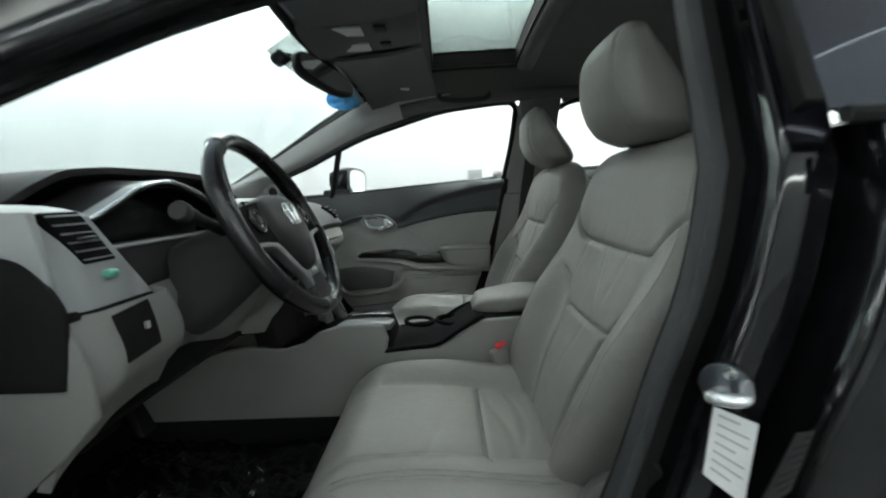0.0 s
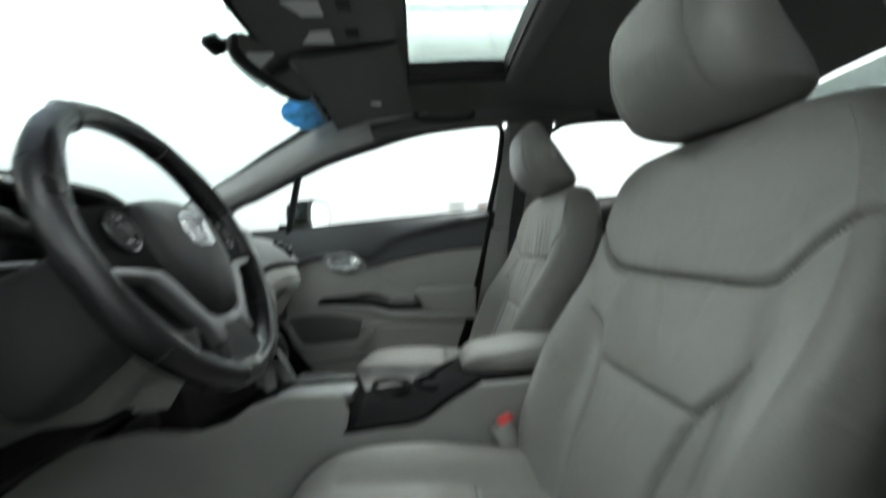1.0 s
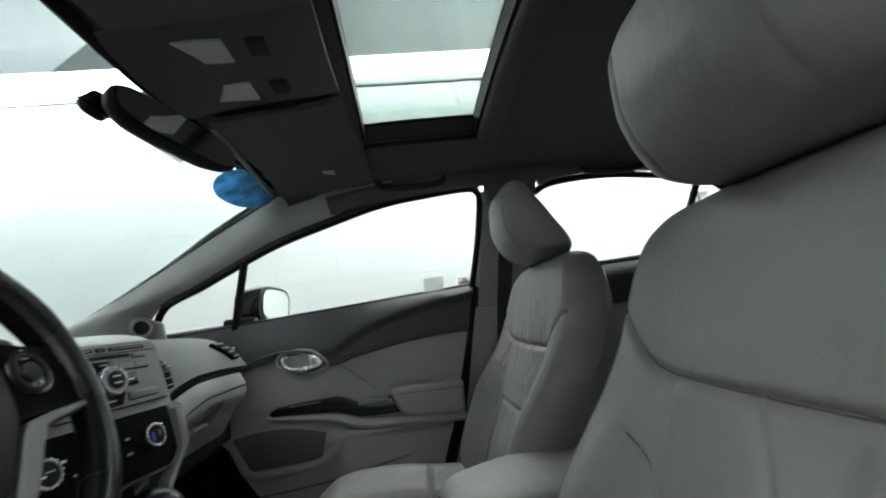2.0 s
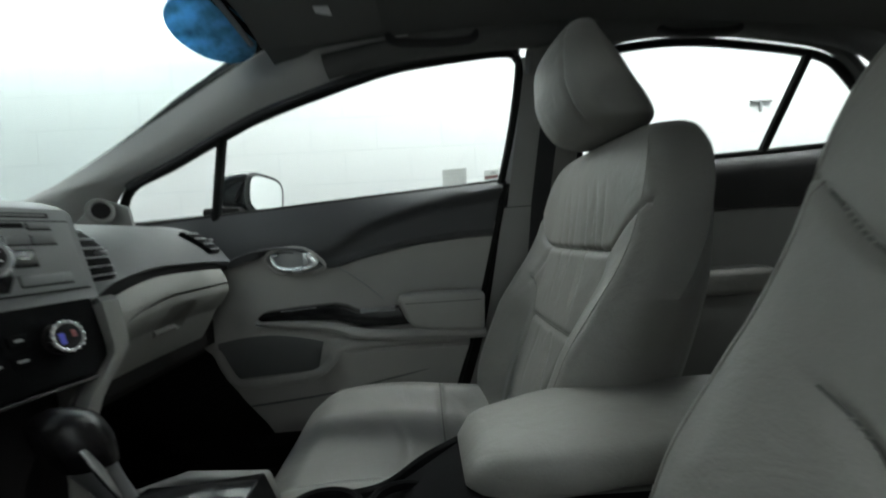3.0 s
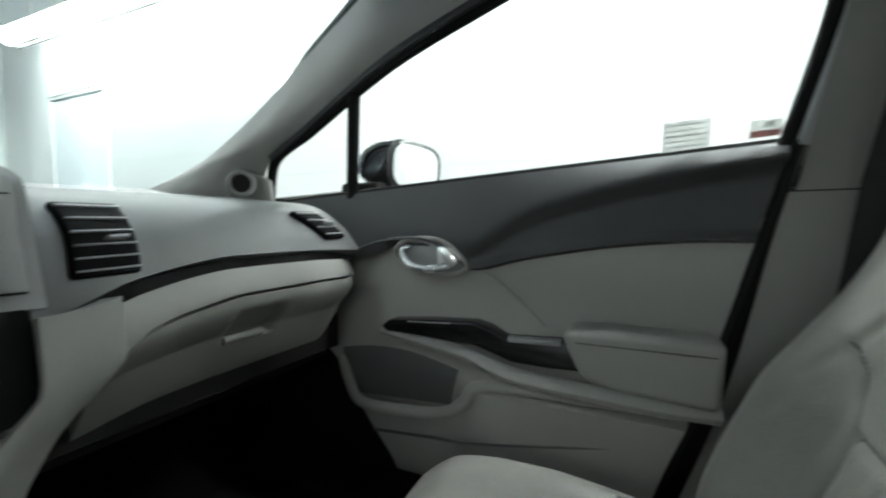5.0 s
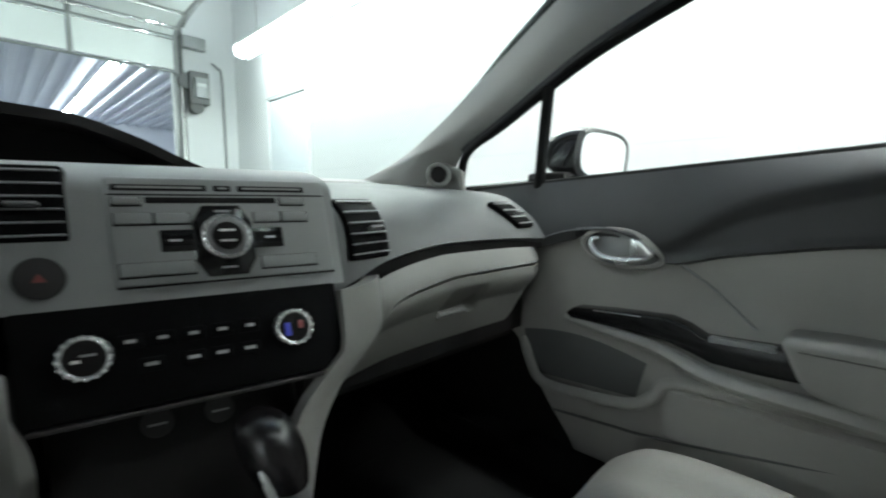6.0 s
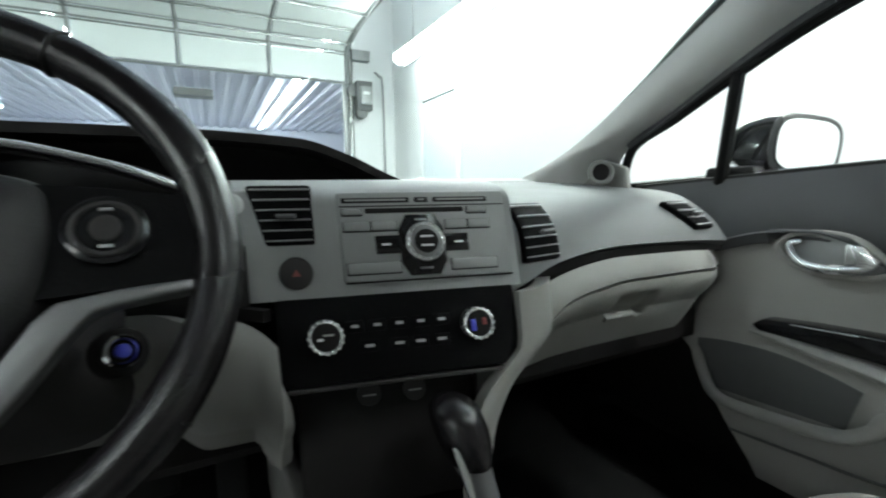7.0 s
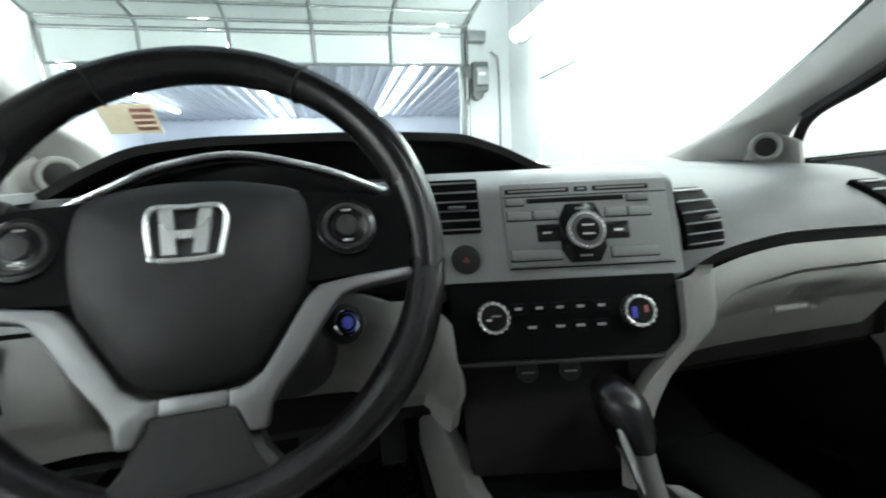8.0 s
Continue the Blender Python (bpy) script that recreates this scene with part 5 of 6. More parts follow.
def knee(u, v):
    y = -0.70 + 0.572 * u
    za = 0.797 - 0.035 * max(0.0, (y + 0.175) / 0.047) ** 2
    zb = curve(y, [(-0.70, 0.575), (-0.66, 0.62), (-0.60, 0.64), (-0.54, 0.645), (-0.45, 0.625), (-0.3, 0.605), (-0.2, 0.600), (-0.13, 0.600)])
    z = za + (zb - za) * v
    x = -0.452 + 0.022 * math.sin(math.pi * min(1.0, 1.3 * v)) - 0.10 * max(0, v - 0.55) ** 1.4 - 0.025 * ease(-0.65, -0.70, y)
    x += 0.022 * ease(-0.30, -0.15, y) * (1 - v * 0.3)
    x -= 0.055 * ease(-0.52, -0.47, y) * ease(-0.20, -0.25, y)
    # below a crease the middle turns in under the column
    x -= 0.42 * max(0.0, 0.772 - z) * ease(-0.48, -0.42, y) * ease(-0.130, -0.150, y)
    return (x, y, z)


part("knee_panel", sheet(knee, 72, 40, -0.015), LIGHT_PLASTIC, dash, "light grey lower dash panel")
part("dark_gap", sheet(lambda u, v: (max(shelf_x(-0.70 + 0.56 * u) + 0.012, -0.462 - 0.06 * ease(-0.56, -0.52, -0.70 + 0.56 * u)) + 0.03 * ease(-0.2, -0.14, -0.70 + 0.56 * u), -0.70 + 0.56 * u, 0.804 - 0.012 * v), 8, 2, -0.01), BLACK_PLASTIC, dash)
switch = part("switch_panel", sheet(lambda u, v: (knee(((-0.648 + 0.068 * u) + 0.70) / 0.572, 0.1 + 0.24 * v)[0] + 0.003, -0.648 + 0.068 * u, 0.790 - 0.066 * v + 0.006 * u), 6, 6, -0.004), BLACK_PLASTIC, dash, "black switch panel")
part("print", rbox((-0.432, -0.606, 0.758), (-0.428, -0.598, 0.768), 0), GREY_PRINT, switch)
part("green_tab", rbox((-0.464, -0.632, 0.836), (-0.452, -0.610, 0.848), 0.005, 3), GREEN_FILM, dash, "small green sticker")
# end of the dash, seen through the open door
part("end_cap", prism([(-0.475, 0.93), (-0.455, 0.80), (-0.9, 0.80), (-0.9, 0.94)], "y", -0.712, -0.700, 0.004), MID_PLASTIC, dash)
part("end_cap_lower", prism([(-0.452, 0.797), (-0.432, 0.735), (-0.428, 0.675), (-0.47, 0.63), (-0.53, 0.58), (-0.62, 0.50), (-0.72, 0.44), (-0.9, 0.42), (-0.9, 0.797)], "y", -0.712, -0.700, 0.004), LIGHT_PLASTIC, dash)
part("end_cover", prism([(p.x, p.y) for p in smooth_path([(-0.80, 0.715, 0), (-0.80, 0.86, 0), (-0.62, 0.895, 0), (-0.516, 0.879, 0), (-0.479, 0.861, 0), (-0.452, 0.826, 0), (-0.446, 0.792, 0), (-0.458, 0.715, 0)], 4)], "y", -0.716, -0.708, 0.002), BLACK_PLASTIC, dash, "dark rounded end cover")
# tweeters in the front corners
for s in (1, -1):
    tw = thing("tweeter", (-0.72, s * 0.64, 0.945), "round black tweeter in a light grey corner cover", "speaker", "tweeters")
    part("cover", prism([(-0.84, 0.915), (-0.67, 0.908), (-0.68, 0.972), (-0.75, 0.998)], "y", s * 0.684, s * 0.70, 0.008), LIGHT_PLASTIC, tw)
    ax = Vector((0.75, -s * 0.6, 0.1))
    part("ring", ring_round(Vector((-0.72, s * 0.645, 0.962)), ax, 0.024, 0.0065, 32, 10), LIGHT_PLASTIC, tw)
    part("pod", disc(Vector((-0.735, s * 0.66, 0.960)), ax, 0.026, 0.018, 28, 0.003), LIGHT_PLASTIC, tw)
    part("grille", disc(Vector((-0.7175, s * 0.643, 0.962)), ax, 0.0195, 0.004, 28, 0.001), BLACK_PLASTIC, tw)

# ---- steering wheel and column ----
column = thing("steering_column", (-0.5, -0.352, 0.78), "dark grey steering column shroud with stalks", "steering column")
WA = Vector((0.893, 0, 0.450)).normalized()
WU = Vector((-0.450, 0, 0.893)).normalized()
WR = Vector((0, 1, 0))
WC = Vector((-0.3192, -0.355, 0.8843))
WHEEL = Matrix(((WR.x, WU.x, WA.x, WC.x), (WR.y, WU.y, WA.y, WC.y), (WR.z, WU.z, WA.z, WC.z), (0, 0, 0, 1)))
COLUMN = WHEEL @ Matrix.Translation((0.011, 0.0147, 0.001))


def on_wheel(bm):
    bmesh.ops.transform(bm, matrix=WHEEL, verts=bm.verts[:])
    return bm


def on_column(bm):
    bmesh.ops.transform(bm, matrix=COLUMN, verts=bm.verts[:])
    return bm


rings = []
for t in np.linspace(0, 1, 8):
    h = -0.05 - 0.19 * t
    w, d = 0.062 + 0.020 * t, 0.060 + 0.030 * t
    rings.append([(w * abs(math.cos(a)) ** 0.6 * (1 if math.cos(a) > 0 else -1), d * abs(math.sin(a)) ** 0.6 * (1 if math.sin(a) > 0 else -1) - 0.022 - 0.016 * t, h) for a in np.linspace(0, 2 * math.pi, 28, endpoint=False)])
part("shroud", on_column(loft(rings)), DARK_PLASTIC, column)
for s in (-1, 1):
    arm = smooth_path([(s * 0.05, 0.02, -0.085), (s * 0.11, 0.036, -0.075), (s * (0.17 - 0.012 * s), 0.052, -0.062)], 5)
    part("stalk", on_column(tube(arm, [0.011] * 4 + [0.010] * 4 + [0.013] * 3, 12, up=(0, 0, 1))), BLACK_PLASTIC, column)
    part("stalk_tip", on_column(disc((s * (0.168 - 0.012 * s), 0.0515, -0.0625), (s, 0.25, 0.2), 0.0155, 0.026, 18, 0.005)), DARK_PLASTIC, column)
for y, z, r in ((-0.166, 0.909, 0.011), (-0.172, 0.876, 0.009)):
    part("stalk_button", disc((-0.462, y - 0.008, z), (0.7, 0.65, 0.1), r, 0.026, 20, 0.004), MID_PLASTIC, column, "light grey stalk end")
part("ignition", on_column(disc((0.088, -0.066, -0.10), (0.4, -0.1, 1), 0.02, 0.02, 20, 0.003)), BLACK_PLASTIC, column, "ignition lock")
part("key_ring", on_column(ring_round((0.096, -0.0678, -0.079), (0.4, -0.1, 1), 0.011, 0.0022, 20, 6)), CHROME, column, "chrome ring")
# The blue reflection on the lock is painted as a small disc.
part("key_slot", on_column(disc((0.0955, -0.0676, -0.081), (0.4, -0.1, 1), 0.006, 0.003, 14, 0.001)), BLUE_MARK, column, "key slot with its blue reflection painted on")

wheel = thing("steering_wheel", WC, "black leather steering wheel with silver lower spokes", "steering wheel")
RIM, GRIP = 0.1791, 0.0158
path = [(RIM * math.sin(a), RIM * math.cos(a), 0.0) for a in np.linspace(0, 2 * math.pi, 96, endpoint=False)]
grip = []
for x, y, z in path:
    a = abs(math.degrees(math.atan2(x, y)))
    grip.append(GRIP + 0.0022 * bump(a - 62, 14) + 0.0015 * bump(a - 125, 12))
part("rim", on_wheel(tube(path, grip, 16, True, flat=1.1, up=(0, 0, 1))), RIM_LEATHER, wheel, "worn black leather rim")
for a in (28, -28, 62, -62, 128, -128):
    c = radians(a)
    part("rim_seam", on_wheel(ring_round((RIM * math.sin(c), RIM * math.cos(c), 0), (math.cos(c), -math.sin(c), 0), GRIP + 0.0012, 0.0012, 20, 5)), BLACK_PLASTIC, wheel)


PAD = [(p.x, p.y) for p in smooth_path([(-0.079, 0.049, 0), (-0.04, 0.060, 0), (0.0, 0.063, 0), (0.04, 0.060, 0), (0.079, 0.049, 0), (0.088, 0.025, 0), (0.087, -0.008, 0), (0.080, -0.037, 0), (0.060, -0.068, 0), (0.042, -0.091, 0), (0.02, -0.101, 0), (-0.02, -0.101, 0), (-0.042, -0.091, 0), (-0.060, -0.068, 0), (-0.080, -0.037, 0), (-0.087, -0.008, 0), (-0.088, 0.025, 0)], 5, True)]


def pad_ring(k, h):
    return [(x * k, y * k - 0.02 * (1 - k), h) for x, y in PAD]


part("airbag_cover", on_wheel(loft([pad_ring(0.97, -0.04), pad_ring(1.0, -0.01), pad_ring(0.99, 0.004), pad_ring(0.93, 0.014), pad_ring(0.75, 0.022), pad_ring(0.45, 0.027), pad_ring(0.1, 0.029)])), PAD_GREY, wheel, "dark grey airbag cover")
for y, w in ((-0.048, 0.016), (-0.054, 0.011)):
    part("print", on_wheel(rbox((-w, y - 0.0016, 0.012), (w, y + 0.0016, 0.0215), 0)), DARK_PLASTIC, wheel, "faint embossed line")
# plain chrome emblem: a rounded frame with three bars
EK, EY = 0.90, -0.0035
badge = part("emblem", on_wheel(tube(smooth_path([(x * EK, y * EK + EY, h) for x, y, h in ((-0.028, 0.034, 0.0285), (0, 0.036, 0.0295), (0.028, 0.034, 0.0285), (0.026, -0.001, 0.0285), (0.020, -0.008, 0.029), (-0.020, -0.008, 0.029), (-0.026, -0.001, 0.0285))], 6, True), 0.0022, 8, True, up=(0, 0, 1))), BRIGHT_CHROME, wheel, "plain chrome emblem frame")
for x0, x1, x2, x3, y0, y1 in ((-0.020, -0.010, -0.016, -0.006, 0.033, -0.005), (0.010, 0.020, 0.006, 0.016, 0.033, -0.005), (-0.011, 0.011, -0.011, 0.011, 0.015, 0.008)):
    part("emblem_bar", on_wheel(loft([[(x0 * EK, y0 * EK + EY, h), (x1 * EK, y0 * EK + EY, h), (x3 * EK, y1 * EK + EY, h), (x2 * EK, y1 * EK + EY, h)] for h in (0.024, 0.0325)])), BRIGHT_CHROME, badge)
for s in (-1, 1):
    # horizontal spokes with the button pods
    part("spoke", on_wheel(loft([[(s * x, y0, h0), (s * x, y1, h0), (s * x, y1, h1), (s * x, y0, h1)] for x, y0, y1, h0, h1 in ((0.070, -0.032, 0.046, -0.03, 0.010), (0.11, -0.029, 0.044, -0.025, 0.008), (0.150, -0.028, 0.040, -0.018, 0.005), (0.181, -0.034, 0.042, -0.010, 0.006))])), TRAY_BLACK, wheel)
    pod = part("button_pod", on_wheel(disc((s * 0.114, 0.012, 0.006), (0, 0, 1), 0.0245, 0.006, 28, 0.002)), GLOSS_BLACK, wheel, "round control button pad")
    part("button_ring", on_wheel(ring_round((s * 0.114, 0.012, 0.0125), (0, 0, 1), 0.018, 0.002, 28, 6)), DARK_PLASTIC, pod)
    part("button_centre", on_wheel(disc((s * 0.114, 0.012, 0.011), (0, 0, 1), 0.009, 0.004, 20, 0.001)), DARK_PLASTIC, pod)
    for k in range(2):
        part("print", on_wheel(rbox((s * 0.114 - 0.004, 0.025 - 0.026 * k, 0.0118), (s * 0.114 + 0.004, 0.027 - 0.026 * k, 0.0124), 0)), GREY_PRINT, pod)
    # lower silver spokes: flat blades that run from the rim to the foot of the wheel
    blade = [(0.163, -0.026), (0.163, -0.034), (0.118, -0.040), (0.106, -0.043), (0.093, -0.059), (0.075, -0.085), (0.058, -0.105), (0.050, -0.117), (0.047, -0.133), (0.036, -0.133), (0.028, -0.1165), (0.0222, -0.1155), (0.0222, -0.1025), (0.031, -0.102), (0.045, -0.094), (0.062, -0.069), (0.077, -0.045), (0.088, -0.034), (0.12, -0.029)]
    part("silver_spoke", on_wheel(prism([(s * x, y) for x, y in blade], "z", -0.006, 0.011, 0.004, 3)), SILVER, wheel, "satin silver spoke")
part("silver_bridge", on_wheel(prism([(-0.0225, -0.1025), (0.0225, -0.1025), (0.0225, -0.1155), (-0.0225, -0.1155)], "z", -0.005, 0.0108, 0.003, 2)), SILVER, wheel)
part("lower_spoke", on_wheel(loft([[(x * w, y, h) for x, h in ((-1, -0.02), (1, -0.02), (1.0, 0.002), (0.86, 0.0085), (-0.86, 0.0085), (-1.0, 0.002))] for y, w in ((-0.112, 0.031), (-0.122, 0.034), (-0.132, 0.040), (-0.145, 0.045), (-0.160, 0.058), (-0.172, 0.085))])), PAD_GREY, wheel, "dark grey lower spoke")

# ---- centre console ----
console = thing("centre_console", (-0.1, 0.02, 0.26), "light grey centre console with black cup holder tray", "console")
SIDE = [(-0.84, 0.27), (-0.82, 0.42), (-0.66, 0.535), (-0.52, 0.555), (-0.43, 0.545), (-0.38, 0.558), (-0.336, 0.588), (-0.27, 0.607), (-0.17, 0.600), (-0.158, 0.565), (-0.165, 0.530), (-0.03, 0.538), (0.03, 0.575), (0.08, 0.606), (0.20, 0.612), (0.46, 0.612), (0.48, 0.27)]
for y0, y1, low in ((-0.118, -0.095, 0.0), (0.096, 0.118, 0.022)):
    part("side_panel", prism([(x, z - low) for x, z in SIDE], "y", y0, y1, 0.006, 3), LIGHT_PLASTIC, console, "light grey side panel")
part("carpet_edge", rbox((-0.84, -0.126, 0.262), (0.2, -0.1165, 0.362), 0.004), CARPET, console, "black carpet along the foot")
part("tray", prism([(-0.75, 0.30), (-0.52, 0.545), (-0.42, 0.535), (-0.34, 0.57), (-0.17, 0.585), (-0.15, 0.535), (-0.03, 0.545), (0.07, 0.605), (0.45, 0.600), (0.45, 0.30)], "y", -0.0955, 0.0965, 0.003), TRAY_BLACK, console, "black moulded tray")
part("tray_edge", tube(smooth_path([(-0.17, -0.108, 0.532), (-0.10, -0.110, 0.540), (-0.03, -0.110, 0.548), (0.03, -0.110, 0.585), (0.09, -0.108, 0.618)], 6), 0.010, 8, flat=0.7), TRAY_BLACK, console)
part("tray_edge", tube(smooth_path([(-0.17, 0.108, 0.525), (-0.10, 0.108, 0.535), (-0.03, 0.108, 0.545), (0.03, 0.108, 0.580), (0.09, 0.108, 0.605)], 6), 0.010, 8, flat=0.7), TRAY_BLACK, console)
for x in (-0.085, 0.005):
    part("cup_holder", ring_round((x, 0.03, 0.568 + 0.2 * max(0, x)), (0.05, 0, 1), 0.040, 0.006, 32, 8), TRAY_BLACK, console)
part("shift_plate", prism([(-0.30, -0.078), (-0.285, -0.025), (-0.17, -0.012), (-0.148, -0.035), (-0.155, -0.085)], "z", 0.578, 0.597, 0.006, 3), SILVER, console, "satin silver shift plate")
part("shift_gate", prism([(-0.285, 0.0), (-0.28, 0.05), (-0.16, 0.05), (-0.16, 0.0)], "z", 0.597, 0.602, 0.002), GLOSS_BLACK, console)

arm = thing("armrest", (0.24, 0.045, 0.612), "padded grey leather armrest lid on the console", "armrest")
rings = []
for k, t in enumerate(np.linspace(0, 1, 26)):
    x = 0.068 + 0.384 * t
    e = min(t, 1 - t) * 0.41
    r = math.sqrt(max(0.0, 1 - (1 - min(1.0, e / 0.045)) ** 2))
    w, h = 0.052 + 0.020 * r + 0.022 * ease(0.0, 0.3, t), 0.006 + 0.021 * r
    zc = 0.616 + 0.016 * ease(0.0, 0.45, t) - 0.006 * (1 - r)
    rings.append([(x, 0.045 + w * abs(math.cos(a)) ** 0.5 * (1 if math.cos(a) > 0 else -1), zc + h * abs(math.sin(a)) ** 0.6 * (1 if math.sin(a) > 0 else -1)) for a in np.linspace(0, 2 * math.pi, 40, endpoint=False)])
part("pad", loft(rings), LEATHER, arm)
part("hinge_base", rbox((0.10, -0.035, 0.590), (0.44, 0.125, 0.606), 0.006), LIGHT_PLASTIC, arm)

shifter = thing("gear_lever", (-0.315, 0.048, 0.58), "black and silver automatic gear lever", "gear lever")
rings = []
for t in np.linspace(0, 1, 16):
    z = 0.632 + 0.070 * t
    w = 0.019 + 0.010 * math.sin(math.pi * (0.1 + 0.8 * t))
    if t > 0.75:
        w *= math.sqrt(max(0.02, 1 - ((t - 0.75) / 0.25) ** 2))
    rings.append([(-0.340 - 0.022 * t + 1.25 * w * math.cos(a), 0.052 - 0.014 * t + w * math.sin(a), z) for a in np.linspace(0, 2 * math.pi, 24, endpoint=False)])
part("knob", loft(rings), RIM_LEATHER, shifter, "black leather gear knob")
part("collar", tube([(-0.312, 0.062, 0.575), (-0.328, 0.058, 0.608), (-0.341, 0.052, 0.636)], [0.014, 0.016, 0.0205], 18), SILVER, shifter, "satin silver collar")
part("button", tube([(-0.300, 0.036, 0.600), (-0.314, 0.032, 0.630), (-0.328, 0.026, 0.660)], [0.003, 0.0055, 0.004], 10), CHROME, shifter, "chrome release button")
part("boot", tube([(-0.305, 0.062, 0.560), (-0.312, 0.062, 0.580)], [0.03, 0.016], 18), BLACK_PLASTIC, shifter)

# ---- floor mats and pedals ----
mat = thing("floor_mat", (-0.45, -0.4, 0.30), "black floor mat under creased clear plastic film", "floor mat", "floor mats")
part("rubber", rbox((-0.83, -0.66, 0.288), (-0.21, -0.14, 0.301), 0.004, 2), CARPET, mat)
copy_thing(mat, pose(-0.45, 0.40, 0.30))


def mat_top(u, v):
    x, y = -0.83 + 0.62 * u, -0.66 + 0.52 * v
    return (x, y, 0.305 + 0.10 * max(0, 0.35 - u) ** 1.4 + 0.016 * noise.noise(Vector((x * 14, y * 14, 0))) + 0.024 * abs(noise.noise(Vector((x * 26, y * 26, 3)))))


part("film", sheet(mat_top, 72, 72, 0.004), PLASTIC_FILM, mat, "creased clear protective film")
pedals = thing("brake_pedal", (-0.78, -0.30, 0.4), "black rubber brake pedal on a steel arm", "pedal")
part("pad", rbox((-0.80, -0.36, 0.42), (-0.77, -0.26, 0.48), 0.006, 2, Matrix.Rotation(radians(-30), 4, "Y")), RUBBER, pedals)
part("arm", tube(smooth_path([(-0.80, -0.31, 0.45), (-0.86, -0.31, 0.55), (-0.85, -0.31, 0.70)], 5), 0.009, 8), BLACK_PLASTIC, pedals)
gas = thing("accelerator_pedal", (-0.78, -0.18, 0.36), "black rubber accelerator pedal on a thin arm", "pedal")
part("pad", rbox((-0.80, -0.205, 0.36), (-0.78, -0.155, 0.50), 0.006, 2, Matrix.Rotation(radians(-25), 4, "Y")), RUBBER, gas)
part("arm", tube(smooth_path([(-0.80, -0.18, 0.46), (-0.87, -0.18, 0.56), (-0.86, -0.18, 0.68)], 5), 0.008, 8), BLACK_PLASTIC, gas)

# ---- passenger door, closed ----
door = thing("passenger_door", (-0.1, 0.76, 0.28), "closed front passenger door with grey trim and black pull", "car door")


def rear_edge(z):
    return curve(z, [(0.28, 0.05), (0.494, 0.117), (0.686, 0.183), (0.847, 0.227), (0.987, 0.263)])


def sill_z(x):
    return 0.934 + 0.0715 * (x + 0.496)


def trim_low(x):
    return curve(x, [(-0.52, 0.800), (-0.455, 0.819), (-0.371, 0.842), (-0.30, 0.846), (-0.245, 0.832), (-0.18, 0.792), (-0.10, 0.812), (-0.024, 0.827), (0.074, 0.843), (0.216, 0.853), (0.27, 0.853)])


def panel(u, v):
    z = 0.285 + 0.60 * v
    xr = rear_edge(z)
    xf = curve(z, [(0.28, -0.33), (0.386, -0.398), (0.45, -0.45), (0.51, -0.49), (0.58, -0.516), (0.65, -0.62), (0.70, -0.70)])
    x = xf + (xr - xf) * u
    y = 0.728 - 0.018 * bump(z - 0.60, 0.08)
    if z < 0.59:
        y -= 0.035 * ease(-0.26, -0.16, x) * ease(0.595, 0.575, z)
    return (x, y, z)


part("lower_trim", sheet(panel, 40, 44, 0.02), DOOR_TRIM, door, "light grey door trim")


def upper(u, v):
    x0, x1 = -0.66, 0.26
    x = x0 + (x1 - x0) * u
    zt, zl = sill_z(x) + 0.004, trim_low(x)
    z = zl + (zt - zl) * v
    x += (rear_edge(z) - 0.263) * u
    ridge = curve(x, [(-0.66, 0.0), (-0.30, 0.04), (-0.20, 0.30), (-0.08, 0.58), (0.08, 0.74), (0.26, 0.86)])
    y = 0.699 + (0.036 * ((v - ridge) / (1.001 - ridge)) ** 1.4 if v > ridge else 0.016 * ease(0.0, 0.22, ridge - v) - 0.008 * ease(0.12, 0.0, v))
    return (x, y, z)


part("upper_trim", sheet(upper, 60, 36, 0.02), DOOR_DARK, door, "dark grey upper door trim")
part("sill_seal", tube([(x, 0.746, sill_z(x) + 0.004) for x in np.linspace(-0.70, 0.265, 20)], 0.008, 8), RUBBER, door, "black window seal")
# insert crease
part("insert_seam", tube(smooth_path([(-0.185, 0.709, 0.792), (-0.13, 0.705, 0.755), (-0.07, 0.705, 0.70)], 6), 0.0022, 6), MID_PLASTIC, door)
# armrest
ARM = [(-0.036, 0.703), (-0.02, 0.709), (0.03, 0.713), (0.19, 0.711), (0.185, 0.612), (0.05, 0.618), (0.002, 0.632), (-0.012, 0.65)]
part("door_armrest", prism(ARM, "y", 0.652, 0.735, 0.014, 4), DOOR_TRIM, door, "padded grey armrest")
part("armrest_seam", tube([(x, 0.6515, 0.692) for x in np.linspace(-0.012, 0.178, 12)], 0.0012, 6), THREAD, door)
# pull: black bar with a pale ledge under it
PULL = [(-0.392, 0.672), (-0.375, 0.686), (-0.30, 0.693), (-0.195, 0.698), (-0.165, 0.690), (-0.138, 0.676), (-0.03, 0.681), (0.003, 0.634), (-0.06, 0.632), (-0.125, 0.634), (-0.155, 0.644), (-0.195, 0.655), (-0.28, 0.660), (-0.38, 0.662)]
pull = part("pull_panel", prism(PULL, "y", 0.688, 0.735, 0.005, 3), GLOSS_BLACK, door, "glossy black pull panel with window switch")
part("switch", rbox((-0.13, 0.684, 0.672), (-0.04, 0.70, 0.682), 0.003, 2, Matrix.Rotation(radians(-2), 4, "Y")), MID_PLASTIC, pull, "grey window switch plate")
part("print", rbox((-0.33, 0.6865, 0.689), (-0.24, 0.6885, 0.6905), 0, 1, Matrix.Rotation(radians(-3), 4, "Y")), GREY_PRINT, pull)
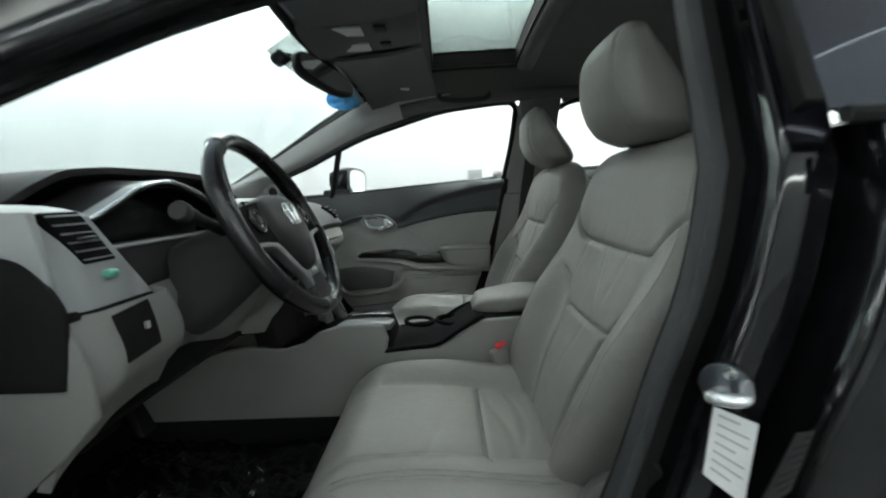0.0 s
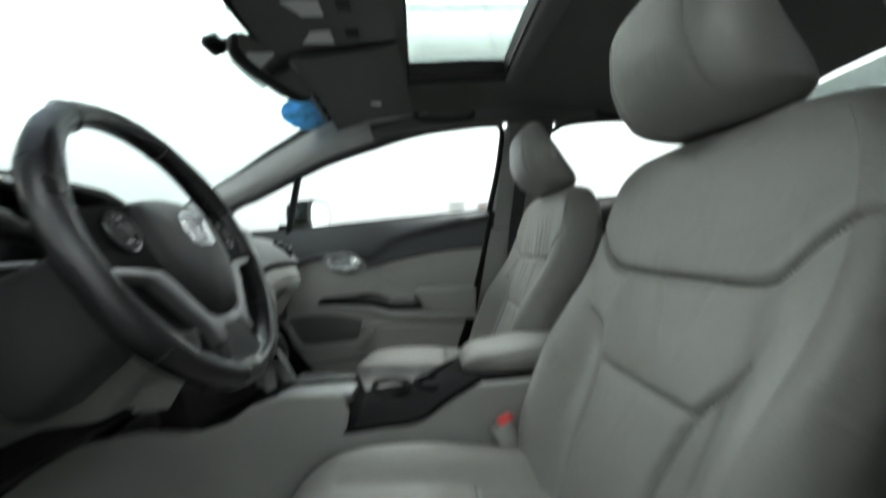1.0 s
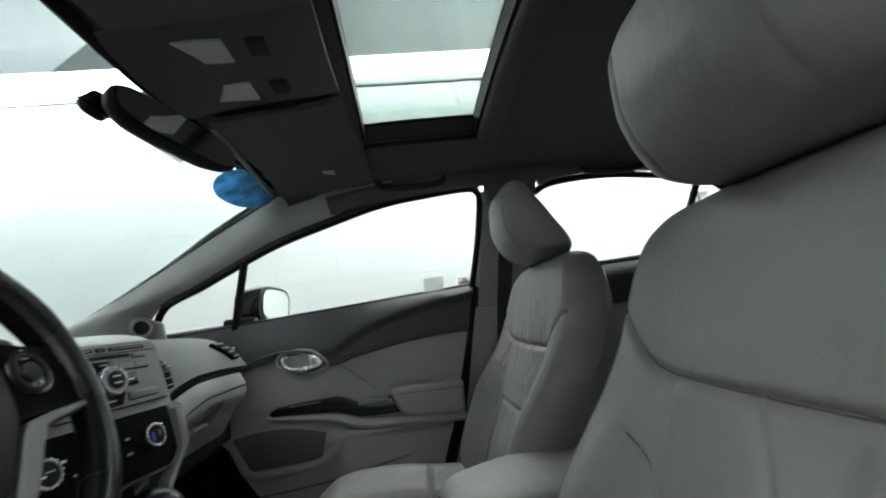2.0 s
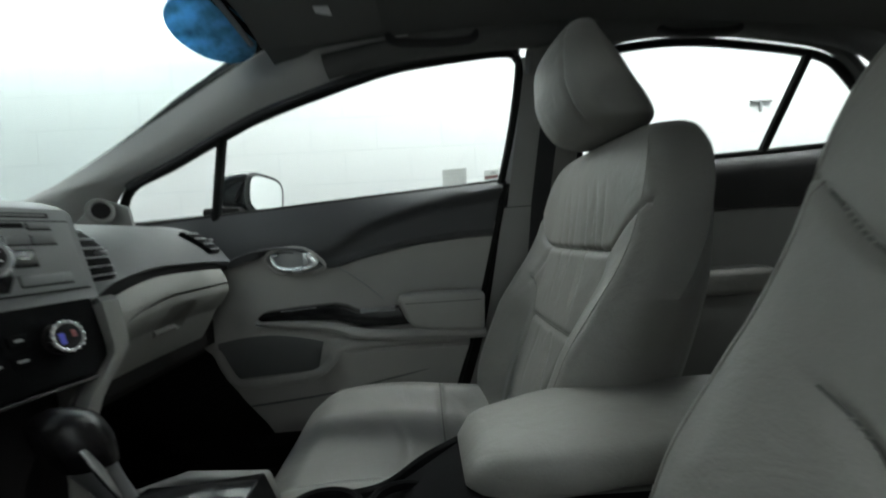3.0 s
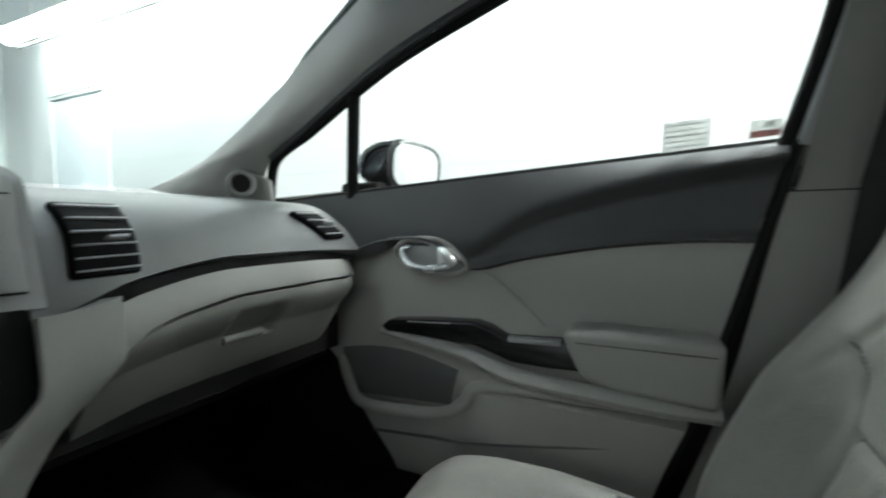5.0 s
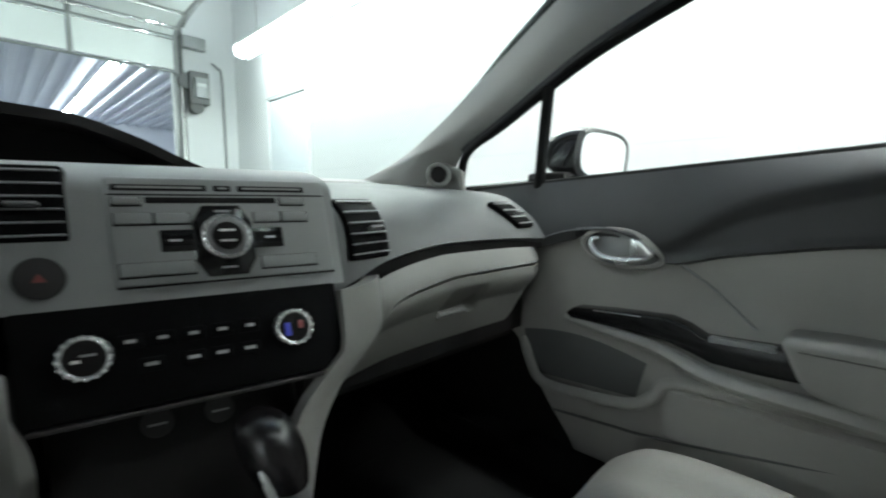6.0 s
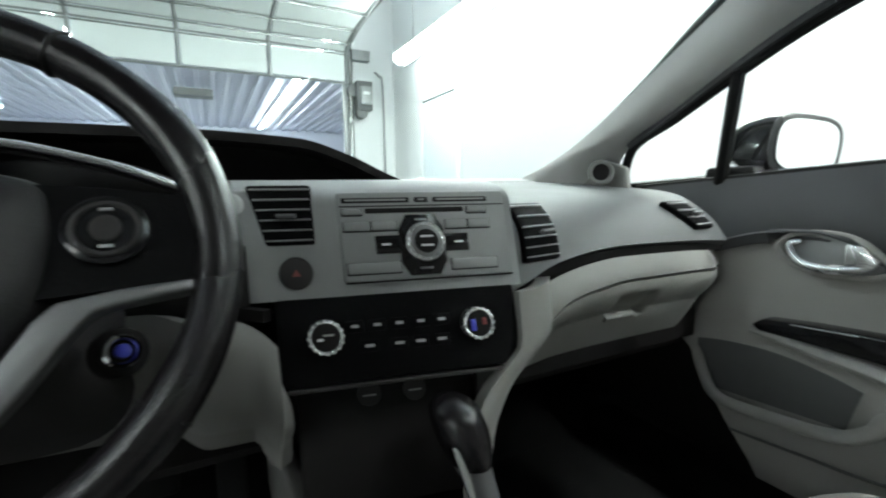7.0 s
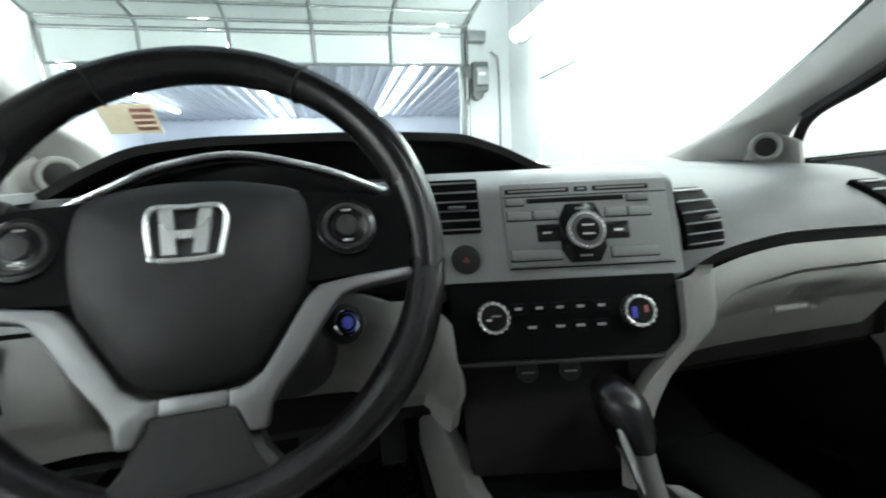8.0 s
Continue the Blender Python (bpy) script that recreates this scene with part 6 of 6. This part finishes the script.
ledge = smooth_path([(-0.395, 0.70, 0.660), (-0.30, 0.688, 0.652), (-0.20, 0.678, 0.642), (-0.13, 0.668, 0.622), (-0.06, 0.662, 0.616), (0.02, 0.658, 0.614), (0.10, 0.662, 0.608), (0.185, 0.675, 0.604)], 6)
part("pull_ledge", tube(ledge, [0.009 + 0.010 * min(1, i / 16) for i in range(len(ledge))], 12, flat=0.7), DOOR_TRIM, door, "light grey pull ledge")
# handle
bez = smooth_path([(-0.365, 0.702, 0.825), (-0.33, 0.700, 0.846), (-0.27, 0.700, 0.845), (-0.235, 0.700, 0.825), (-0.215, 0.702, 0.795), (-0.25, 0.703, 0.780), (-0.32, 0.703, 0.783), (-0.355, 0.703, 0.80)], 6, True)
hb = part("handle_bezel", tube(bez, 0.0045, 8, True, flat=0.8, up=(0, 1, 0)), DOOR_TRIM, door)
part("handle_cup", prism([(p.x * 0.94 - 0.018, p.z * 0.94 + 0.049) for p in bez], "y", 0.708, 0.735, 0.003), MID_PLASTIC, hb)
lever = smooth_path([(-0.330, 0.700, 0.831), (-0.345, 0.697, 0.826), (-0.338, 0.693, 0.808), (-0.318, 0.690, 0.794), (-0.28, 0.688, 0.791), (-0.245, 0.690, 0.797), (-0.232, 0.692, 0.806)], 6)
part("door_handle", tube(lever, [0.0045 + 0.0035 * math.sin(math.pi * i / (len(lever) - 1)) for i in range(len(lever))], 10, up=(0, 1, 0)), BRIGHT_CHROME, hb, "chrome door handle")
part("lock_tab", prism([(-0.266, 0.833), (-0.246, 0.830), (-0.226, 0.809), (-0.232, 0.797), (-0.264, 0.797)], "y", 0.684, 0.705, 0.003), BRIGHT_CHROME, hb, "chrome lock tab")
# pocket: a darker sheet on the trim's face stands for its shaded hollow
def door_y(x, z):
    """The door trim's face at a point."""
    y = 0.728 - 0.018 * bump(z - 0.60, 0.08)
    return y - 0.035 * ease(-0.26, -0.16, x) * ease(0.595, 0.575, z) if z < 0.59 else y


def pocket_at(u, v):
    xa, xb = -0.500 + 0.03 * (1 - v) ** 2, -0.232 - 0.02 * (1 - v)
    x = xa + (xb - xa) * u
    z = 0.512 + 0.012 * u + v * (0.598 + 0.030 * math.sin(math.pi * min(1, 0.15 + 0.75 * u)) - 0.512 - 0.02 * u)
    return (x, door_y(x, z) - 0.003, z)


part("pocket_shade", sheet(pocket_at, 20, 12, 0.003), SOFT_PAD, door, "darker sheet for the shaded map pocket")
lip = smooth_path([(-0.505, 0.712, 0.59), (-0.48, 0.700, 0.545), (-0.44, 0.690, 0.508), (-0.34, 0.684, 0.512), (-0.25, 0.682, 0.524), (-0.21, 0.682, 0.55), (-0.175, 0.684, 0.585), (0.0, 0.686, 0.592), (0.14, 0.692, 0.592)], 6)
part("pocket_lip", tube(lip, 0.012, 10, flat=0.8, up=(0, 1, 0)), DOOR_TRIM, door)
# Raised bar in darker grey paints the soft shade along the crease.
part("lower_crease", tube(smooth_path([(-0.43, 0.716, 0.440), (-0.3, 0.712, 0.452), (-0.2, 0.694, 0.470), (0.0, 0.690, 0.508), (0.13, 0.690, 0.535)], 6), 0.0028, 6), SOFT_PAD, door, "darker bar for the shade in the crease")
part("edge_seal", tube([(rear_edge(z) + 0.008, 0.718, z) for z in np.linspace(0.30, 0.99, 16)], 0.008, 8), RUBBER, door, "black rubber edge seal")


def on_glass(x, z, out=0.0):
    """A point of the door glass, which leans in towards the roof."""
    return (x, 0.745 - 0.375 * (z - 0.94) + out, z)


FRAME = [(-0.745, 0.92), (-0.692, 1.015), (-0.57, 1.068), (-0.43, 1.130), (-0.32, 1.173), (-0.165, 1.218), (-0.008, 1.258), (0.149, 1.277), (0.262, 1.284), (0.292, 1.270), (0.298, 1.24), (0.283, 1.11), (0.258, 0.985)]
outline = [on_glass(*p) for p in FRAME]
# frame rubber round the side glass
rub = smooth_path(outline, 5)
part("window_frame", tube(rub, 0.011, 8, up=(0, 1, 0)), RUBBER, door, "black window frame rubber")
part("frame_trim", tube(smooth_path([on_glass(x, z + 0.008, -0.010) for x, z in FRAME[1:10]], 5), 0.0085, 8, up=(0, 1, 0), flat=0.7), DOOR_DARK, door, "charcoal window frame trim")
rear_post = smooth_path([on_glass(0.312, 1.27, -0.012), on_glass(0.318, 1.22, -0.012), on_glass(0.302, 1.11, -0.012), on_glass(0.278, 0.985, -0.012)], 5)
part("window_post", tube(rear_post, 0.012, 8, up=(0, 1, 0), flat=0.8), MID_PLASTIC, door, "grey rear window post")
part("quarter_bar", tube([on_glass(-0.497, 0.93, -0.006), on_glass(-0.434, 1.128, -0.006)], 0.0125, 8, up=(0, 1, 0)), RUBBER, door, "black quarter-light bar")


def fan(pts, th=0.004):
    own = bmesh.new()
    a = [own.verts.new(on_glass(x, z)) for x, z in pts]
    b = [own.verts.new(on_glass(x, z, th)) for x, z in pts]
    own.faces.new(a)
    own.faces.new(b[::-1])
    for k in range(len(pts)):
        own.faces.new([a[k], b[k], b[(k + 1) % len(pts)], a[(k + 1) % len(pts)]])
    return own


pane = part("window_glass", fan(FRAME), CLEAR, door)
pane.visible_shadow = False
# outer door skin
part("door_skin", sheet(lambda u, v: (-0.80 + 1.10 * u - 0.12 * (1 - v) * u, 0.845 - 0.06 * (2 * v - 0.9) ** 2, 0.28 + (0.655 + 0.06 * u) * v), 10, 12, -0.01), PAINT, door)

# stickers on the glass
stick = thing("window_sticker", on_glass(0.135, 0.995, -0.004), "small white printed notice stuck on the window", "sticker", "window stickers")
part("paper", loft([[on_glass(x, z, o) for x, z in ((0.102, 0.985), (0.165, 0.990), (0.165, 1.03), (0.102, 1.027))] for o in (-0.003, -0.002)]), THIN_PAPER, stick)
for k in range(5):
    z = 1.022 - 0.0075 * k
    part("print", loft([[on_glass(x, zz, o) for x, zz in ((0.106, z - 0.002), (0.161, z + 0.001), (0.161, z + 0.003), (0.106, z))] for o in (-0.0038, -0.0031)]), THIN_PRINT, stick)
stick2 = thing("window_sticker", on_glass(0.235, 1.0, -0.004), "small pale red and grey sticker on the window", "sticker", "window stickers")
part("paper", loft([[on_glass(x, z, o) for x, z in ((0.212, 0.996), (0.25, 0.999), (0.25, 1.022), (0.212, 1.02))] for o in (-0.003, -0.002)]), THIN_PAPER, stick2)
part("print", loft([[on_glass(x, z, o) for x, z in ((0.214, 0.998), (0.248, 1.0), (0.248, 1.008), (0.214, 1.006))] for o in (-0.0038, -0.0031)]), THIN_RED, stick2)
part("print", loft([[on_glass(x, z, o) for x, z in ((0.228, 1.01), (0.242, 1.011), (0.240, 1.019), (0.230, 1.018))] for o in (-0.0038, -0.0031)]), THIN_PRINT, stick2)

# door mirror
part("outer_skin", sheet(lambda u, v: (-0.78 + (1.00 + 0.12 * v) * u, 0.862 - 0.02 * (2 * v - 1) ** 2 - 0.05 * ease(0.78, 1.0, v) - 0.02 * (1 - u) ** 3, 0.27 + 0.655 * v + 0.04 * u * v), 10, 24, -0.012), PAINT, door, "glossy black outer panel")
# the driver's door is its mirror image, swung open on its hinge
HINGE = Vector((-0.74, -0.80, 0.0))
swing = Matrix.Translation(HINGE) @ Matrix.Rotation(radians(-60), 4, "Z") @ Matrix.Translation(-HINGE) @ Matrix.Diagonal((1, -1, 1, 1))
driver_door = copy_thing(door, swing @ door.matrix_basis)
driver_door.name = "driver_door"
tagged(driver_door, "open driver door with grey trim and black outer panel", "car door")
mir = thing("door_mirror", (-0.50, 0.86, 0.95), "black door mirror with chrome-bright glass", "mirror")
MD, MU, MN = Vector((0.36, 0.93, -0.10)).normalized(), Vector((0.04, 0.09, 1.0)).normalized(), Vector((0.93, -0.36, 0.0))
MC = Vector((-0.406, 0.856, 1.002))


def mirror_ring(k, back):
    out = []
    for a in np.linspace(0, 2 * math.pi, 36, endpoint=False):
        c, t = math.cos(a), math.sin(a)
        w = 0.078 if c > 0 else 0.074
        out.append(MC + MD * (w * k * abs(c) ** 0.55 * (1 if c > 0 else -1)) + MU * (0.056 * k * abs(t) ** 0.6 * (1 if t > 0 else -1)) - MN * back - MD * (0.45 * max(0.0, back)))
    return out


part("housing", loft([mirror_ring(0.92, -0.002), mirror_ring(1.06, 0.0), mirror_ring(1.08, 0.02), mirror_ring(0.98, 0.055), mirror_ring(0.75, 0.085), mirror_ring(0.4, 0.10)]), PAINT, mir, "glossy black mirror housing")
part("mirror_glass", loft([mirror_ring(0.87, -0.003), mirror_ring(0.87, -0.006)]), MIRROR, mir, "mirror glass", smooth=False)
part("arm", rbox((-0.54, 0.755, 0.935), (-0.44, 0.80, 0.965), 0.01), BLACK_PLASTIC, mir)

# ---- rear passenger door ----
rdoor = thing("rear_passenger_door", (0.8, 0.76, 0.28), "closed rear passenger door with dark upper trim", "car door")
rs = lambda x: 1.006 + 0.035 * (x - 0.45) / 0.7
part("lower_trim", sheet(lambda u, v: (0.36 + 0.10 * v + 0.80 * u - 0.12 * (1 - v) * u, 0.725 - 0.015 * math.sin(math.pi * v), 0.285 + 0.62 * v), 16, 16, 0.02), LIGHT_PLASTIC, rdoor)
part("upper_trim", sheet(lambda u, v: (0.46 + 0.76 * u, 0.712 - 0.02 * math.sin(math.pi * v) + 0.03 * ease(0.8, 1, v), 0.885 + (rs(0.46 + 0.76 * u) + 0.004 - 0.885) * v), 16, 8, 0.02), DARK_PLASTIC, rdoor)
part("door_armrest", rbox((0.62, 0.64, 0.66), (0.95, 0.735, 0.73), 0.02, 3), LEATHER, rdoor)
RFRAME = [(0.465, 1.0), (0.462, 1.23), (0.482, 1.262), (0.545, 1.284), (0.722, 1.292), (0.949, 1.270), (1.06, 1.250), (1.13, 1.215), (1.23, 1.13), (1.30, 1.048)]
part("window_frame", tube(smooth_path([on_glass(*p) for p in RFRAME], 5), 0.011, 8, up=(0, 1, 0)), RUBBER, rdoor)
part("window_trim", tube(smooth_path([on_glass(x, z + 0.022, -0.012) for x, z in RFRAME[2:]], 5), 0.016, 8, up=(0, 1, 0)), HEADLINER, rdoor)
part("quarter_bar", tube([on_glass(0.965, 1.035, -0.005), on_glass(1.025, 1.262, -0.005)], 0.011, 8, up=(0, 1, 0)), RUBBER, rdoor)
part("sill_seal", tube([(x, 0.735, rs(x) + 0.003) for x in np.linspace(0.45, 1.28, 12)], 0.008, 8), RUBBER, rdoor)
pane = part("window_glass", fan(RFRAME), CLEAR, rdoor)
pane.visible_shadow = False
part("door_skin", sheet(lambda u, v: (0.30 + 0.95 * u - 0.10 * (1 - v) * (1 - u), 0.845 - 0.06 * (2 * v - 0.9) ** 2, 0.28 + (0.71 + 0.05 * u) * v), 10, 12, -0.01), PAINT, rdoor)

# ---- passenger seat belt on the pillar ----
belt = thing("seat_belt", (0.36, 0.66, 0.4), "grey seat belt hanging on the centre pillar", "seat belt")
part("webbing", sheet(lambda u, v: (0.335 + 0.045 * u + curve(v, [(0, -0.12), (0.5, -0.03), (1, 0.01)]), 0.672 - 0.31 * max(0.0, 0.40 + 0.76 * v - 0.925), 0.40 + 0.76 * v), 3, 20, 0.002), SEAL_GREY, belt)
part("guide", rbox((0.335, 0.580, 1.145), (0.405, 0.625, 1.195), 0.012, 3), BLACK_PLASTIC, belt, "black belt guide")

# ---- overhead: mirror, visors, console, grab handles ----
rv = thing("rear_view_mirror", (-0.45, 0.0, 1.30), "black rear-view mirror on a windscreen stalk", "mirror")
turn = Matrix.Rotation(radians(-21), 4, "Z") @ Matrix.Rotation(radians(-7), 4, "X") @ Matrix.Rotation(radians(-7), 4, "Y")
rings = []
for t, k in ((-0.030, 0.60), (-0.024, 0.82), (-0.010, 0.97), (0.006, 1.0), (0.012, 0.97)):
    rings.append([Vector((-0.318, 0.050, 1.262)) + turn @ Vector((t + 0.1 * 0, 0.125 * k * abs(math.cos(a)) ** 0.55 * (1 if math.cos(a) > 0 else -1), 0.034 * k * abs(math.sin(a)) ** 0.7 * (1 if math.sin(a) > 0 else -1))) for a in np.linspace(0, 2 * math.pi, 36, endpoint=False)])
part("housing", loft(rings), BLACK_PLASTIC, rv)
face = [Vector((-0.318, 0.050, 1.262)) + turn @ Vector((0.0125, 0.118 * abs(math.cos(a)) ** 0.55 * (1 if math.cos(a) > 0 else -1), 0.029 * abs(math.sin(a)) ** 0.7 * (1 if math.sin(a) > 0 else -1))) for a in np.linspace(0, 2 * math.pi, 36, endpoint=False)]
part("mirror_glass", loft([face, [p + turn @ Vector((0.002, 0, 0)) for p in face]]), MIRROR, rv, "mirror glass", smooth=False)
part("stalk", tube(smooth_path([(-0.33, 0.045, 1.268), (-0.37, 0.03, 1.30), (-0.43, 0.02, 1.315)], 5), 0.010, 10), BLACK_PLASTIC, rv)
part("mount", rbox((-0.445, -0.010, 1.290), (-0.405, 0.040, 1.318), 0.010, 3, Matrix.Rotation(radians(-30), 4, "Y")), BLACK_PLASTIC, rv, "black mount on the glass")

for s in (1, -1):
    vis = thing("sun_visor", (-0.22, s * 0.37, 1.335), "grey cloth sun visor folded up under the roof", "sun visor", "sun visors")
    part("panel", sheet(lambda u, v, s=s: (-0.31 + 0.26 * u + 0.03 * v, s * (0.15 + 0.38 * v), roof_z(-0.31 + 0.27 * u, 0.15 + 0.38 * v) - 0.022 - 0.012 * math.sin(math.pi * u) ** 0.5), 10, 12, -0.012), HEADLINER, vis)
    part("label", sheet(lambda u, v, s=s: (-0.145 + 0.03 * u, s * (0.43 + 0.035 * v), roof_z(-0.15, 0.45) - 0.036), 2, 2, -0.001), PALE_LABEL, vis, "small printed label")
    part("hinge", tube([(-0.30, s * 0.53, roof_z(-0.30, 0.53) - 0.015), (-0.315, s * 0.18, roof_z(-0.31, 0.18) - 0.018)], 0.006, 8), MID_PLASTIC, vis)
oc = thing("overhead_console", (-0.22, 0, 1.36), "grey overhead console with map lights and switches", "console")
part("body", sheet(lambda u, v: (-0.34 + 0.29 * u, -0.13 + 0.26 * v, roof_z(-0.34 + 0.29 * u, 0) - 0.022 - 0.010 * math.sin(math.pi * v)), 10, 10, -0.02), HEADLINER, oc)
for y in (-0.06, 0.06):
    part("map_light", sheet(lambda u, v, y=y: (-0.26 + 0.07 * u, y - 0.028 + 0.056 * v, roof_z(-0.22, 0) - 0.033), 3, 3, -0.004), PALE_LABEL, oc, "white map light lens")
    part("switch", rbox((-0.16, y - 0.02, roof_z(-0.14, 0) - 0.038), (-0.13, y + 0.02, roof_z(-0.14, 0) - 0.03), 0.003), DARK_PLASTIC, oc)
for s, x0 in ((1, 0.0), (1, 0.62), (-1, 0.62)):
    gh = thing("grab_handle", (x0 + 0.09, s * 0.57, 1.30), "dark grey grab handle above the door", "handle", "grab handles")
    part("grip", tube(smooth_path([(x0 - 0.01, s * 0.572, 1.315), (x0 + 0.01, s * 0.555, 1.292), (x0 + 0.09, s * 0.55, 1.285), (x0 + 0.17, s * 0.555, 1.292), (x0 + 0.19, s * 0.572, 1.315)], 5), 0.010, 10), DARK_PLASTIC, gh)
# oval blue film at the top edge of the windscreen
oval = thing("windscreen_sticker", wind(0.80, 0.9), "oval blue printed film on the windscreen's top edge", "sticker")
own = bmesh.new()


def oval_at(a, k, o):
    x, y, z = wind(0.893 + 0.098 * k * math.cos(a), 0.925 + 0.085 * k * math.sin(a))
    return Vector((x + o * 0.55, y, z - o))


part("film", loft([[oval_at(a, 1.0, o) for a in np.linspace(0, 2 * math.pi, 32, endpoint=False)] for o in (0.004, 0.006)]), BLUE_FILM, oval)
patch = thing("shade_patch", wind(0.55, 0.95), "grey dotted shade patch on the windscreen behind the mirror", "sticker")


def patch_at(u, v, o):
    x, y, z = wind(0.40 + 0.28 * u + 0.02 * (1 - v), 0.885 + 0.105 * v)
    return Vector((x + o * 0.5, y, z - o))


film = part("film", sheet(lambda u, v: patch_at(u, v, 0.008), 16, 8, 0.001), PATCH_GLASS, patch)
film.visible_shadow = False
tag = thing("inspection_sticker", wind(0.14, 0.25), "tan and orange card sticker low on the windscreen", "sticker")


def card(u0, u1, v0, v1, o):
    return [Vector(wind(u, v)) + Vector((o * 0.5, 0, -o)) for u, v in ((u0, v0), (u1, v0), (u1, v1), (u0, v1))]


part("card", loft([card(0.052, 0.108, 0.20, 0.295, 0.004), card(0.052, 0.108, 0.20, 0.295, 0.0055)]), TAN_CARD, tag)
for k in range(4):
    v = 0.212 + 0.02 * k
    part("print", loft([card(0.083, 0.105, v, v + 0.012, 0.0056), card(0.083, 0.105, v, v + 0.012, 0.0062)]), THIN_RED, tag)

# tyre placard on the pillar
plac = thing("placard", (0.28, -0.80, 0.66), "white printed label on the black pillar", "label")
PL = [(0.256, 0.718), (0.300, 0.698), (0.290, 0.612), (0.248, 0.647)]
part("paper", loft([[(x, y, z) for x, z in PL] for y in (-0.8035, -0.8015)]), PALE_LABEL, plac)
for k in range(7):
    t = (k + 0.7) / 8
    a, b = Vector(PL[0]).lerp(Vector(PL[3]), t), Vector(PL[1]).lerp(Vector(PL[2]), t)
    a2, b2 = a.lerp(b, 0.12), a.lerp(b, 0.85 if k % 3 else 0.6)
    part("print", loft([[(a2.x, y, a2.y - 0.0015), (b2.x, y, b2.y - 0.0015), (b2.x, y, b2.y + 0.0015), (a2.x, y, a2.y + 0.0015)] for y in (-0.8044, -0.8036)]), PRINT, plac)

# driver's seat belt on the centre pillar
dbelt = thing("seat_belt", (0.33, -0.66, 0.45), "grey seat belt webbing on the pillar with a black hook", "seat belt")


def pillar_x(z):
    return 0.257 + curve(z, [(0.3, -0.21), (0.45, -0.15), (0.59, -0.095), (0.72, -0.055), (0.82, -0.022), (0.9, -0.008), (1.02, 0.003), (1.15, 0.012), (1.32, 0.03)])


def webbing_at(u, v):
    z = 0.44 + 0.70 * v
    return (pillar_x(z) + 0.099 + 0.020 * u, -0.676 + 0.17 * max(0.0, (z - 0.95) / 0.37), z)


part("webbing", sheet(webbing_at, 2, 24, -0.002), BELT, dbelt)
hx = pillar_x(0.806) + 0.101
part("hook", tube(smooth_path([(hx + 0.012, -0.675, 0.812), (hx - 0.012, -0.682, 0.815), (hx - 0.026, -0.680, 0.808), (hx - 0.032, -0.676, 0.794)], 5), 0.006, 8), BLACK_PLASTIC, dbelt, "black hook")
tx = pillar_x(0.93) + 0.101
part("tag", rbox((tx, -0.681, 0.922), (tx + 0.012, -0.678, 0.942), 0.001), PALE_LABEL, dbelt, "small white tag")
